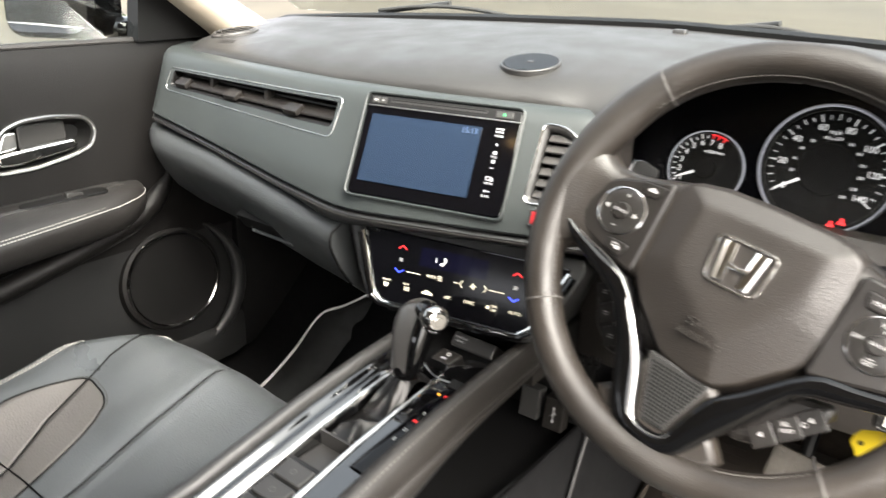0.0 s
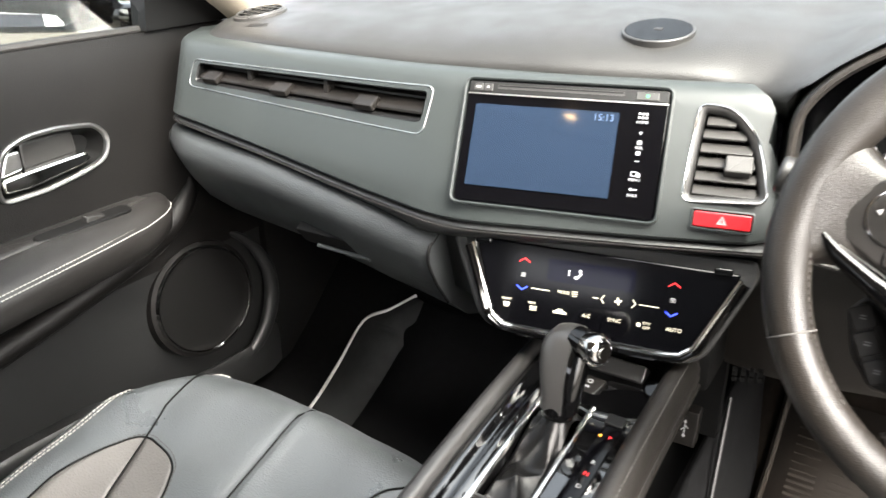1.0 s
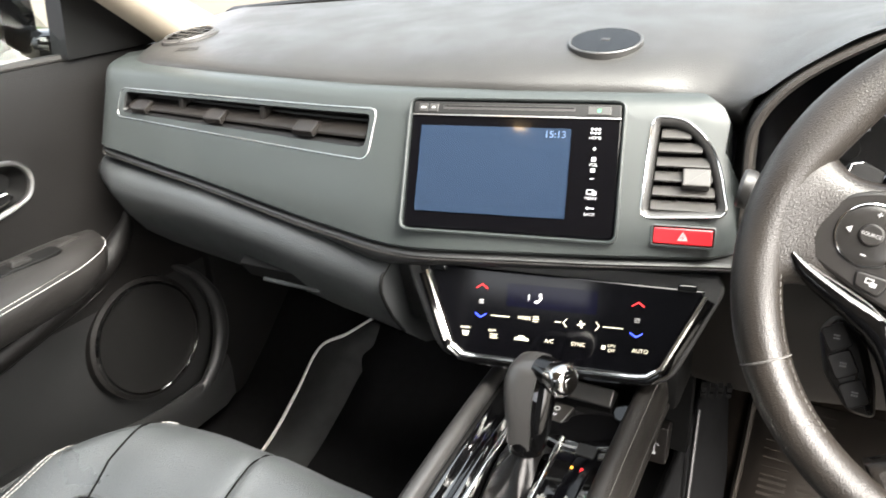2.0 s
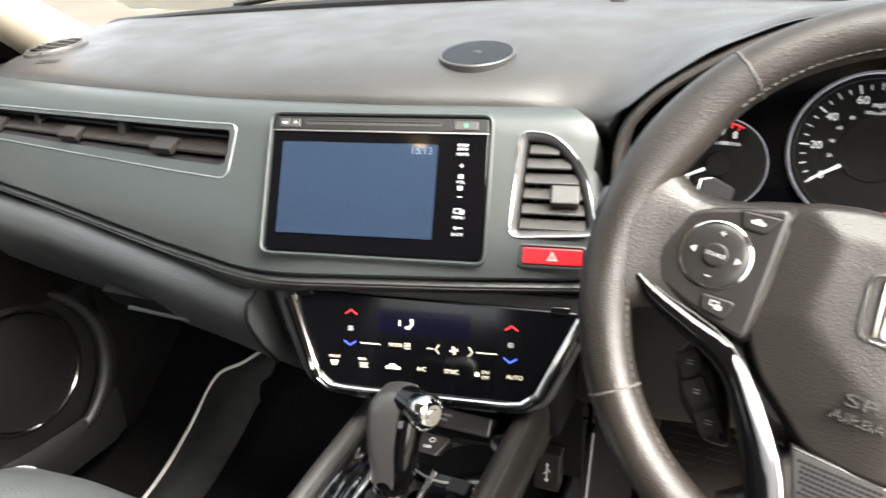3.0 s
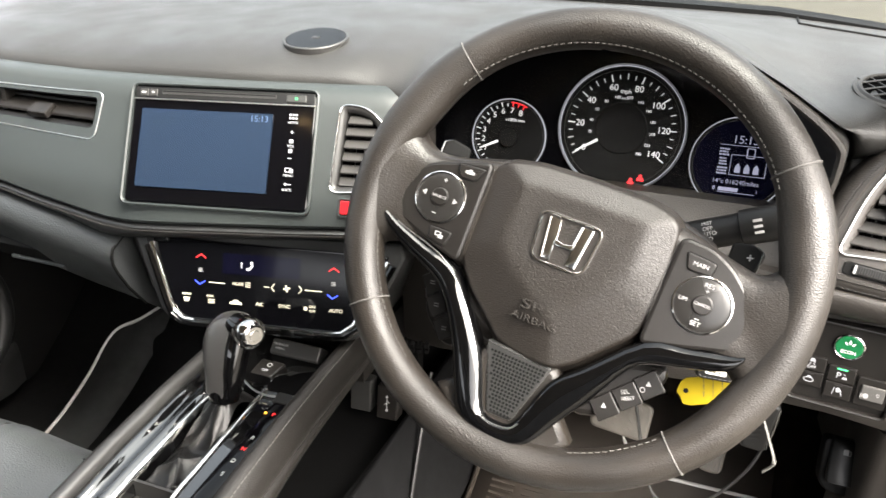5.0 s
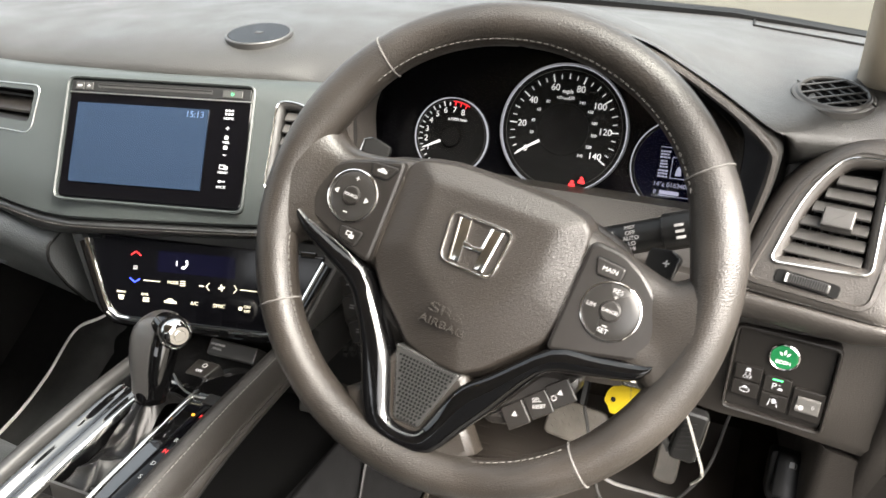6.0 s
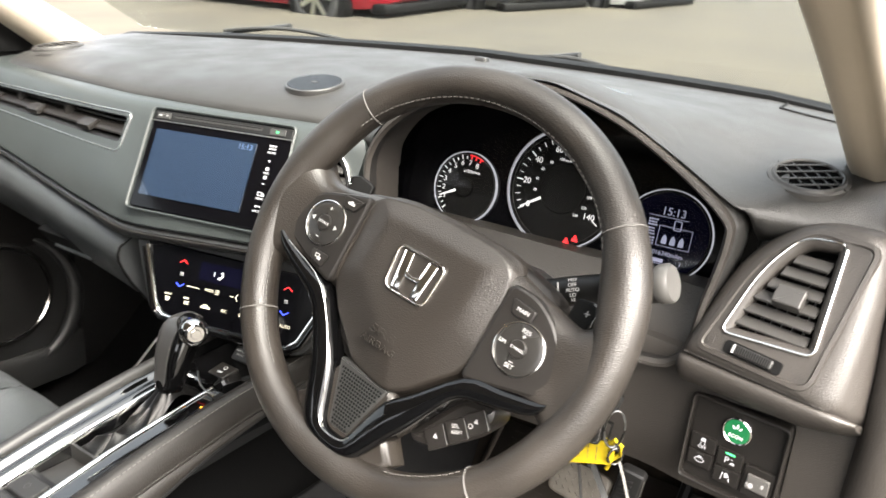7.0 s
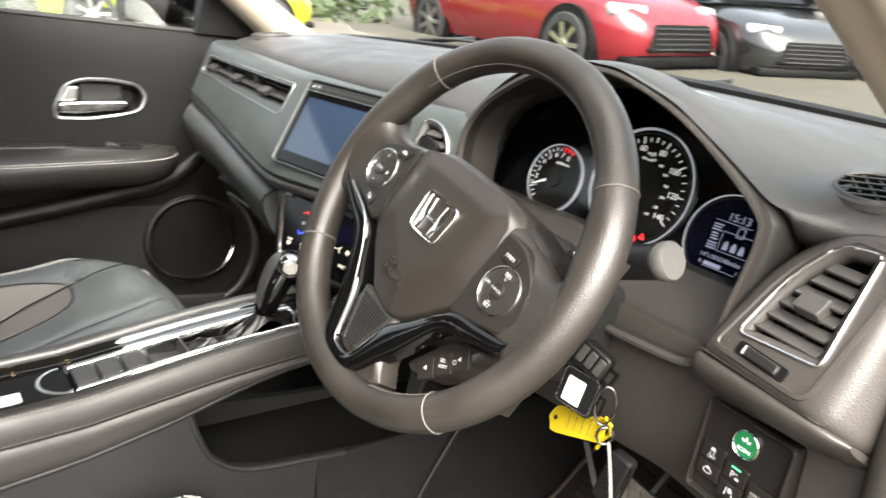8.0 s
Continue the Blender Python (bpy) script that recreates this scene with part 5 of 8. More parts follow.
    i0 = part("mesh_insert", plate(M_WH, rounded(ins, 0.003), -0.012, 0.0035, 0.002), TRIM_MESH, wheel, "perforated grey insert")
    bm = B()
    for r in range(16):
        y = -0.1010 - r * 0.0030
        half = 0.0245 - (r / 16) * 0.0165
        k = int(half * 2 / 0.0030)
        for q in range(k):
            x = -0.003 + (q - (k - 1) / 2) * 0.0030 + (0.0015 if r % 2 else 0)
            plate(M_WH @ pose(x, y, 0.0034), circle(0.0012, 6), -0.001, 0.0005, bm=bm)
    part("perforation", bm, MATTE, i0, "rows of small round holes")

    # airbag cover
    pad = [(-0.0805, 0.0440), (-0.0677, 0.0520), (-0.0427, 0.0570), (0.0, 0.0585), (0.0494, 0.0575), (0.0690, 0.0540), (0.0805, 0.0440), (0.0845, 0.0100), (0.0830, -0.0260), (0.0785, -0.0490), (0.0580, -0.0715), (0.0418, -0.0895), (0.0260, -0.1005), (0.0, -0.1015), (-0.0270, -0.0975), (-0.0411, -0.0848), (-0.0655, -0.0650), (-0.0815, -0.0438), (-0.0855, -0.0226), (-0.0870, 0.0), (-0.0856, 0.0221)]
    edge = rounded(pad, 0.006, 3)

    def crown(x, y):
        """Height of the cover: flat in the middle, with soft facets that fall to its edges."""
        d = [0.0125 + 0.0012 * math.exp(-((x + 0.052) / 0.012) ** 2) * min(1.0, max(0.0, y + 0.03) / 0.05), (0.062 - y) * 0.48, (x + 0.092) * 0.33, (0.094 - x) * 0.31, ((x + 0.082) * 0.59 + (y + 0.049) * 0.81) * 0.30, ((0.084 - x) * 0.80 + (y + 0.048) * 0.60) * 0.26]
        return -0.0007 * math.log(sum(math.exp(-q / 0.0007) for q in d))

    ec = ccw(edge)
    mx, my = sum(p[0] for p in ec) / len(ec), sum(p[1] for p in ec) / len(ec)
    rows = [[W(*p, h) for p in offset(ec, o)] for o, h in ((0, -0.035), (0, -0.010), (0.0015, -0.006), (0.004, -0.0030))]
    for f in np.linspace(0.06, 0.99, 30):
        rows.append([W(mx + (p[0] - mx) * (1 - f), my + (p[1] - my) * (1 - f), crown(mx + (p[0] - mx) * (1 - f), my + (p[1] - my) * (1 - f))) for p in ec])
    part("airbag_cover", loops(B(), rows, True, True, True), AIRBAG, wheel, "grained dark airbag cover", sharp=80)
    lettering("raised_word", "SRS", 0.0135, M_WH @ pose(-0.002, -0.0560, 0.0118) @ Matrix.Diagonal((1.45, 0.78, 1, 1)), AIRBAG, wheel, deep=0.0008)
    lettering("raised_word", "AIRBAG", 0.0092, M_WH @ pose(-0.002, -0.0665, 0.0114) @ Matrix.Diagonal((1.2, 0.9, 1, 1)), AIRBAG, wheel, deep=0.0008)
    for x, t in ((-0.066, 0), (0.066, 0)):
        m = M_WH @ pose(x, -0.004, 0.0052, 0, 8 if x > 0 else -8, 0)
        bm = band(m, [(-0.004, -0.002), (0.0045, -0.005), (0.0045, 0.005), (-0.004, 0.002)], [(0, 0), (0, 0.0006), (0.0008, 0.0006), (0.0008, 0)])
        part("horn_symbol", bm, DARK, wheel, "moulded horn symbol")
    # badge: a chrome rounded frame with two uprights and a bar
    m = M_WH @ pose(-0.0015, -0.0005, 0.0118)
    fr = rounded([(-0.0265, 0.0205), (-0.0225, -0.0205), (0.0225, -0.0205), (0.0265, 0.0205)], 0.009, 5)
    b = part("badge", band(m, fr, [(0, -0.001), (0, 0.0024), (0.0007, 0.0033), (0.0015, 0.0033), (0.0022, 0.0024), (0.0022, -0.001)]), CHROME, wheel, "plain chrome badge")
    part("badge_field", plate(m, offset(ccw(fr), 0.002), -0.002, 0.0004), AIRBAG, b)
    for s in (-1, 1):
        o = [(s * 0.0175, 0.0165), (s * 0.0090, 0.0165), (s * 0.0066, -0.0162), (s * 0.0135, -0.0162)]
        up = part("badge_upright", plate(m, o, 0, 0.0026, 0.0004), CHROME, b, "polished upright")
        part("bright_edge", tube([m @ Vector((s * 0.0178, 0.0165, 0.0026)), m @ Vector((s * 0.0138, -0.0162, 0.0026))], 0.0009, 6), CHROME, up)
        part("bright_edge", tube([m @ Vector((s * 0.0090, 0.0165, 0.0026)), m @ Vector((s * 0.0072, 0.0010, 0.0026))], 0.0008, 6), CHROME, up)
    part("badge_bar", plate(m, [(-0.0085, 0.0010), (-0.0070, -0.0040), (0.0070, -0.0040), (0.0085, 0.0010), (0.0, -0.0010)], 0, 0.0027, 0.0006), CHROME, b)

    # button clusters behind the lower spokes
    low = rounded([(0.044, -0.122), (0.052, -0.128), (0.072, -0.121), (0.096, -0.096), (0.109, -0.074), (0.106, -0.062), (0.075, -0.070)], 0.006)
    q = part("lower_buttons_pod", plate(M_WH, low, -0.06, -0.026, 0.006), CTRL, wheel, "dark plastic button pod under the spoke")
    q.name = "trip_button_pod"
    for (x, y), word in (((0.0705, -0.1105), 0), ((0.0840, -0.0955), 1), ((0.0965, -0.0805), 2)):
        mm = M_WH @ pose(x, y, -0.0255, 0, 0, 46)
        part("button", plate(mm, rounded([(-0.0095, -0.0105), (0.0095, -0.0105), (0.0095, 0.0085), (-0.0095, 0.0085)], 0.0015, 3), -0.002, 0.0022, 0.0008), CTRL, q)
        if word == 1:
            lettering("button_word", "SEL", 0.0048, mm @ pose(0, 0.0028, 0.0024, 0, 0, -18), WHITE, q)
            lettering("button_word", "RESET", 0.0040, mm @ pose(0, -0.0026, 0.0024, 0, 0, -18), WHITE, q)
        else:
            part("icon", plate(mm @ pose(0, 0, 0.0023, 0, 0, -30), [(-0.0022, -0.0016), (0.0022, -0.0016), (0, 0.0025)], 0, 0.0002), WHITE, q)
            if word == 2:
                part("icon", band(mm @ pose(-0.0062, -0.002, 0.0023), circle(0.0022, 16), [(0, 0), (0, 0.0002), (0.0006, 0.0002), (0.0006, 0)]), WHITE, q)
    ph = rounded([(-0.108, -0.056), (-0.115, -0.072), (-0.100, -0.102), (-0.078, -0.120), (-0.060, -0.118), (-0.068, -0.095), (-0.085, -0.068)], 0.006)
    q = part("phone_button_pod", plate(M_WH, ph, -0.065, -0.034, 0.006), CTRL, wheel, "dark plastic button pod under the spoke")
    for i, (x, y) in enumerate(((-0.1035, -0.0725), (-0.0930, -0.0895), (-0.0790, -0.1060))):
        mm = M_WH @ pose(x, y, -0.0335, 0, 0, -50)
        part("button", plate(mm, rect(0.0185, 0.0165, 0.003), -0.002, 0.0020, 0.001), CTRL, q)
        part("icon", bars(mm @ pose(0, 0, 0.0021, 0, 0, 60), 2, 0.0044, 0.0010, 0.0022, seed=40 + i), WHITE, q)

    # back of the hub and paddles
    part("hub_back", plate(M_WH, rounded([(-0.115, 0.040), (-0.10, -0.055), (-0.05, -0.10), (0.05, -0.10), (0.10, -0.055), (0.115, 0.040), (0.06, 0.055), (-0.06, 0.055)], 0.02), -0.060, -0.010, 0.012), CTRL, wheel, "dark plastic back of the hub", sharp=70)
    for s in (-1, 1):
        mm = M_WH @ pose(s * 0.130, 0.040, -0.036, 0, s * -18, 0)
        pd = part("paddle", plate(mm, rounded([(-0.014 * s, -0.016), (0.009 * s, -0.012), (0.012 * s, 0.009), (0.004 * s, 0.013), (-0.014 * s, 0.010)], 0.004), -0.004, 0.003, 0.002), MATTE, wheel, "matt black shift paddle")
        part("paddle_edge", tube([mm @ Vector((0.011 * s, -0.008, 0.003)), mm @ Vector((0.011 * s, 0.008, 0.003)), mm @ Vector((0.004 * s, 0.0115, 0.003))], 0.0007, 6), DISC, pd)
        if s > 0:
            lettering("paddle_sign", "+", 0.011, mm @ pose(0.003, 0.001, 0.0034, 0, 0, 12), WHITE, pd)


make_wheel()


def column():
    c = thing("steering_column", (0.347, 0.75, 1.0), "dark plastic steering column shroud behind the wheel", "steering column")
    rows = []
    for d, w, h, dy in ((-0.045, 0.060, 0.045, 0.0), (-0.06, 0.072, 0.058, -0.004), (-0.10, 0.078, 0.066, -0.010), (-0.16, 0.074, 0.066, -0.012), (-0.24, 0.070, 0.060, -0.012)):
        o = rounded([(-w, -h), (w, -h), (w, h), (-w, h)], 0.03, 5)
        m = frame_at((0.350, 0.6545, 1.053), n_w)
        rows.append([m @ Vector((p[0] + 0.006, p[1] + dy - 0.012, d)) for p in o])
    part("shroud", loops(B(), rows, True, True, True), LOWER, c, "grained column shroud", sharp=60)
    m = frame_at((0.440, 0.742, 0.955), (0.85, -0.52, 0.05))
    part("ignition_barrel", plate(m, circle(0.021, 40), -0.05, 0.012, 0.004), DARK, c, "black ignition lock barrel")
    part("ignition_ring", band(m, circle(0.0165, 40), [(0, 0.010), (0, 0.0145), (0.003, 0.0145), (0.003, 0.010)]), SLAT, c)
    return c


column()


def stalk(name, root, end, label, words):
    s = thing(name, root, label, "control stalk")
    a, b = Vector(root), Vector(end)
    t = (b - a)
    part("arm", tube([a - t * 0.5, a, a + t * 0.42], [0.012, 0.0135, 0.0135], 20), DARK, s, "black round stalk arm")
    part("twist_ring", tube([a + t * 0.40, a + t * 0.41, a + t * 0.86, a + t * 0.87], [0.0135, 0.0155, 0.0155, 0.0135], 28), DARK, s, "black twist ring")
    part("tip", tube([a + t * 0.87, a + t * 0.90, b - t * 0.03, b], [0.0150, 0.0168, 0.0170, 0.0150], 28), STALKEND if words else SLAT, s, "grey rounded stalk end")
    nrm = Vector((-0.05, -0.96, 0.30)).normalized()
    u = t.normalized()
    nrm = (nrm - u * nrm.dot(u)).normalized()
    v = nrm.cross(u)
    base = Matrix((u, v, nrm)).transposed().to_4x4()
    if words:
        for i, w in enumerate(("OFF", "AUTO", "LO", "HI")):
            mm = Matrix.Translation(a + t * 0.16 + nrm * 0.0137) @ base @ pose(0, 0.005 - i * 0.0045, -0.0004 * abs(i - 1))
            lettering("stalk_word", w, 0.0048, mm, WHITE, s)
        mm = Matrix.Translation(a + t * 0.16 + nrm * 0.0132) @ base @ pose(0, 0.0095, -0.0012, -25, 0, 0)
        lettering("stalk_word", "MIST", 0.0042, mm, WHITE, s)
        mm = Matrix.Translation(a + t * 0.02 + nrm * 0.0137) @ base
        part("range_line", plate(mm, rect(0.0008, 0.017), -0.001, 0.0002), WHITE, s)
        for i in range(3):
            mm = Matrix.Translation(a + t * 0.55 + nrm * 0.0157) @ base @ pose(0, 0.005 - i * 0.005, 0)
            part("ring_mark", plate(mm, rect(0.007, 0.0022), -0.001, 0.0002), WHITE, s)
    else:
        for i in range(3):
            mm = Matrix.Translation(a + t * 0.55 + nrm * 0.0157) @ base @ pose(0, 0.004 - i * 0.004, 0)
            part("ring_mark", plate(mm, rect(0.006, 0.0018), -0.001, 0.0002), WHITE, s)
    return s


stalk("wiper_stalk", (0.440, 0.752, 1.036), (0.536, 0.748, 1.073), "black wiper stalk with white print and a grey end", True)
stalk("light_stalk", (0.235, 0.760, 1.048), (0.143, 0.760, 1.064), "black light stalk with a grey round end", False)


def key_ring():
    k = thing("key_ring", (0.505, 0.745, 0.93), "bunch of car keys with a yellow tag hanging from the ignition", "keys")
    m = frame_at((0.487, 0.738, 0.962), (0.25, -0.95, 0.2), (0.35, 0, 1))
    h = part("key_head", plate(m, rect(0.034, 0.026, 0.006), -0.006, 0.006, 0.003), KEYB, k, "black key head in the lock")
    for v in (-0.010, 0.0, 0.010):
        part("key_button", plate(m @ pose(v, 0, 0), rect(0.0075, 0.016, 0.002), 0.005, 0.0078, 0.001), SLAT, h)
    part("key_eye", band(m @ pose(0.021, -0.003, 0), rect(0.012, 0.018, 0.004), [(0, -0.003), (0, 0.003), (0.003, 0.003), (0.003, -0.003)]), DISC, h, "steel eye of the key")
    m = frame_at((0.4825, 0.733, 0.930), (0.22, -0.96, 0.15), (0.12, 0, 1))
    f = part("key_pouch", plate(m, rect(0.040, 0.040, 0.006), -0.004, 0.004, 0.002), KEYB, k, "black leather key pouch")
    part("pouch_stitching", stitches([m @ Vector((*p, 0.0042)) for p in resample(rect(0.035, 0.035, 0.005), 0.004)], 0.0045, 0.0028, 0.0003), GTHREAD, f)
    part("paper_label", plate(m @ pose(-0.003, -0.002, 0), rect(0.018, 0.024, 0.001), 0.003, 0.0046), PAPER, f, "white printed label")
    part("label_print", bars(m @ pose(-0.003, -0.004, 0.0047), 4, 0.015, 0.0012, 0.0050, seed=61), SLAT, f)
    part("pouch_loop", band(m @ pose(0.023, -0.004, 0), rect(0.008, 0.020, 0.003), [(0, -0.001), (0, 0.002), (0.002, 0.002), (0.002, -0.001)]), DISC, f)
    for c, rx, rz, rad in (((0.511, 0.737, 0.928), 0.0075, 0.0190, 0.0013), ((0.514, 0.742, 0.898), 0.0050, 0.0085, 0.0014)):
        path = [Vector(c) + Vector((rx * math.cos(q), 0.005 * math.cos(q), rz * math.sin(q))) for q in np.linspace(0, 2 * math.pi, 34)[:-1]]
        part("ring", tube(path, rad, 8, True), DISC, k, "steel split ring")
    m = frame_at((0.4810, 0.741, 0.8920), (-0.06, -0.92, 0.36), (-0.294, 0.36, 0.871))
    tag = rounded([(-0.033, 0.001), (-0.030, -0.005), (-0.0295, -0.011), (-0.022, -0.013), (0.029, -0.012), (0.033, -0.005), (0.033, 0.006), (0.026, 0.012), (-0.023, 0.013), (-0.0285, 0.009)], 0.002)
    t = part("tag", plate(m, tag, -0.0008, 0.0008), YELLOW, k, "yellow plastic key tag")
    part("tag_hole", plate(m @ pose(-0.0245, 0.001, 0), circle(0.0024, 16), -0.001, 0.00095), MATTE, t, "small round hole")
    part("tag_print", bars(m @ pose(0.004, 0.001, 0.0009, 0, 0, 82), 4, 0.017, 0.0007, 0.0082, seed=5), RUBBER, t)
    part("tag_loop", tube([(0.506, 0.744, 0.906), (0.512, 0.741, 0.915), (0.519, 0.741, 0.911), (0.518, 0.742, 0.901), (0.511, 0.744, 0.892), (0.507, 0.744, 0.880)], 0.0020, 8), YELLOW, t)
    m = frame_at((0.527, 0.752, 0.858), (0.10, -0.98, 0.1), (0.16, 0, 1))
    f2 = part("spare_fob", plate(m, rect(0.024, 0.052, 0.006), -0.006, 0.006, 0.003), KEYB, k, "black spare key fob")
    for i in range(7):
        part("fob_rib", box(m @ pose(-0.003, 0.014 - i * 0.0046, 0.0062, 0, 0, 18), 0.011, 0.0016, 0.0012), DARK, f2)
    part("fob_edge", tube([m @ Vector((0.0118, -0.022, 0.004)), m @ Vector((0.0122, 0.0, 0.005)), m @ Vector((0.0110, 0.022, 0.004))], 0.0012, 6), DISC, f2, "steel edge of the fob")
    part("key_blade", plate(frame_at((0.503, 0.748, 0.858), (0.2, -1.0, 0.0), (-0.5, 0, 1)), rect(0.006, 0.046, 0.001), -0.001, 0.001), DISC, k, "flat steel key blade")
    part("strap", tube(curve([(0.518, 0.744, 0.893), (0.526, 0.742, 0.876), (0.538, 0.738, 0.848), (0.544, 0.735, 0.830), (0.536, 0.734, 0.818)], 5), 0.0019, 8, flat=0.45), STRAP, k, "pale grey cord strap")


key_ring()


# ---------------------------------------------------------------- driver's vent pod and switches
PVENT = rounded([(-0.040, -0.051), (0.044, -0.044), (0.036, 0.062), (-0.002, 0.058), (-0.026, 0.018)], [0.009, 0.008, 0.010, 0.014, 0.05], 6)


def pod():
    p = thing("vent_pod", (0.61, 0.86, 1.02), "grained dark dashboard pod round the driver's air vent", "dashboard pod")
    # corners from the lower left round to the left edge: the flat face, its shoulder and the roll that falls back to the dash
    face = [(-0.060, -0.0745), (0.050, -0.0765), (0.058, -0.030), (0.060, 0.030), (0.054, 0.071), (0.006, 0.071), (-0.029, 0.037), (-0.046, 0.002)]
    shoulder = [(-0.072, -0.0835), (0.074, -0.0865), (0.075, -0.035), (0.071, 0.032), (0.061, 0.081), (0.001, 0.080), (-0.038, 0.045), (-0.056, 0.006)]
    fall = [(-0.077, -0.0860), (0.087, -0.0885), (0.086, -0.036), (0.079, 0.034), (0.068, 0.090), (-0.004, 0.088), (-0.045, 0.050), (-0.063, 0.008)]
    back = [(-0.079, -0.0860), (0.094, -0.0885), (0.091, -0.036), (0.083, 0.036), (0.071, 0.094), (-0.008, 0.092), (-0.049, 0.052), (-0.066, 0.010)]
    rr = [0.010, 0.016, 0.04, 0.04, 0.018, 0.03, 0.03, 0.04]
    rings = [rounded(q, rr, 6) for q in (face, shoulder, fall, back)]
    mid = lambda a, b, t: [tuple(Vector(p).lerp(Vector(q), t)) for p, q in zip(a, b)]
    deep = [(rings[3], -0.075), (rings[3], -0.048), (mid(rings[2], rings[3], 0.5), -0.034), (rings[2], -0.022), (mid(rings[1], rings[2], 0.6), -0.012), (mid(rings[1], rings[2], 0.25), -0.0055), (rings[1], -0.0005), (mid(rings[0], rings[1], 0.65), 0.0035), (mid(rings[0], rings[1], 0.3), 0.0056), (rings[0], 0.0062)]
    cut(part("body", loops(B(), [[M_POD @ Vector((*q, d)) for q in ring] for ring, d in deep], True, True, True), POD, p, "grained dark pod body", sharp=70), [part("cutter", plate(M_POD, offset(ccw(PVENT), 0.001), -0.05, 0.05), MATTE)])
    slope = rounded([(-0.074, -0.085), (0.055, -0.085), (0.062, 0.040), (0.055, 0.098), (-0.020, 0.104), (-0.058, 0.102), (-0.054, 0.030)], 0.006, 3)
    part("pad_slope", plate(M_POD, slope, -0.06, -0.030, 0.004), PAD, p, "grained dark slope round the pod", sharp=60)
    inner = rounded([(-0.058, -0.073), (0.050, -0.076), (0.062, 0.066), (0.004, 0.068), (-0.034, 0.028)], [0.012, 0.014, 0.012, 0.014, 0.04], 6)
    part("inner_ridge", band(M_POD, inner, [(-0.003, 0.004), (-0.002, 0.0075), (0.002, 0.008), (0.004, 0.0055), (0.004, 0.004)]), POD, p)
    # the padded roll under the seam, which tucks back to the knee panel and thins towards the doorway
    rows = []
    for x in np.linspace(-0.077, 0.092, 30):
        k = at([-0.077, -0.070, 0.045, 0.080, 0.092], [0.86, 1.0, 0.86, 0.52, 0.25], x)
        e = 0.012 * max(0.0, (x - 0.06) / 0.032) ** 2 + 0.010 * max(0.0, (-0.068 - x) / 0.009) ** 2
        rows.append([M_POD @ Vector((x, -0.0850 + y * k, z - e)) for y, z in ((0.002, -0.050), (0.002, -0.006), (-0.0005, -0.0005), (-0.0025, 0.0018), (-0.007, 0.0024), (-0.013, 0.0004), (-0.019, -0.0050), (-0.0235, -0.0130), (-0.0250, -0.0220), (-0.0245, -0.050))])
    part("lower_roll", loops(B(), rows, True, True, True), POD, p, "padded lower edge", sharp=70)
    part("stitching", stitches([M_POD @ Vector((x, -0.0822 - 0.0020 * (x + 0.06) / 0.13, 0.0016)) for x in np.linspace(-0.066, 0.070, 40)], 0.0058, 0.004, 0.0006), DTHREAD, p, "row of stitches along the lower edge")
    m = M_POD @ pose(-0.004, -0.0640, 0.0068, 0, 0, -3)
    w = part("wheel_slot", plate(m, rect(0.056, 0.013, 0.004), -0.004, 0.001, 0.0005), MATTE, p)
    part("thumbwheel", plate(m, rect(0.040, 0.0095, 0.003), -0.003, 0.0034, 0.0015), SLAT, p, "ribbed thumbwheel")
    bm = B()
    for i in range(16):
        box(m @ pose(-0.0165 + i * 0.0022, 0, 0.0034), 0.0009, 0.0085, 0.001, bm=bm)
    part("wheel_rib", bm, DARK, p)
    part("wheel_mark", plate(m @ pose(-0.0175, 0, 0), rect(0.0022, 0.0085), 0.002, 0.0042), WHITE, p)
    part("vent_symbol", bars(M_POD @ pose(0.042, -0.0665, 0.0072), 3, 0.008, 0.0008, 0.0026, seed=9), DTHREAD, p)
    part("vent_symbol", band(M_POD @ pose(-0.046, -0.062, 0.0072), rect(0.006, 0.006), [(0, 0), (0, 0.0003), (0.0006, 0.0003), (0.0006, 0)]), DTHREAD, p)


pod()
flap_vent("driver_air_vent", "slanted dark air vent with a chrome rim in the driver's pod", M_POD @ pose(0, 0, 0.0062), PVENT,
          [(-0.0330, -0.0330, 0.0345), (-0.0185, -0.0300, 0.0335), (-0.0040, -0.0250, 0.0325), (0.0105, -0.0180, 0.0315), (0.0250, -0.0105, 0.0305), (0.0390, -0.0040, 0.0285)], (0.0060, 0.0), (0.606, 0.836, 1.05), POD)


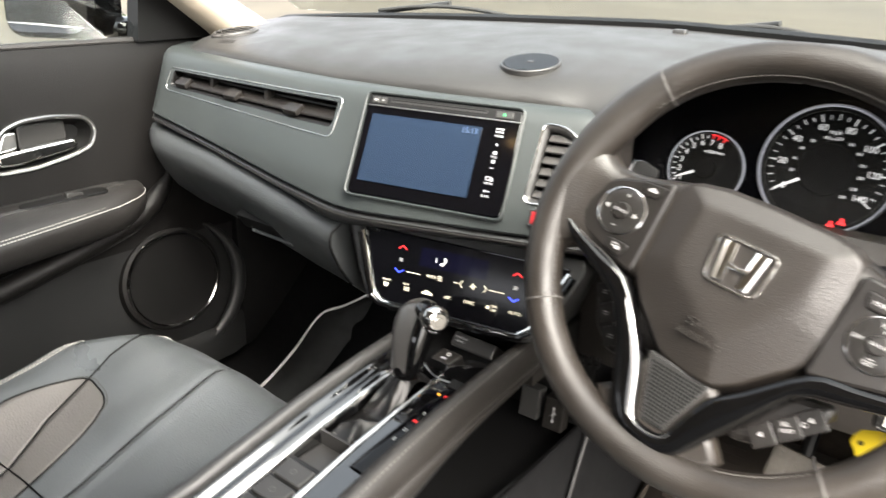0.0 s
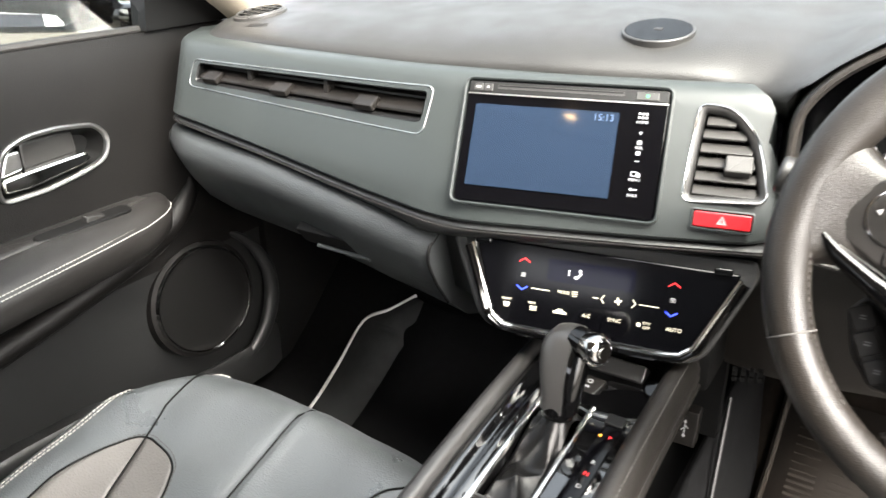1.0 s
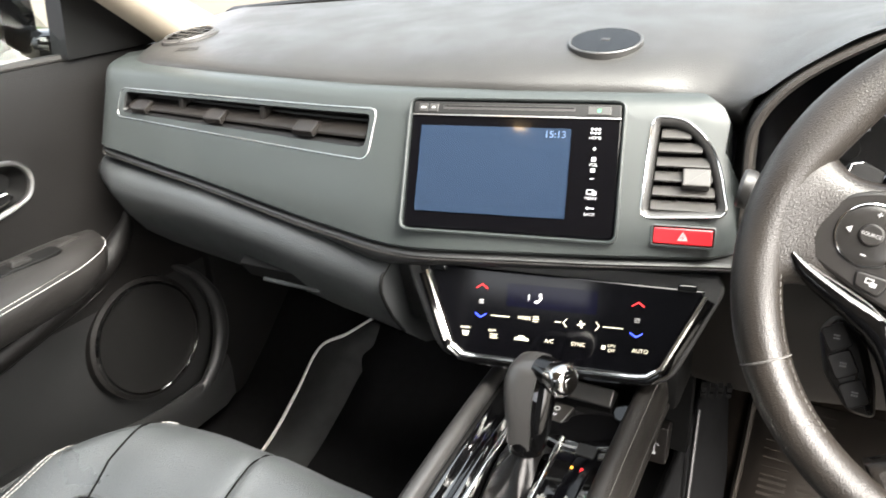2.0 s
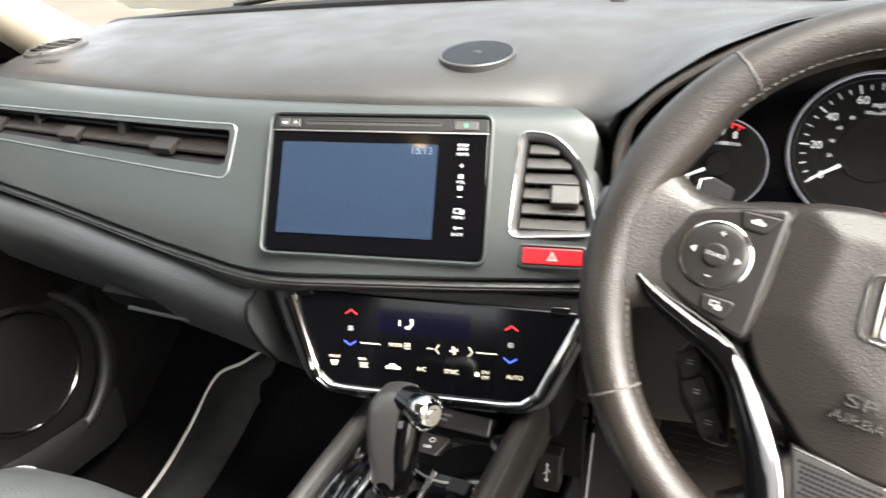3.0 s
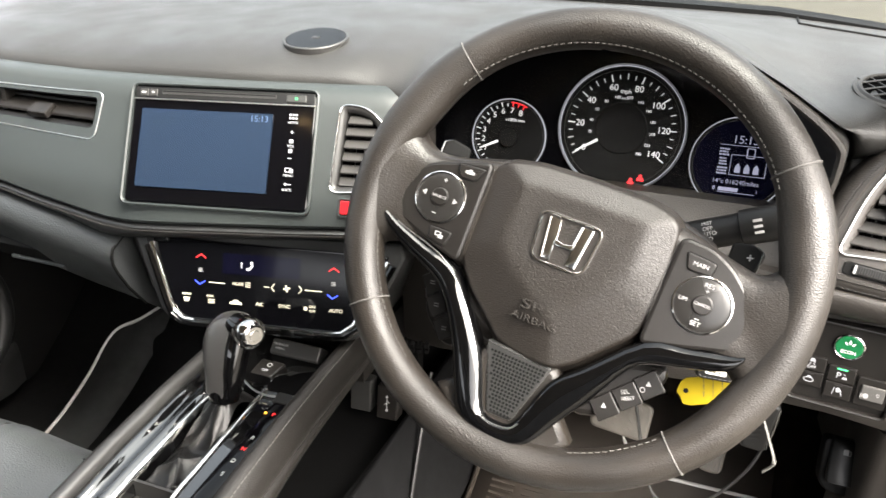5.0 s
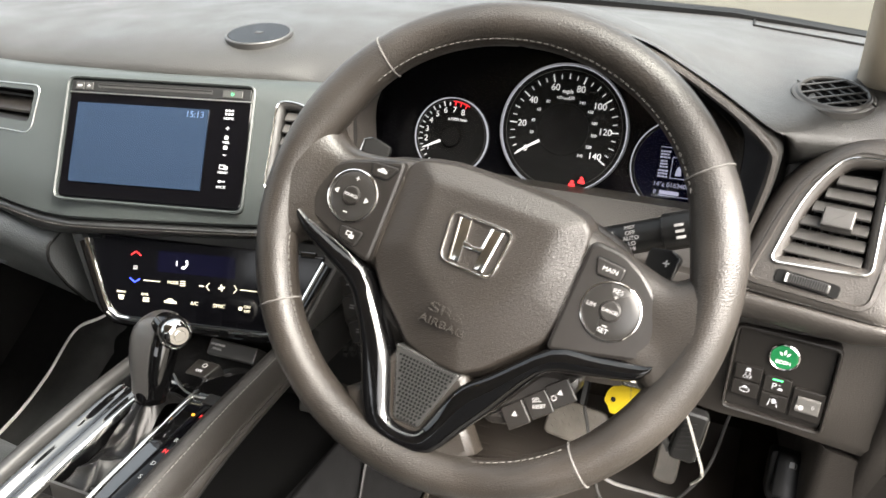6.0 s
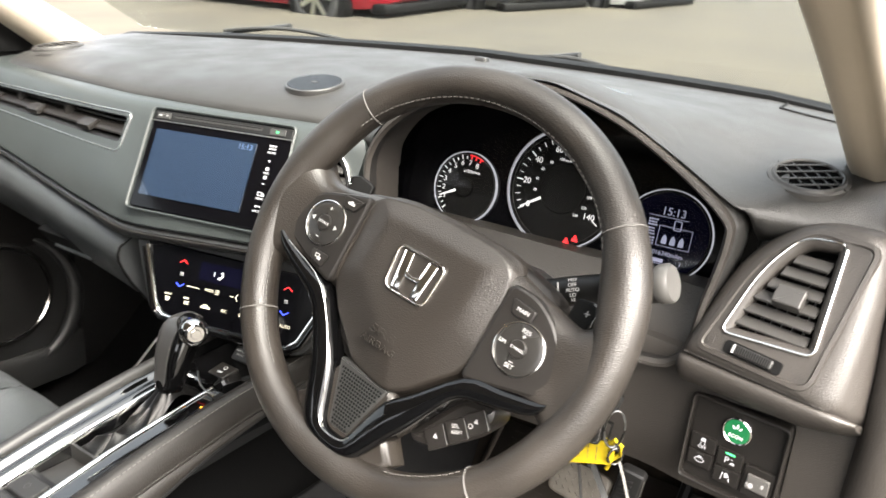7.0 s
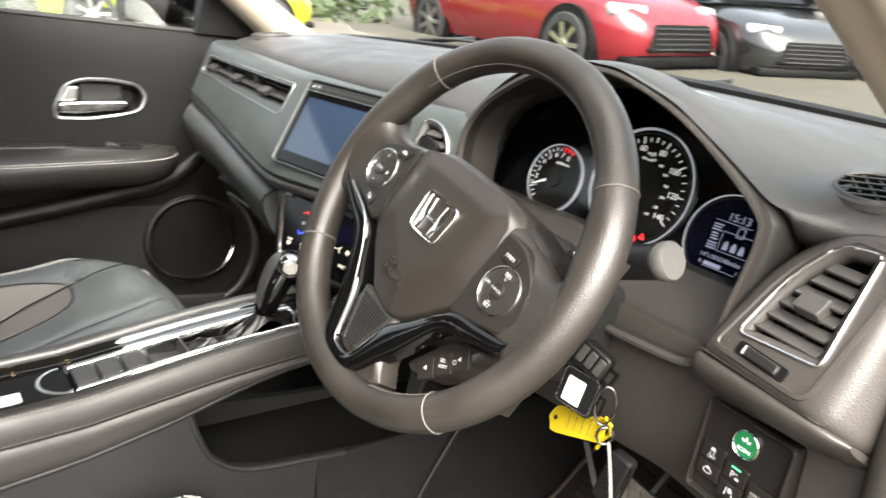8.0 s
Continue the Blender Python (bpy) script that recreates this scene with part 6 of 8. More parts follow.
def switch_panel():
    s = thing("switch_panel", (0.598, 0.82, 0.885), "black switch panel with a green button in the knee panel", "switch panel")
    part("plate", plate(M_SW @ pose(0, 0.001, 0), rect(0.083, 0.084, 0.004), -0.03, -0.006, 0.002), CTRL, s, "dark recessed plate")
    part("surround", band(M_SW @ pose(0, 0.001, 0), rect(0.089, 0.090, 0.008), [(0, -0.004), (0.001, -0.0006), (0.002, -0.0002), (0.0035, -0.0012), (0.005, -0.012)]), CTRL, s)
    m = M_SW @ pose(0.0, 0.0225, -0.006)
    part("eco_ring", band(m, circle(0.0130, 40), [(0, -0.002), (0, 0.0026), (0.0009, 0.0034), (0.0016, 0.0026), (0.0016, -0.002)]), KNOB, s, "silver button ring")
    g = part("eco_button", plate(m, circle(0.0116, 40), -0.002, 0.0030, 0.001), GREEN, s, "round green button")
    lettering("button_word", "ECON", 0.0046, m @ pose(0, -0.0048, 0.0032), LIT, g)
    bm = plate(m @ pose(0, 0.0048, 0.0031), rounded([(-0.0012, 0.0), (0.0, -0.0022), (0.0012, 0.0), (0.0, 0.0034)], 0.0006, 2), 0, 0.0002)
    for k in (-1, 1):
        plate(m @ pose(k * 0.0028, 0.0034, 0.0031, 0, 0, -k * 42), rounded([(-0.0010, 0.0), (0.0, -0.0018), (0.0010, 0.0), (0.0, 0.0028)], 0.0005, 2), 0, 0.0002, bm=bm)
    part("icon", bm, LIT, g)
    for x, y, w, h, kind in ((-0.0262, -0.002, 0.0235, 0.0155, "skid"), (-0.0262, -0.0185, 0.0235, 0.0155, "alarm"), (-0.0005, -0.0065, 0.0235, 0.0165, "park"), (-0.0005, -0.0240, 0.0235, 0.0165, "lane"), (0.0270, -0.0180, 0.0270, 0.0300, "level")):
        q = M_SW @ pose(x, y, -0.006)
        b = part("switch_key", plate(q, rect(w, h, 0.0015), -0.002, 0.0034, 0.001), CTRL, s, "black push switch")
        top = q @ pose(0, 0, 0.0035)
        if kind == "skid":
            bm = plate(top @ pose(0, 0.0038, 0), rounded([(-0.0026, -0.0016), (0.0026, -0.0016), (0.0016, 0.0018), (-0.0016, 0.0018)], 0.0006, 2), 0, 0.0002)
            for k in (-1, 1):
                tube([top @ Vector((k * 0.0020, 0.0016, 0.0001)), top @ Vector((k * 0.0012, 0.0003, 0.0001)), top @ Vector((k * 0.0024, -0.0010, 0.0001))], 0.0004, 5, bm=bm)
            part("icon", bm, ICON, b)
            lettering("button_word", "OFF", 0.0044, top @ pose(0, -0.0038, 0), ICON, b)
        elif kind == "alarm":
            bm = band(top @ pose(0, -0.0008, 0), circle(0.0046, 20, ry=0.0026), [(0, 0), (0, 0.0002), (0.0007, 0.0002), (0.0007, 0)])
            plate(top @ pose(0, 0.0022, 0), [(-0.0024, -0.0006), (0.0024, -0.0006), (0.0010, 0.0012), (-0.0010, 0.0012)], 0, 0.0002, bm=bm)
            part("icon", bm, ICON, b)
            part("lamp_bar", plate(top @ pose(0, 0.0056, 0), rect(0.0070, 0.0009), 0, 0.0002), SLAT, b)
        elif kind == "park":
            lettering("button_word", "P", 0.0088, top @ pose(-0.0022, -0.0012, 0), ICON, b)
            bm = plate(top @ pose(0.0028, -0.0030, 0), rounded([(-0.0020, -0.0010), (0.0026, -0.0010), (0.0020, 0.0012), (-0.0008, 0.0014)], 0.0004, 2), 0, 0.0002)
            tube([top @ Vector((0.0014, 0.0016, 0.0001)), top @ Vector((0.0030, 0.0006, 0.0001))], 0.0003, 5, bm=bm)
            part("icon", bm, ICON, b)
            part("status_light", plate(top @ pose(0, 0.0058, -0.0004), rect(0.0085, 0.0014), 0, 0.0006), GREENL, b)
        elif kind == "lane":
            bm = tube([top @ Vector((-0.0040, -0.0040, 0.0001)), top @ Vector((-0.0030, 0.0030, 0.0001))], 0.0005, 5)
            tube([top @ Vector((0.0040, -0.0040, 0.0001)), top @ Vector((0.0030, -0.0010, 0.0001))], 0.0005, 5, bm=bm)
            plate(top @ pose(0.0006, 0.0012, 0, 0, 0, 24), rounded([(-0.0022, -0.0020), (0.0022, -0.0020), (0.0014, 0.0024), (-0.0014, 0.0024)], 0.0006, 2), 0, 0.0002, bm=bm)
            part("icon", bm, ICON, b)
            part("lamp_bar", plate(top @ pose(0, 0.0060, 0), rect(0.0070, 0.0009), 0, 0.0002), SLAT, b)
        else:
            k = part("thumbwheel", plate(top @ pose(0.0006, 0.0004, 0), rect(0.0195, 0.0150, 0.0012), -0.001, 0.0022, 0.001), STALKEND, b, "paler grey lamp level wheel")
            bm = plate(top @ pose(-0.0046, -0.0022, 0.0023), circle(0.0022, 14, ry=0.0026), 0, 0.0002)
            for j in range(3):
                box(top @ pose(-0.0082, -0.0008 - 0.0014 * j, 0.0024), 0.0020, 0.0005, 0.0002, bm=bm)
            part("icon", bm, WHITE, k)
            lettering("button_word", "0", 0.0052, top @ pose(0.0048, 0.0006, 0.0023), WHITE, k)


switch_panel()

# ---------------------------------------------------------------- centre console
def con_z(y):
    """Height of the console's gloss panel."""
    return at([0.20, 0.40, 0.55, 0.66, 0.74, 0.80], [0.735, 0.750, 0.776, 0.790, 0.796, 0.800], y)


console = thing("centre_console", (MID, 0.55, 0.60), "floating centre console with padded rails and gloss black top", "console")


def make_console():
    ys = np.linspace(-0.10, 0.80, 31)
    ys = np.array(sorted(list(ys) + [0.402, 0.404, 0.700, 0.702]))
    well = lambda y: 0.024 if 0.403 < y < 0.701 else 0.0
    bm = B()
    rows = [[(-0.084, y, con_z(y) - 0.034), (-0.084, y, con_z(y) - 0.002), *[(-0.0835 + 0.040 * t, y, con_z(y) + 0.0022 + 0.0030 * (1 - math.cos(4 * math.pi * t)) * (1.25 - 0.5 * t)) for t in [k / 24 for k in range(25)]], (-0.043, y, con_z(y) + 0.002), (-0.042, y, con_z(y) + 0.001 - well(y)), (0.0070, y, con_z(y) + 0.001 - well(y)), (0.0080, y, con_z(y) + 0.002), (0.066, y, con_z(y)), (0.066, y, con_z(y) - 0.034)] for y in ys]
    part("gloss_panel", loops(B(), rows, True, True, True), PIANO, console, "piano-black console top", sharp=60)
    # padded rails
    def rail_low(y):
        return -at([-0.1, 0.3, 0.5, 0.62, 0.8], [0.056, 0.048, 0.034, 0.014, 0.006], y)

    def rail(x0, x1, h, mat, lab):
        rows = []
        for y in ys:
            z = con_z(y)
            hh = h * at([-0.1, 0.3, 0.6, 0.80], [0.8, 1.0, 1.0, 0.9], y)
            s = 1 if x1 > x0 else -1
            w = abs(x1 - x0)
            low = rail_low(y)
            sec = [(0.0, -0.03), (0.0, hh * 0.25), (0.10, hh * 0.70), (0.28, hh * 0.95), (0.50, hh), (0.72, hh * 0.92), (0.90, hh * 0.70), (1.02, hh * 0.40), (1.06, hh * 0.12), (1.04, hh * 0.02), (0.98, -hh * 0.02), (1.05, -hh * 0.06), (1.11, low * 0.30 - 0.002), (1.12, low * 0.55 - 0.002), (1.08, low * 0.85), (0.98, low), (0.4, low - 0.004)]
            rows.append([(x0 + s * w * a, y, z + b) for a, b in sec])
        return part("rail", loops(B(), rows, True, True, True), mat, console, lab, sharp=60)

    rail(0.061, 0.092, 0.036, RAIL, "padded vinyl rail on the driver's side")
    rail(-0.0845, -0.104, 0.0125, SATINRAIL, "slim satin rail on the passenger's side")
    part("rail_stitching", stitches([(0.0845, y, con_z(y) + 0.0322) for y in np.linspace(0.05, 0.79, 60)], 0.006, 0.0040, 0.0006), GTHREAD, console, "row of stitches along the rail")
    lower = [(0.0895, y, con_z(y) + rail_low(y)) for y in np.linspace(-0.10, 0.80, 24)]
    part("lower_roll", tube(lower, 0.0042, 10), SIDE, console, "second padded roll under the rail", sharp=80)
    part("rail_stitching", stitches([(0.0938, y, con_z(y) + 0.0044) for y in np.linspace(-0.05, 0.78, 66)], 0.006, 0.0042, 0.0005), DTHREAD, console)
    # side panels and the open tray under the bridge
    side = [(-0.10, 0.40), (1.0, 0.40), (1.0, 0.598), (0.90, 0.607), (0.745, 0.617), (0.62, 0.630), (0.575, 0.643), (0.545, 0.668), (0.528, 0.702), (0.515, con_z(0.515) - 0.030), (0.30, con_z(0.30) - 0.035), (-0.10, con_z(-0.1) - 0.035)]
    for x0, x1 in ((0.076, 0.090), (-0.103, -0.090)):
        loops(bm, [[(x, y, z) for y, z in side] for x in (x0, x1)], True, True, True)
        part("side_panel", bm, SIDE, console, "dark side panel with an open tray", sharp=40)
        bm = B()
    bm.free()
    edge = [(0.089, y, z) for y, z in side[4:10]]
    part("tray_edge", tube(curve(edge, 4), 0.004, 8), SIDE, console)
    part("tray_floor", box(pose(-0.006, 0.72, 0.585), 0.166, 0.52, 0.02), MATTE, console, "black tray floor")
    part("tray_back", box(pose(-0.004, 0.955, 0.72), 0.20, 0.02, 0.20), MATTE, console)
    part("tray_front", box(pose(-0.006, 0.515, 0.66), 0.164, 0.02, 0.14), MATTE, console)
    part("under_dash_filler", box(pose(-0.02, 0.90, 0.80), 0.24, 0.16, 0.06, 0.01), MATTE, console)
    rows = [[(0.066, y, z), (0.084, y, z - 0.002), (0.089, y, z - 0.02), (0.089, y, z - 0.055), (0.066, y, z - 0.055)] for y, z in ((0.79, 0.822), (0.83, 0.824), (0.90, 0.82))]
    part("rail_end", loops(B(), rows, True, True, True), RAIL, console, sharp=60)
    # chrome strips
    def strip(x0, x1, y0, y1, w, mat, lab, dz=0.004):
        rows = []
        for k in range(13):
            t = k / 12
            x, y = x0 + (x1 - x0) * t, y0 + (y1 - y0) * t
            z = con_z(y) + dz
            rows.append([(x - w / 2, y, z - 0.006), (x - w / 2, y, z - 0.001), (x - w / 4, y, z + 0.001), (x + w / 4, y, z + 0.001), (x + w / 2, y, z - 0.001), (x + w / 2, y, z - 0.006)])
        return part("strip", loops(B(), rows, True, True, True), mat, console, lab, sharp=60)

    strip(-0.0455, -0.0465, 0.705, 0.40, 0.008, CHROME, "bright chrome strip")
    strip(0.0110, 0.0110, 0.700, 0.40, 0.007, CHROME, "bright chrome strip")
    strip(0.042, 0.036, 0.700, 0.52, 0.020, GLASSY, "gloss black selector strip", 0.003)
    for y, w, mat in ((0.627, "R", WHITE), (0.611, "N", REDL), (0.594, "D", WHITE), (0.576, "S", WHITE)):
        m = frame_at((0.042 + (y - 0.627) * 0.03, y, con_z(y) + 0.0044), (0, -0.12, 1), (0, 1, 0), 0)
        lettering("selector_letter", w, 0.0070, m, mat, console)
    m = frame_at((0.040, 0.664, con_z(0.664) + 0.0044), (0, -0.12, 1), (0, 1, 0))
    lettering("selector_letter", "P", 0.0064, m @ pose(0.004, 0, 0), REDL, console)
    part("selector_lamp", plate(m @ pose(-0.006, 0.0, 0), rect(0.0026, 0.0024), -0.001, 0.0004), ORANGE, console, "lit orange lamp")
    m = frame_at((0.040, 0.690, con_z(0.69) + 0.004), (0, -0.12, 1), (0, 1, 0))
    part("lock_button", plate(m, rect(0.020, 0.016, 0.003), -0.003, 0.002, 0.001), DARK, console)
    # stop button and airbag lamp block
    m = frame_at((-0.010, 0.735, con_z(0.735) + 0.003), (0.0, -0.22, 1.0), (0, 1, 0))
    b = part("stop_button", plate(m, rounded([(-0.016, -0.013), (0.012, -0.013), (0.018, 0.012), (-0.014, 0.012)], 0.003), -0.006, 0.0004, 0.0012), CTRL, console, "dark stop-start button")
    lettering("button_word", "OFF", 0.0050, m @ pose(-0.001, -0.0050, 0.0006), ICON, b)
    part("icon", band(m @ pose(0.001, 0.0042, 0.0006), circle(0.0032, 20), [(0, 0), (0, 0.0003), (0.0010, 0.0003), (0.0010, 0)]), WHITE, b)
    m = frame_at((0.010, 0.768, con_z(0.768) + 0.010), (0.03, -0.75, 0.66), (0, 0.6, 1), 0)
    b = part("airbag_lamp", plate(m, rect(0.066, 0.020, 0.003), -0.02, 0.003, 0.002), SLAT, console, "dark passenger airbag lamp block")
    lettering("small_print", "PASSENGER", 0.0038, m @ pose(-0.020, 0.0030, 0.0032), WHITE, b)
    lettering("small_print", "AIRBAG", 0.0038, m @ pose(-0.020, -0.0020, 0.0032), WHITE, b)
    m = frame_at((0.058, 0.755, con_z(0.755) + 0.006), (-0.3, -0.6, 0.75), (0, 0.6, 1))
    part("lighter_cap", plate(m, circle(0.0105, 28), -0.01, 0.004, 0.002), GLOSS, console)
    arc = [(-0.035 + 0.095 * t, 0.715 - 0.020 * math.sin(math.pi * t) - 0.01 * t, con_z(0.70) + 0.0035) for t in np.linspace(0, 1, 16)]
    part("tray_line", tube(arc, 0.0012, 6), SATIN, console, "thin silver line")
    # parking brake switches in the trough, an open bin before them, and the cup holder
    m = frame_at((-0.0175, 0.4520, con_z(0.452) + 0.0005), (0, -0.14, 1), (0, 1, 0))
    part("switch_block", plate(m, rect(0.0485, 0.098, 0.002), -0.02, 0.0, 0.001), DARK, console, "satin switch block")
    for v in (-0.030, -0.0005, 0.029):
        q = m @ pose(0.0, v, 0.0)
        k = part("brake_switch", plate(q, rect(0.042, 0.026, 0.003), -0.002, 0.0042, 0.002), SLAT, console, "dark parking brake switch")
        part("icon", band(q @ pose(0, 0, 0.0043), circle(0.0036, 20), [(0, 0), (0, 0.0002), (0.0008, 0.0002), (0.0008, 0)]), STALKEND, k)
    part("bin_wall", box(pose(-0.0175, 0.544, con_z(0.544) - 0.010), 0.049, 0.003, 0.022), SLAT, console, "satin divider of the small bin")
    part("bin_floor", box(pose(-0.0175, 0.522, con_z(0.522) - 0.016), 0.048, 0.042, 0.004), SLAT, console)
    m = frame_at((-0.010, 0.345, con_z(0.345) + 0.0025), (0, -0.09, 1), (0, 1, 0))
    part("cup_ring", band(m, rect(0.100, 0.130, 0.030), [(0, -0.002), (0, 0.003), (0.003, 0.0045), (0.006, 0.003), (0.006, -0.002)]), GLOSS, console, "gloss black cup holder rim")
    part("cup_well", plate(m, rect(0.088, 0.118, 0.026), -0.002, 0.0012), MATTE, console)
    part("cup_label", plate(m @ pose(0.010, -0.005, 0.0012), rect(0.022, 0.022, 0.002), 0, 0.001), PAPER, console, "small white square")
    nose = [(-0.0175 + 0.0330 * math.sin(radians(q)), 0.405 - 0.034 * math.cos(radians(q))) for q in range(-90, 91, 10)]
    mn = frame_at((-0.0175, 0.4040, con_z(0.404) + 0.0010), (0, -0.10, 1), (0, 1, 0))
    part("trough_cap", plate(mn, [(0.0300 * math.sin(radians(q)), -0.031 * math.cos(radians(q))) for q in range(-90, 91, 10)], -0.006, 0.0018, 0.0014), SLAT, console, "rounded satin cap of the trough", sharp=60)
    part("trough_end", tube([(x, y, con_z(y) + 0.0035) for x, y in nose], 0.0026, 12, flat=0.6), SATIN, console, "rounded bright end of the selector trough", sharp=80)
    # usb sockets at the back of the tray
    m = frame_at((0.062, 0.912, 0.648), (0.05, -0.99, 0.15))
    u = part("socket_panel", plate(m, rect(0.032, 0.052, 0.003), -0.02, 0.003, 0.002), CTRL, console, "dark socket cover with a white symbol")
    bm = plate(m, circle(0.0022, 12, 0, -0.011), 0.003, 0.0034)
    box(m @ pose(0, 0.0, 0.0032), 0.0012, 0.020, 0.0004, bm=bm)
    plate(m, [(-0.002, 0.009), (0.002, 0.009), (0, 0.013)], 0.003, 0.0034, bm=bm)
    box(m @ pose(0.002, 0.003, 0.0032, 0, 0, 45), 0.0010, 0.007, 0.0004, bm=bm)
    box(m @ pose(-0.002, -0.001, 0.0032, 0, 0, -45), 0.0010, 0.007, 0.0004, bm=bm)
    part("usb_symbol", bm, WHITE, u)
    part("socket_panel", plate(m @ pose(-0.042, 0.004, 0), rect(0.032, 0.050, 0.003), -0.02, 0.002, 0.002), SLAT, console)


make_console()


def gear_lever():
    g = thing("gear_lever", (-0.015, 0.655, 0.79), "leather and gloss black gear lever with a chrome button", "gear lever")
    spine = ((0.820, -0.007, 0.653, 0.0185, 0.0130), (0.834, -0.007, 0.657, 0.0195, 0.0145), (0.848, -0.009, 0.663, 0.0215, 0.0170), (0.862, -0.011, 0.671, 0.0240, 0.0190), (0.874, -0.012, 0.678, 0.0250, 0.0200), (0.883, -0.011, 0.682, 0.0240, 0.0190), (0.890, -0.009, 0.684, 0.0205, 0.0160), (0.8945, -0.007, 0.685, 0.0130, 0.0100), (0.896, -0.006, 0.685, 0.0050, 0.0040))
    sp = spine
    fine = []
    for p, q in zip(sp, sp[1:]):
        fine += [tuple(np.array(p) * (1 - t) + np.array(q) * t) for t in (0.0, 0.5)]
    fine.append(sp[-1])

    def ring(z, cx, cy, w, d, a0, a1, k, n=26):
        out = []
        for i in range(n):
            a = radians(a0 + (a1 - a0) * i / (n - 1 if a1 - a0 < 359 else n))
            c, s = math.cos(a), math.sin(a)
            r = (abs(c) ** 3.2 + abs(s) ** 3.2) ** (-1 / 3.2)
            out.append((cx + (w + k) * c * r, cy + (d + k) * s * r, z + k * 0.5))
        return out

    part("side_cap", loops(B(), [ring(*f, 0, 360, 0.0) for f in fine], True, True, True), GLOSS, g, "gloss black side cap", sharp=80)
    part("grip", loops(B(), [ring(*f, 72, 288, 0.0014) for f in fine], True, True, True), SATINRAIL, g, "satin black leather grip", sharp=80)
    m = frame_at((0.014, 0.673, 0.888), (0.90, -0.42, 0.10))
    part("button_neck", plate(m, circle(0.0150, 40), -0.02, 0.0030, 0.002), GLOSS, g)
    k = part("button", loops(B(), [[m @ Vector((*q, d)) for q in circle(a, 40)] for d, a in ((-0.004, 0.0150), (0.0035, 0.0165), (0.0075, 0.0172), (0.0105, 0.0168), (0.0140, 0.0145), (0.0165, 0.0115), (0.0172, 0.0095))], True, True, True), KNOB, g, "round chrome release button", sharp=60)
    part("button_face", plate(m, circle(0.0060, 30), 0.0165, 0.0182, 0.0005), KNOB, k)
    part("collar", tube([(-0.009, 0.652, 0.810), (-0.009, 0.654, 0.819), (-0.009, 0.655, 0.824)], [0.0165, 0.0170, 0.0150], 24), GLOSS, g)
    # gaiter: a draped sheet in the trough, gathered up to the collar, with creases that run back from it
    def drape(x, y):
        dx, dy = x + 0.009, y - 0.653
        r = math.hypot(dx * 1.15, dy)
        a = math.atan2(dy, dx)
        rise = 0.036 * max(0.0, 1 - max(0.0, r - 0.014) / 0.040) ** 1.5
        back = min(1, max(0, -dy) / 0.10)
        fold = 0.0062 * abs(math.sin(1.9 * a * 2 + 28 * r)) * min(1, r / 0.03) - 0.003
        fold += back * (0.0070 * (1 - abs(math.sin(x * 88 + y * 46))) ** 1.6 + 0.0055 * (1 - abs(math.sin(y * 72 - x * 60 + 0.8))) ** 2)
        side = min(1, min(x + 0.0415, 0.0065 - x) / 0.006, (y - 0.5465) / 0.008, (0.699 - y) / 0.006)
        return con_z(y) - 0.012 + rise + fold * max(0, side) - 0.004 * (1 - max(0, side))

    rows = [[(x, y, min(drape(x, y), 0.818)) for x in np.linspace(-0.0415, 0.0065, 40)] for y in np.linspace(0.5465, 0.699, 90)]
    part("gaiter", loops(B(), rows, False), GAITER, g, "creased black leather gaiter", sharp=80)


gear_lever()


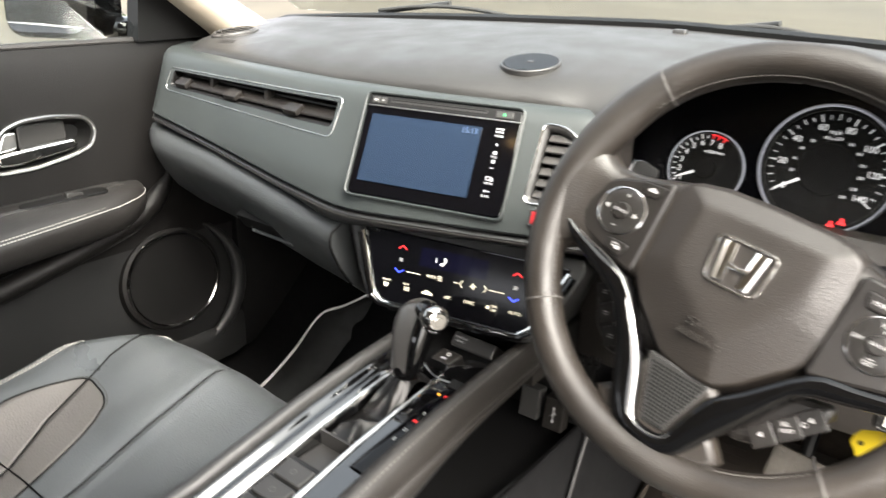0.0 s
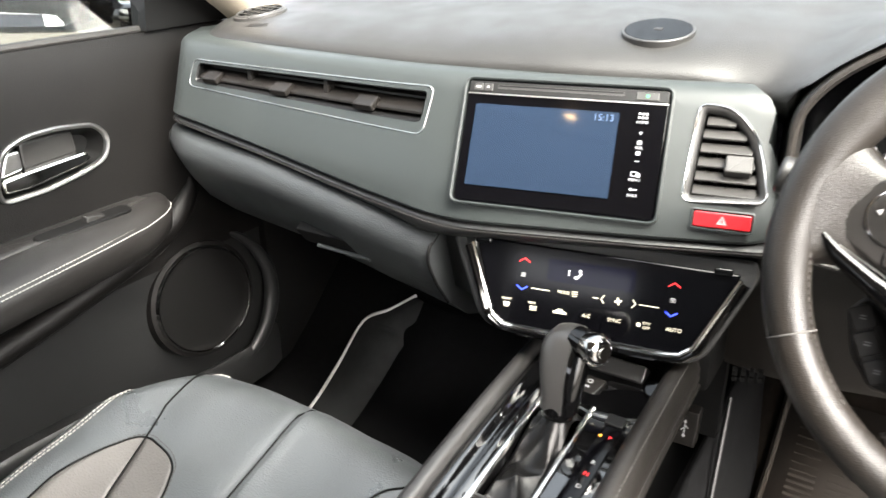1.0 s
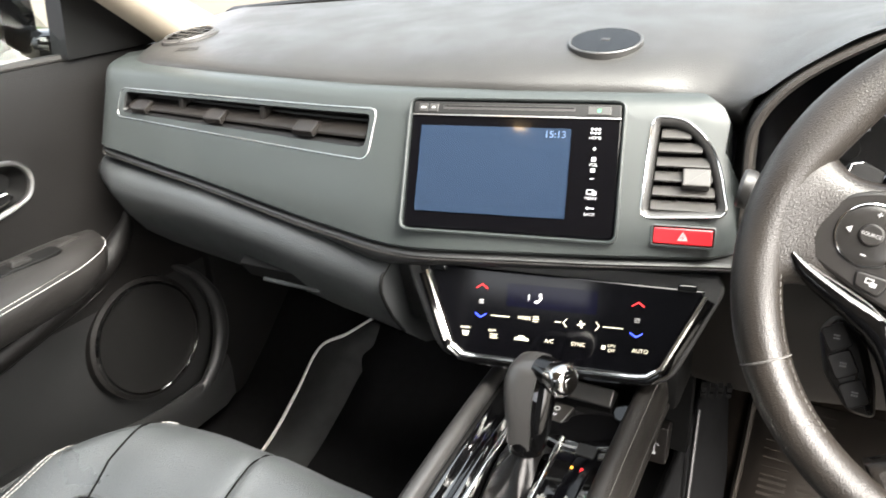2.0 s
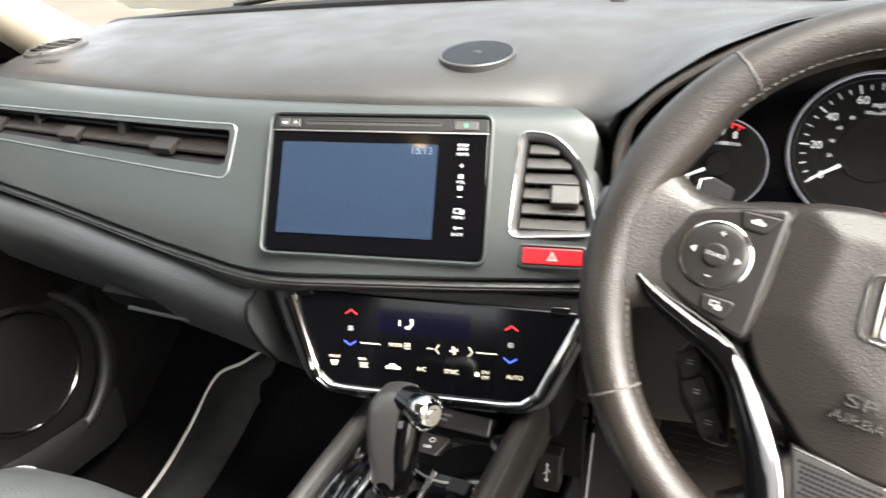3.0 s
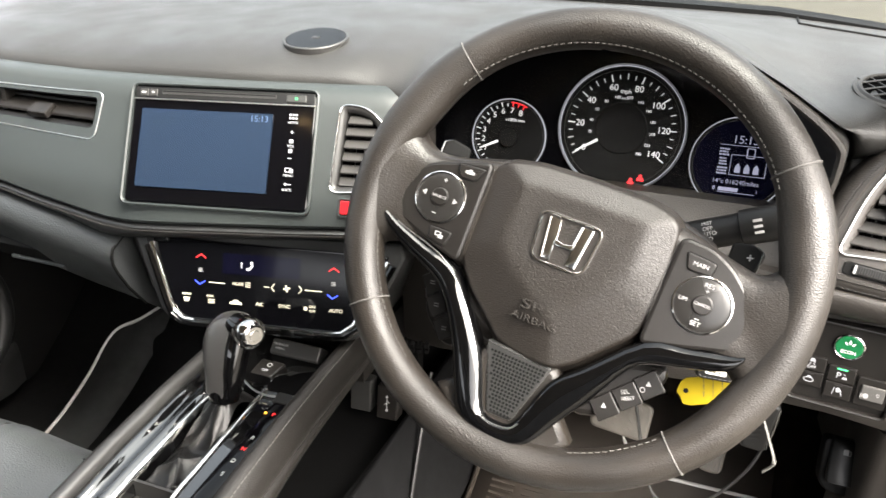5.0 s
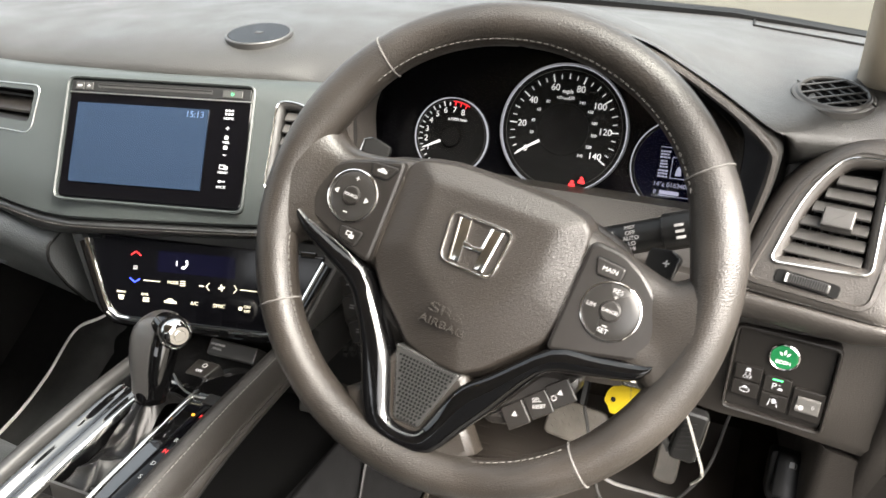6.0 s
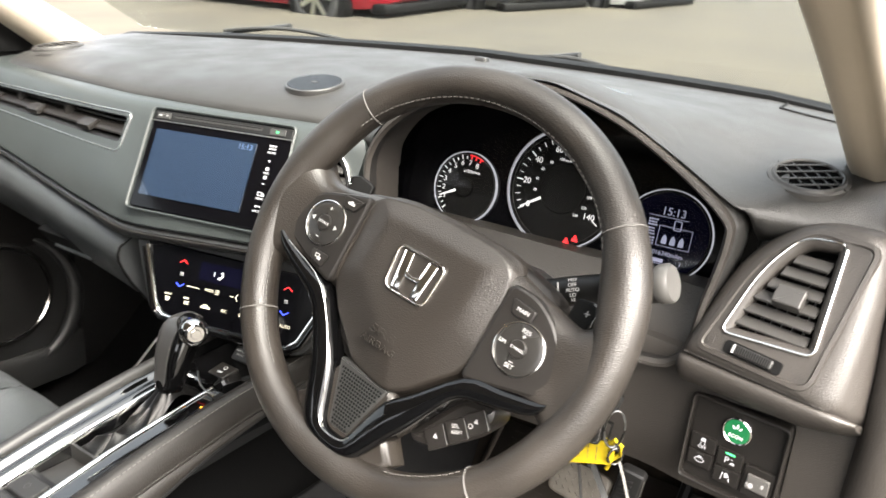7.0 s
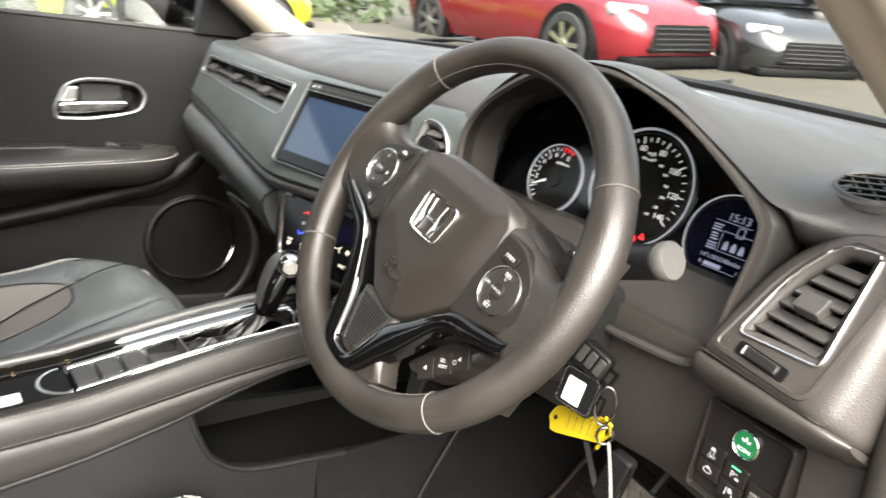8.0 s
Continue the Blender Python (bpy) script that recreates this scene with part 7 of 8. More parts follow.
# ---------------------------------------------------------------- seats
def seat(name, x0, x1, y_front, z0, label, flip):
    s = thing(name, ((x0 + x1) / 2, y_front - 0.3, FLOOR), label, "seat", group="front seats")
    w = x1 - x0
    pu = (lambda u: 1 - u) if flip else (lambda u: u)

    def h(u, v):
        """u: 0 to 1 across, v: metres behind the front edge."""
        edge = 0.012 * (1 - min(1, min(u, 1 - u) / 0.24)) ** 2
        front = -0.045 * max(0, 1 - v / 0.08) ** 2.6 - 0.23 * max(0.0, v - 0.05)
        bolster = 0.034 * math.exp(-((min(u, 1 - u) - 0.06) / 0.11) ** 2) * min(1, max(0.0, (v - 0.03) / 0.30))
        dish = -0.012 * math.sin(math.pi * u) * min(1, max(0, v - 0.10) / 0.25)
        crease = -0.005 * math.exp(-((u - pu(0.548)) / 0.014) ** 2) + 0.003 * math.exp(-((u - pu(0.575)) / 0.02) ** 2)
        wave = 0.0012 * math.sin(u * 23 + v * 17) + 0.0015 * math.sin(v * 41 - u * 11)
        return z0 + front - edge + bolster + dish + crease * min(1, v / 0.05) + wave - 0.05 * v

    us = np.linspace(0, 1, 61)
    vs = [0, 0.004, 0.012, 0.025, 0.04, 0.06, 0.08, 0.11, 0.14, 0.18, 0.22, 0.27, 0.32, 0.37, 0.42, 0.47, 0.52, 0.56]
    bow = lambda u: 0.016 * (abs(u - 0.5) * 2) ** 2.6 + 0.090 * max(0.0, (0.18 - pu(u)) / 0.18) ** 1.5
    px = lambda u, v: x0 + w * u + (u - 0.5) * 0.004 * min(1, v / 0.3)
    rows = []
    for v in vs:
        row = [(px(0, v) - 0.02, y_front - v - bow(0), z0 - 0.22), (px(0, v) - 0.012, y_front - v - bow(0), h(0, v) - 0.05), (px(0, v) - 0.004, y_front - v - bow(0), h(0, v) - 0.012)]
        row += [(px(u, v), y_front - v - bow(u), h(u, v)) for u in us]
        row += [(px(1, v) + 0.004, y_front - v - bow(1), h(1, v) - 0.012), (px(1, v) + 0.012, y_front - v - bow(1), h(1, v) - 0.05), (px(1, v) + 0.02, y_front - v - bow(1), z0 - 0.22)]
        rows.append(row)
    first = [(p[0], p[1] - 0.02 if k else p[1], min(p[2], z0 - 0.10)) for k, p in enumerate(rows[0])]
    low = [(p[0], p[1] - 0.06, z0 - 0.22) for p in rows[0]]
    part("cushion", loops(B(), [low, first] + rows, False), SEAT, s, "smooth black leather cushion", sharp=80)
    sur = lambda u, v, d=0.0: Vector((px(u, v), y_front - v - bow(u), h(u, v) + d))
    # two-part perforated insert with a rounded front, sewn in along its outline
    vv = [0.164, 0.168, 0.174, 0.182, 0.192, 0.204, 0.220, 0.240, 0.270, 0.310, 0.370, 0.450, 0.550]
    lo = lambda v: at([0.164, 0.170, 0.190, 0.215, 0.245, 0.300, 0.55], [0.200, 0.172, 0.142, 0.118, 0.105, 0.112, 0.12], v)
    hi = lambda v: at([0.164, 0.167, 0.177, 0.210, 0.250, 0.300, 0.55], [0.240, 0.285, 0.339, 0.382, 0.410, 0.430, 0.44], v)
    md = lambda v: at([0.164, 0.240, 0.315, 0.55], [0.202, 0.247, 0.318, 0.40], v)
    for lo_, hi_, mat, lab in ((lo, md, INSERT_PALE, "pale perforated leather insert"), (md, hi, SEAT_INSERT, "darker perforated strip of the insert")):
        rows = [[sur(pu(lo_(v) + (hi_(v) - lo_(v)) * q), v, 0.0016) for q in np.linspace(0, 1, 9)] for v in vv]
        ins = part("insert", loops(B(), rows, False), mat, s, lab, sharp=80)
        ins.modifiers.new("thick", "SOLIDIFY").thickness = 0.004
    edge = curve([sur(pu(hi(v)), v, 0.0016) for v in vv[::-1]] + [sur(pu(0.22), 0.1625, 0.0016)] + [sur(pu(lo(v)), v, 0.0016) for v in vv], 3)
    part("insert_seam", tube(edge, 0.0015, 6), MATTE, s)
    part("insert_stitching", stitches([p + Vector((0, 0.005, 0.001)) for p in edge], 0.0062, 0.0042, 0.0006), GTHREAD, s, "grey stitches round the insert")
    part("seam", tube([sur(pu(md(v)), v, 0.0030) for v in vv], 0.0011, 6), MATTE, s)
    part("seam", tube([sur(pu(u), 0.318 - 0.012 * u, 0.0026) for u in np.linspace(0.12, 0.66, 16)], 0.0012, 6), MATTE, s)
    part("seam", tube([sur(pu(0.548), v, 0.0006) for v in np.linspace(0.006, 0.55, 24)], 0.0014, 6), MATTE, s)
    part("seam", tube([sur(pu(at([0.006, 0.08, 0.115, 0.163], [0.150, 0.161, 0.166, 0.199], v)), v, 0.0006) for v in np.linspace(0.006, 0.163, 14)], 0.0014, 6), MATTE, s)
    part("seam", tube(curve([sur(pu(u), v, 0.0006) for u, v in ((0.985, 0.055), (0.950, 0.070), (0.914, 0.092), (0.888, 0.130), (0.876, 0.20), (0.872, 0.30), (0.870, 0.45))], 4), 0.0014, 6), MATTE, s)
    for d in (0.0, 0.0058):
        line = [sur(pu(u + d * 1.6), 0.018 + d, 0.001) for u in np.linspace(0.19, 0.024, 14)] + [sur(pu(0.014 + d * 2.0), v, 0.001) for v in np.linspace(0.03, 0.55, 34)]
        part("edge_stitching", stitches(line, 0.0062, 0.0044, 0.0008), THREAD, s, "pale stitches along the edge")
    part("corner_stitching", stitches([sur(pu(0.985), v, 0.001) for v in np.linspace(0.0, 0.5, 30)], 0.0062, 0.0044, 0.0007), THREAD, s)
    part("seat_base", box(pose((x0 + x1) / 2, y_front - 0.32, (FLOOR + z0 - 0.2) / 2 + 0.02), w * 0.9, 0.40, z0 - 0.2 - FLOOR + 0.06, 0.01), DARK, s, "black seat base")
    part("backrest", box(pose((x0 + x1) / 2, y_front - 0.72, z0 + 0.26, -14, 0, 0), w * 0.98, 0.14, 0.62, 0.05), SEAT, s, "black leather backrest")
    return s


seat("car_seat", -0.607, -0.140, 0.668, 0.703, "black leather passenger seat with pale stitching", False)
seat("car_seat", 0.112, 0.600, 0.570, 0.655, "black leather driver's seat with pale stitching", True)


# ---------------------------------------------------------------- passenger door
door = thing("passenger_door", (-0.80, 0.40, 0.45), "closed dark grey passenger door with chrome handle and speaker", "car door")


def door_x(y, z):
    x = at([0.40, 0.55, 0.70, 0.76, 0.80, 0.86, 0.93, 1.02, 1.09, 1.13], [-0.760, -0.760, -0.758, -0.752, -0.748, -0.752, -0.757, -0.764, -0.772, -0.785], z)
    return x - 0.05 * max(0, y - 0.86) ** 1.2


def make_door():
    ys = np.linspace(-0.25, 1.02, 44)
    zs = [0.42, 0.48, 0.54, 0.60, 0.66, 0.70, 0.74, 0.77, 0.80, 0.84, 0.88, 0.92, 0.96, 1.0, 1.04, 1.08, 1.105, 1.118, 1.122]
    rows = [[(door_x(y, z) - (0.012 if z > 1.12 else 0), y, z + 0.010 * (0.6 - y) * (1 if z > 1.0 else 0)) for z in zs] + [(-0.80, y, 1.122 + 0.010 * (0.6 - y)), (-0.82, y, 1.05), (-0.82, y, 0.42)] for y in ys]
    rows = [[q for q in r if q[2] > 0.76 or q[0] < -0.81] for r in rows]
    p = part("panel", loops(B(), rows, True, True, True), DOOR, door, "grained dark door panel", sharp=50)
    rows = [[(door_x(y, z) - 0.004, y, z) for z in (0.42, 0.50, 0.58, 0.64, 0.70, 0.74, 0.775)] + [(-0.81, y, 0.775), (-0.81, y, 0.42)] for y in ys]
    part("lower_panel", loops(B(), rows, True, True, True), LOWER, door, "black lower door panel", sharp=50)
    mh = frame_at((door_x(0.62, 0.968), 0.622, 0.968), (1, 0, 0.05), (0, 0, 1))
    # handle bowl; local x runs to the rear
    hb = rounded([(-0.090, -0.022), (-0.086, -0.046), (-0.020, -0.046), (0.045, -0.036), (0.084, -0.024), (0.097, 0.010), (0.078, 0.035), (0.020, 0.043), (-0.030, 0.042), (-0.068, 0.028)], 0.016, 4)
    cut(p, [part("cutter", plate(mh, offset(ccw(hb), 0.004), -0.03, 0.05), MATTE)])
    mm = mh
    hb = [(x * 1.0, y) for x, y in hb]
    h = part("handle_rim", band(mm, hb, [(0, -0.004), (0, 0.003), (0.002, 0.0055), (0.005, 0.005), (0.007, 0.002), (0.007, -0.006)]), SATIN, door, "satin silver handle surround")
    bm = B()
    o = ccw(hb)
    loops(bm, [[mm @ Vector((*q, d)) for q in offset(o, k)] for k, d in ((0.006, 0.0), (0.012, -0.014), (0.020, -0.026))], True, False, True)
    part("handle_bowl", bm, DARK, door, "black handle bowl")
    part("bowl_plate", plate(mm, rounded([(-0.036, -0.012), (0.048, -0.006), (0.048, 0.030), (-0.034, 0.030)], 0.008), -0.03, -0.014, 0.004), SLAT, door)
    part("lever", plate(mm, rounded([(-0.078, -0.032), (-0.044, -0.034), (0.044, -0.023), (0.060, -0.014), (0.052, -0.003), (-0.038, -0.008), (-0.078, -0.012)], 0.006), -0.010, 0.003, 0.004), CHROME, door, "bright chrome pull lever")
    part("lock_knob", plate(mm, rounded([(-0.076, -0.010), (-0.042, -0.006), (-0.040, 0.022), (-0.060, 0.022)], 0.005), -0.02, -0.002, 0.003), SATIN, door)
    # armrest
    rows = []
    for y in list(np.linspace(-0.25, 0.69, 16)) + [0.715, 0.738, 0.755, 0.767, 0.773]:
        k = math.sqrt(max(0.0, 1 - max(0.0, (y - 0.67) / 0.104) ** 2))
        zt = 0.872 - 0.004 * 0
        w = at([-0.25, 0.43, 0.56, 0.72], [0.175, 0.150, 0.128, 0.098], y) * (0.35 + 0.65 * k)
        hh = 0.075 * (0.4 + 0.6 * k)
        x0 = -0.765
        sec = [(0, 0.0), (0.55, 0.004), (0.85, -0.004), (0.98, -0.018), (1.0, -0.034), (0.93, -0.060), (0.75, -0.075), (0.4, -0.085), (0, -0.09)]
        rows.append([(x0 + w * a * 1.0, y, zt + b * (hh / 0.075) - (1 - k) * 0.006) for a, b in sec])
    a = part("armrest", loops(B(), rows, True, True, True), ARM, door, "padded black armrest", sharp=70)
    line = [(r[3][0] + 0.0004, r[3][1], r[3][2] + 0.001) for r in rows]
    top = [[Vector(q[0]).lerp(Vector(q[1]), t) + Vector((0, 0, 0.0012)) for t in (0.08, 0.35, 0.65, 0.92)] for q in rows[:-3]]
    part("armrest_cover", loops(B(), top, False), ARMCOVER, door, "patterned vinyl on the armrest", sharp=80).modifiers.new("thick", "SOLIDIFY").thickness = 0.003
    for d in (0.0, 0.006):
        part("armrest_stitching", stitches([(q[0] - d, q[1], q[2] + d * 0.55) for q in line], 0.006, 0.0044, 0.0008), THREAD, door, "pale double stitching")
    m = frame_at((-0.712, 0.620, 0.8750), (0.05, 0.0, 1), (-1, 0, 0))
    part("switch_plate", plate(m, rect(0.150, 0.030, 0.014), -0.004, 0.0035, 0.002), DARK, door, "black window switch plate")
    part("window_switch", plate(m @ pose(0.015, 0, 0.0035, 0, 10, 0), rect(0.030, 0.015, 0.003), -0.004, 0.006, 0.002), SLAT, door, "small black window switch")
    part("switch_mark", plate(m @ pose(0.010, 0, 0.0100, 0, 10, 0), rect(0.007, 0.001), 0, 0.0003), WHITE, door)
    # crease band under the armrest
    cr = curve([(-0.742, -0.25, 0.66), (-0.738, 0.2, 0.685), (-0.736, 0.47, 0.728), (-0.738, 0.65, 0.765), (-0.742, 0.76, 0.795), (-0.748, 0.83, 0.845), (-0.754, 0.845, 0.872)], 6)
    part("crease", tube(cr, [0.020] * (len(cr) - 8) + [0.018, 0.016, 0.014, 0.012, 0.010, 0.008, 0.006, 0.004], 12), DOOR, door, "raised ridge across the door", sharp=80)
    # speaker
    ms = frame_at((-0.745, 0.823, 0.645), (1, -0.06, 0.10), (0, 0, 1))
    s = part("speaker_ring", band(ms, circle(0.101, 72), [(0, -0.012), (0, 0.006), (0.003, 0.010), (0.006, 0.009), (0.0075, 0.004), (0.0075, -0.012)]), CHROME, door, "thin bright speaker ring")
    part("speaker_base", band(ms, circle(0.112, 72), [(0, -0.02), (0.004, 0.002), (0.012, 0.004), (0.012, -0.02)]), DOOR, door)
    g = part("speaker_grille", plate(ms, circle(0.0945, 72), -0.012, 0.003, 0.003, dome=0.006), material("speaker_cloth", (0.0030, 0.0029, 0.0028), 0.85, bump=1.0, grain=1400, spec=0.10), s, "dark round speaker grille")
    arc = [ms @ Vector((0.012 + 0.146 * math.cos(radians(q)), -0.030 + 0.150 * math.sin(radians(q)), -0.006 - 0.010 * abs(math.sin(radians(q)) - 0.2))) for q in range(-100, 64, 6)]
    part("moulded_ridge", tube(arc, [0.004 + 0.013 * math.sin(math.pi * i / (len(arc) - 1)) for i in range(len(arc))], 12, flat=0.7, up=(1, 0, 0)), LOWER, door, "moulded ridge round the speaker", sharp=80)
    # bottle pocket
    rows = []
    for y in np.linspace(-0.2, 0.99, 30):
        d = at([-0.2, 0.40, 0.60, 0.70, 0.86, 0.97, 0.99], [0.055, 0.055, 0.05, 0.030, 0.026, 0.026, 0.012], y)
        zt = at([-0.2, 0.45, 0.60, 0.70, 0.80, 0.90, 0.97, 0.99], [0.58, 0.58, 0.57, 0.525, 0.505, 0.500, 0.505, 0.51], y)
        rows.append([(-0.77, y, 0.42), (-0.76 + d, y, 0.42), (-0.757 + d, y, zt - 0.03), (-0.760 + d, y, zt - 0.006), (-0.766 + d, y, zt), (-0.775 + d, y, zt - 0.008), (-0.77, y, zt - 0.02)])
    part("pocket", loops(B(), rows, True, True, True), LOWER, door, "moulded black door pocket", sharp=60)
    # sail panel and window frame
    sail = [(0.825, 1.118), (1.00, 1.118), (0.985, 1.19), (0.87, 1.27), (0.845, 1.27)]
    bm = B()
    loops(bm, [[(x, y, z) for y, z in sail] for x in (-0.806, -0.770)], True, True, True)
    part("sail_panel", bm, DARK, door, "black mirror corner panel", sharp=40)
    fr = curve([(-0.800, 1.0, 1.13), (-0.765, 0.86, 1.25), (-0.710, 0.60, 1.41), (-0.685, 0.30, 1.500), (-0.68, -0.2, 1.52)], 6)
    part("window_frame", tube(fr, 0.020, 8), SEAL, door, "black window frame")
    rows = [[(-0.795, y, 1.11) for y in np.linspace(-0.25, 0.86, 8)], [(-0.795 + 0.11, y * 0.9 - 0.02, 1.50) for y in np.linspace(-0.25, 0.60, 8)]]
    g = part("window_pane", loops(B(), rows, False), CLEAR, door, "clear side window glass")
    g.modifiers.new("thick", "SOLIDIFY").thickness = 0.003
    g.visible_shadow = False
    part("window_seal", tube([(-0.792, y, 1.122 + 0.010 * (0.6 - y)) for y in np.linspace(-0.25, 0.84, 8)], 0.007, 8), SEAL, door)


make_door()
door.location.x -= 0.045


def wing_mirror():
    w = thing("wing_mirror", (-1.01, 0.84, 1.16), "black door mirror outside the passenger window", "wing mirror")
    m = frame_at((-1.035, 0.775, 1.185), (0.30, -0.95, 0.05))
    o = rounded([(-0.11, -0.068), (0.085, -0.062), (0.105, -0.02), (0.095, 0.070), (-0.10, 0.075)], 0.035, 6)
    part("housing", plate(m, offset(ccw(o), -0.012), -0.07, 0.004, 0.012), GLOSS, w, "gloss black mirror housing", sharp=70)
    part("mirror_glass", plate(m, o, 0.0, 0.006), MIRROR, w, "mirror glass")
    part("arm", box(pose(-0.925, 0.86, 1.130, 0, 0, -15), 0.14, 0.06, 0.05, 0.015), GLOSS, w)


wing_mirror()


# ---------------------------------------------------------------- mats, pedals, side trims
def mats():
    p = thing("passenger_mat", (-0.45, 1.0, FLOOR), "dark floor mat with pale grey piping", "floor mat")
    edge = curve([(-0.600, 0.70, FLOOR + 0.012), (-0.632, 0.892, FLOOR + 0.020), (-0.652, 1.012, FLOOR + 0.054), (-0.641, 1.088, FLOOR + 0.120), (-0.590, 1.115, FLOOR + 0.150), (-0.545, 1.145, FLOOR + 0.180)], 6)
    wide = [at([0.70, 0.90, 1.08, 1.115, 1.145], [0.085, 0.104, 0.120, 0.070, 0.025], e.y) for e in edge]
    rows = [[(e.x, e.y, e.z + 0.002), (e.x + w, e.y - 0.005, e.z + 0.002), (e.x * 0.5 - 0.14, e.y - 0.01, e.z + 0.001), (-0.16, e.y - 0.02, e.z + 0.001)] for e, w in zip(edge, wide)]
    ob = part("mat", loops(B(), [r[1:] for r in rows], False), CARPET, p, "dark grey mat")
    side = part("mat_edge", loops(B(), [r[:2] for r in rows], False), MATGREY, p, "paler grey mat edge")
    side.modifiers.new("thick", "SOLIDIFY").thickness = 0.006
    ob.modifiers.new("thick", "SOLIDIFY").thickness = 0.006
    part("piping", tube([q + Vector((0, 0, 0.009)) for q in edge], 0.0036, 8), PIPING, p, "pale grey piped edge")
    d = thing("driver_mat", (0.35, 0.95, FLOOR), "brown-grey ribbed rubber driver's mat", "floor mat")
    rows = [[(x, y, z) for x in (0.145, 0.25, 0.45, 0.62)] for y, z in ((0.45, FLOOR + 0.008), (0.9, FLOOR + 0.008), (1.03, FLOOR + 0.012), (1.16, FLOOR + 0.062), (1.26, FLOOR + 0.148))]
    ob = part("mat", loops(B(), rows, False), RUBBER, d, "rubber mat")
    ob.modifiers.new("thick", "SOLIDIFY").thickness = 0.006
    for i in range(58):
        y = 0.62 + i * 0.011
        z = at([0.45, 1.03, 1.16, 1.26], [FLOOR + 0.013, FLOOR + 0.017, FLOOR + 0.067, FLOOR + 0.153], y)
        for x in (0.20, 0.255):
            part("rib", box(pose(x, y, z, at([1.0, 1.1], [0, 22], y), 0, 0), 0.040, 0.0055, 0.004), RUBBER, d)
    part("mat_border", tube([(0.150, 0.5, FLOOR + 0.012), (0.150, 1.03, FLOOR + 0.016), (0.152, 1.16, FLOOR + 0.066), (0.153, 1.25, FLOOR + 0.145)], 0.005, 6), RUBBER, d)
    part("piping", tube(curve([(0.36, 1.225, FLOOR + 0.115), (0.392, 1.170, FLOOR + 0.080), (0.43, 1.150, FLOOR + 0.066), (0.49, 1.148, FLOOR + 0.064), (0.60, 1.150, FLOOR + 0.064)], 5), 0.0032, 8), PIPING, d, "pale grey piped edge")


mats()


def pedal(name, at_, w, h, turn, label, mat, ribs=0):
    p = thing(name, at_, label, "pedal")
    m = frame_at(at_, (0, -0.85, 0.5), (0, 0, 1), turn)
    part("pad", plate(m, rect(w, h, 0.012), -0.012, 0.0, 0.004), mat, p, "ribbed rubber pedal pad")
    if ribs:
        for i in range(ribs):
            part("rib", box(m @ pose(-w / 2 + w * (i + 1) / (ribs + 1), 0, 0.0008), w / ribs * 0.42, h * 0.84, 0.003), mat, p)
    else:
        for i in range(int(w / 0.011) - 1):
            for j in range(int(h / 0.011) - 1):
                part("stud", plate(m @ pose(-w / 2 + 0.011 * (i + 1), -h / 2 + 0.011 * (j + 1), 0, 0, 0, 45), rect(0.0062, 0.0062), -0.001, 0.0028), mat, p)
    part("arm", tube([m @ Vector((0, 0, -0.01)), Vector(at_) + Vector((0, 0.08, 0.06)), Vector(at_) + Vector((0.0, 0.16, 0.20))], 0.009, 8), DARK, p, "black pedal arm")


pedal("brake_pedal", (0.380, 1.05, 0.617), 0.086, 0.056, -6, "worn grey rubber brake pedal with studs", PEDAL)
pedal("accelerator_pedal", (0.515, 1.06, 0.581), 0.034, 0.058, -4, "small ribbed grey rubber accelerator pedal", PEDAL, 6)


def tunnel_trim():
    rows = [[(0.118, y, FLOOR - 0.01), (0.140, y, FLOOR + 0.02), (0.108, y, FLOOR + 0.14), (0.092, y, 0.62)] for y in (0.70, 0.9, 1.1, 1.4)]
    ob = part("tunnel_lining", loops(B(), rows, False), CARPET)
    ob.modifiers.new("thick", "SOLIDIFY").thickness = 0.01
    tagged(ob, "dark carpeted side of the tunnel", "lining", kind="structure")
    edge = curve([(0.114, 0.865, 0.495), (0.108, 0.92, 0.58), (0.1005, 0.985, 0.665)], 5)
    tagged(part("trim_tunnel", tube(edge, 0.0035, 8), DARK), "dark plastic edge of the tunnel carpet", "trim", kind="structure")
    # pale cable that hangs under the dash
    c = thing("loose_cable", (0.42, 0.98, 0.55), "thin pale grey cable hanging under the dash", "cable")
    part("cable", tube(curve([(0.40, 0.98, 0.70), (0.44, 0.97, 0.56), (0.50, 0.99, 0.54), (0.56, 1.0, 0.62), (0.58, 1.02, 0.72)], 6), 0.0022, 6), CABLE, c)
    body_wall("kick_panel_left", pose(-0.808, 1.22, 0.72), 0.03, 0.46, 0.76, DARK, "black plastic kick panel", "panel")


tunnel_trim()


def dome_lamp():
    l = thing("roof_lamp", (-0.02, 0.355, 1.52), "lit roof reading lamps in a beige console", "lamp")
    part("housing", box(pose(-0.022, 0.345, 1.505), 0.22, 0.13, 0.054, 0.014), BEIGE, l)
    part("lens", box(pose(-0.095, 0.352, 1.4785), 0.018, 0.018, 0.004, 0.001), material("lamp_lens", (0.9, 0.8, 0.6), 0.4, emit=(1.0, 0.66, 0.30), power=9.0), l, "small warm lit lens")
    part("lens", box(pose(0.046, 0.358, 1.4785), 0.018, 0.018, 0.004, 0.001), material("dim_lamp_lens", (0.9, 0.8, 0.6), 0.4, emit=(1.0, 0.60, 0.26), power=5.0), l, "small warm lit lens")


dome_lamp()


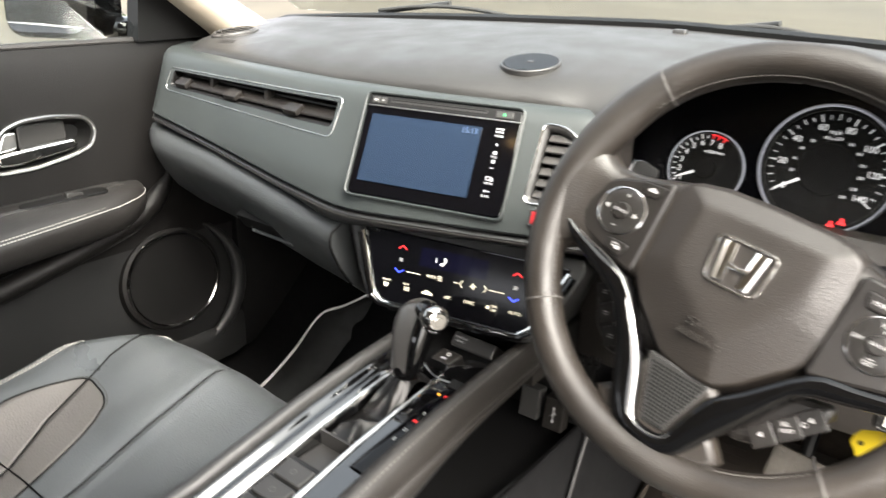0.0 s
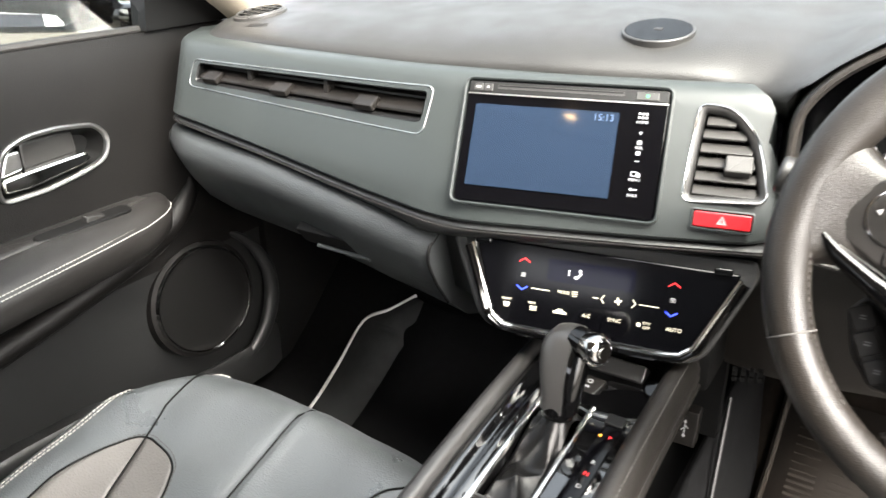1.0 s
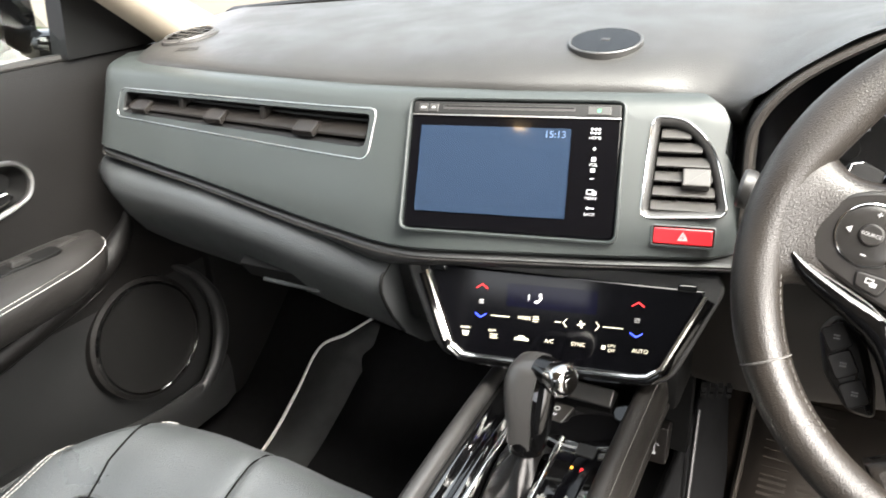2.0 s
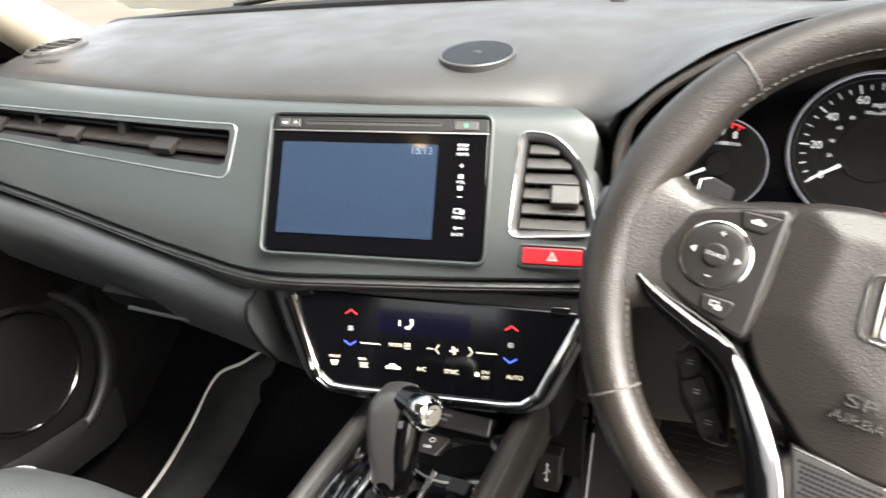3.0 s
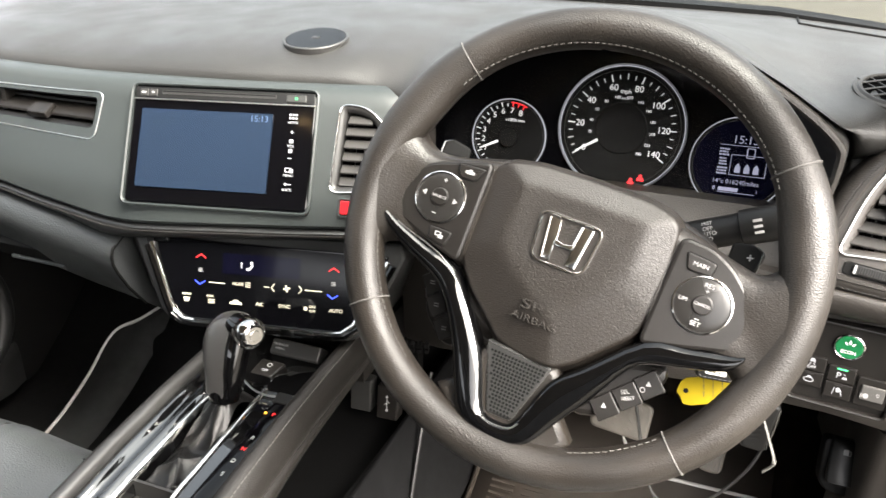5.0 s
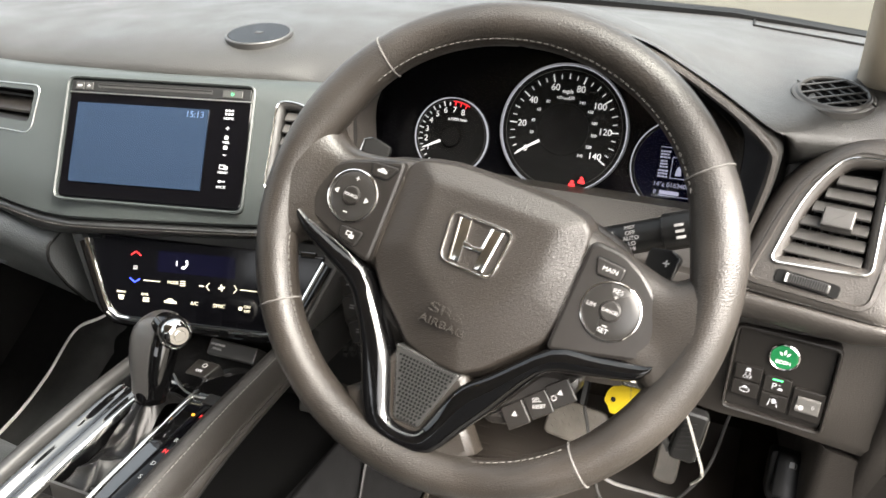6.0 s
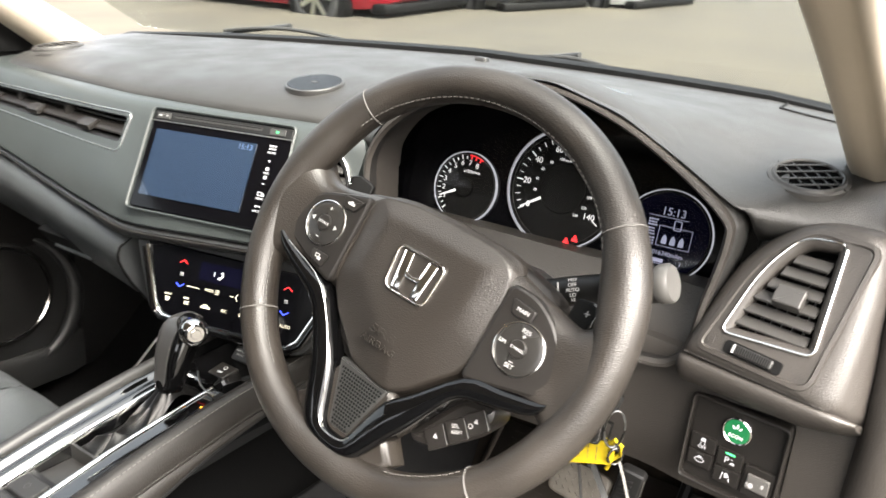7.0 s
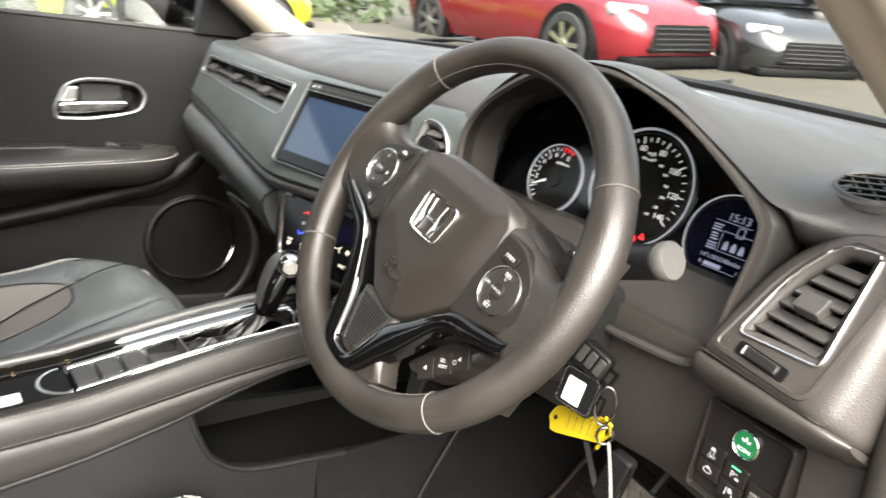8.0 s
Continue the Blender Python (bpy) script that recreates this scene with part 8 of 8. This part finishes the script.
def bonnet_release():
    b = thing("fuel_release", (0.647, 0.95, 0.71), "black fuel flap release lever with a white pump symbol", "lever")
    m = frame_at((0.647, 0.931, 0.715), (0, -0.94, 0.34)) @ Matrix.Diagonal((0.88, 0.88, 0.88, 1))
    part("recess", plate(m @ pose(0, -0.012, 0), rounded([(-0.026, 0.034), (-0.026, -0.030), (-0.010, -0.042), (0.014, -0.042), (0.028, -0.028), (0.028, 0.030)], 0.010), -0.03, -0.004, 0.003), MATTE, b, "black recess behind the lever")
    rows = []
    for y, w, z in ((0.024, 0.015, -0.004), (0.021, 0.017, 0.003), (0.006, 0.018, 0.006), (-0.014, 0.019, 0.010), (-0.026, 0.020, 0.016), (-0.033, 0.019, 0.017), (-0.036, 0.016, 0.010), (-0.035, 0.015, -0.004)):
        rows.append([m @ Vector((x * w, y, z - d)) for x, d in ((-1.0, 0.010), (-1.0, 0.003), (-0.86, 0.0006), (0.0, 0.0), (0.86, 0.0006), (1.0, 0.003), (1.0, 0.010))])
    part("body", loops(B(), rows, True, True, True), DARK, b, "curved black lever", sharp=60)
    q = m @ pose(0.001, 0.008, 0.0062, 9, 0, 0)
    bm = plate(q @ pose(-0.0012, 0, 0), rect(0.0062, 0.0100, 0.0008), -0.001, 0.0004)
    tube([q @ Vector((0.0024, -0.003, 0.0003)), q @ Vector((0.0042, -0.003, 0.0003)), q @ Vector((0.0044, 0.002, 0.0003)), q @ Vector((0.0030, 0.0044, 0.0003))], 0.0005, 5, bm=bm)
    part("symbol", bm, WHITE, b, "white pump symbol")


bonnet_release()

# ---------------------------------------------------------------- outside
SLOPE = 0.088


def ground_z(y):
    return SLOPE * y - 0.06


def make_ground():
    rows = [[(x, y, ground_z(y)) for x in (-400, -30, -12, -6, 0, 6, 12, 30, 400)] for y in (-400, -30, -8, 0, 6, 12, 24, 60)]
    rows += [[(x, 400, ground_z(60) + 6) for x in (-400, -30, -12, -6, 0, 6, 12, 30, 400)]]
    ob = part("ground", loops(B(), rows, False), ASPHALT)
    ob.modifiers.new("thick", "SOLIDIFY").thickness = -0.2
    tagged(ob, "sunlit worn tan asphalt of a car park", "ground", kind="structure")


make_ground()


def parked_car(name, paint, place, heading, label, size=1.0):
    """A hatchback, nose along its local +x, wheels on the ground at local z 0."""
    y = place[1]
    m = pose(place[0], y, ground_z(y), math.degrees(math.atan(SLOPE)) * 1.0, 0, 0) @ pose(0, 0, 0, 0, 0, heading) @ Matrix.Diagonal((size, size, size, 1))
    c = thing(name, m.translation, label, "car", group="parked cars")
    prof = [(-2.0, 0.45, 0.75, 0.70), (-1.95, 0.30, 0.98, 0.80), (-1.6, 0.24, 1.02, 0.87), (-1.0, 0.22, 1.02, 0.89), (0.0, 0.22, 1.00, 0.89), (0.7, 0.22, 0.98, 0.89), (1.15, 0.22, 0.92, 0.87), (1.6, 0.22, 0.84, 0.83), (1.88, 0.24, 0.74, 0.74), (2.02, 0.30, 0.62, 0.60), (2.06, 0.38, 0.52, 0.5)]
    rows = []
    for x, z0, z1, hw in prof:
        sec = [(-0.92, 0.0), (-1.0, 0.25), (-1.0, 0.6), (-0.96, 0.85), (-0.80, 0.97), (-0.4, 1.0), (0.4, 1.0), (0.80, 0.97), (0.96, 0.85), (1.0, 0.6), (1.0, 0.25), (0.92, 0.0)]
        rows.append([m @ Vector((x, a * hw, z0 + (z1 - z0) * b)) for a, b in sec])
    part("body", loops(B(), rows, True, True, True), paint, c, "glossy painted body", sharp=40)
    rows = []
    for x, z, hw in ((-1.85, 1.00, 0.74), (-1.45, 1.42, 0.62), (-0.8, 1.50, 0.62), (0.1, 1.46, 0.62), (0.95, 0.97, 0.76)):
        rows.append([m @ Vector((x, a * hw, z * b + 0.96 * (1 - b))) for a, b in ((-1.12, 0.0), (-1.0, 0.85), (-0.9, 0.97), (0, 1.0), (0.9, 0.97), (1.0, 0.85), (1.12, 0.0))])
    part("roof", loops(B(), rows, False), paint, c, "painted roof", sharp=50)
    for s in (-1, 1):
        for quad in (((-1.35, 1.02), (-0.45, 1.02), (-0.45, 1.38), (-1.15, 1.37)), ((-0.38, 1.02), (0.68, 1.02), (0.10, 1.38), (-0.38, 1.38))):
            bm = B()
            loops(bm, [[m @ Vector((x, s * (0.80 - (z - 1.0) * 0.30 + k), z)) for x, z in quad] for k in (0.0, 0.03)], True, True, True)
            part("side_window", bm, GLASSY, c, "dark side window")
    bm = B()
    loops(bm, [[m @ Vector((x + k, a * w, z + k)) for x, w, z in ((0.92, 0.66, 1.0), (0.18, 0.54, 1.42)) for a in ((-1, 1) if x > 0.5 else (1, -1))] for k in (0.0, 0.02)], True, True, True)
    part("windscreen", bm, GLASSY, c, "dark raked windscreen")
    for x in (-1.28, 1.28):
        for s in (-1, 1):
            wm = m @ pose(x, s * 0.80, 0.33, 90 * -s, 0, 0)
            part("wheel_arch", plate(wm, circle(0.40, 28), -0.05, 0.085), MATTE, c)
            t = part("wheel", band(wm, circle(0.33, 40), [(0, -0.11), (0.0, 0.075), (0.03, 0.10), (0.10, 0.10), (0.10, -0.11)]), TYRE, c, "black tyre")
            for k in range(7):
                part("spoke", box(wm @ pose(0, 0, 0.085, 0, 0, 360 / 7 * k) @ pose(0.12, 0, 0), 0.20, 0.045, 0.03), SATIN, t)
            part("hub", plate(wm, circle(0.06, 20), -0.05, 0.105, 0.01), SATIN, t)
            part("rim", plate(wm, circle(0.228, 32), -0.05, 0.05), DARK, t)
    for s in (-1, 1):
        lm = m @ pose(1.80, s * 0.60, 0.70, 0, 62, s * 22)
        part("headlamp", plate(lm, rounded([(-0.07, -0.20), (0.06, -0.17), (0.05, 0.20), (-0.05, 0.22)], 0.04), -0.05, 0.06, 0.03), HLAMP, c, "clear headlamp")
    gm = m @ pose(2.03, 0, 0.46, 0, 84, 0)
    g = part("grille", plate(gm, rounded([(-0.14, -0.42), (0.13, -0.50), (0.13, 0.50), (-0.14, 0.42)], 0.06), -0.1, 0.04, 0.02), MATTE, c, "dark front grille")
    for k in range(5):
        part("grille_bar", box(gm @ pose(-0.10 + k * 0.05, 0, 0.045), 0.012, 0.80, 0.012), SLAT, g)
    part("lower_bumper", box(m @ pose(1.95, 0, 0.24), 0.20, 1.40, 0.10, 0.03), MATTE, c)
    return c


parked_car("red_hatchback", CARRED, (-7.9, 8.90), -3, "glossy red hatchback parked on the asphalt", 1.3)
parked_car("dark_hatchback", CARBLACK, (-6.3, 11.2), -24, "dark grey hatchback parked behind the red car", 1.1)
parked_car("white_hatchback", CARWHITE, (-5.2, 12.5), -16, "white hatchback parked in the row", 1.1)
parked_car("blue_hatchback", CARBLUE, (-4.1, 15.8), -10, "blue hatchback parked far along the row")
parked_car("lime_hatchback", CARLIME, (-11.6, 4.3), 80, "lime yellow hatchback parked beyond the passenger window")
parked_car("silver_hatchback", CARWHITE, (-4.2, -4.5), 70, "pale hatchback parked behind, seen in the door mirror")


def wipers():
    for i, (x0, x1) in enumerate(((-0.66, -0.34), (0.04, 0.26))):
        w = thing("wiper", (x0, 1.36, 1.18), "black windscreen wiper at rest", "wiper", group="wipers")
        p = [(x0 + (x1 - x0) * t, cowl_y(x0 + (x1 - x0) * t) + 0.085 - 0.03 * t, 1.158 + 0.018 * (1 - ((x0 + (x1 - x0) * t - MID) / 0.8) ** 2) + 0.012 * math.sin(math.pi * t)) for t in np.linspace(0, 1, 12)]
        part("blade", tube(p, 0.004, 8), SEAL, w, "black rubber blade")
        part("arm", tube([(p[0][0] - 0.12, p[0][1] + 0.06, p[0][2] - 0.03), Vector(p[0]) + Vector((0.02, 0.02, 0.0)), Vector(p[6]) + Vector((0, 0.008, 0.007))], 0.005, 8), SLAT, w)


wipers()


def hedge():
    bm = B()
    rnd = random.Random(12)
    for i in range(5200):
        x, y = rnd.uniform(-16, -11.5), rnd.uniform(-6, 9)
        z = ground_z(y) + rnd.uniform(0.0, 1.0) * (1.2 + 0.5 * math.sin(y * 1.3) + 0.3 * math.sin(y * 3.1))
        a, b, s = rnd.uniform(0, 6.28), rnd.uniform(-1, 1), rnd.uniform(0.06, 0.16)
        q = pose(x, y, z, math.degrees(a), math.degrees(b), 40)
        vs = [bm.verts.new(q @ Vector(v)) for v in ((-s, 0, 0), (0, -s * 0.5, 0.01), (s, 0, 0), (0, s * 0.5, 0.01))]
        bm.faces.new(vs)
    ob = part("hedge", bm, LEAF)
    tagged(ob, "loose green and brown hedge along the car park", "hedge", kind="stuff")


hedge()
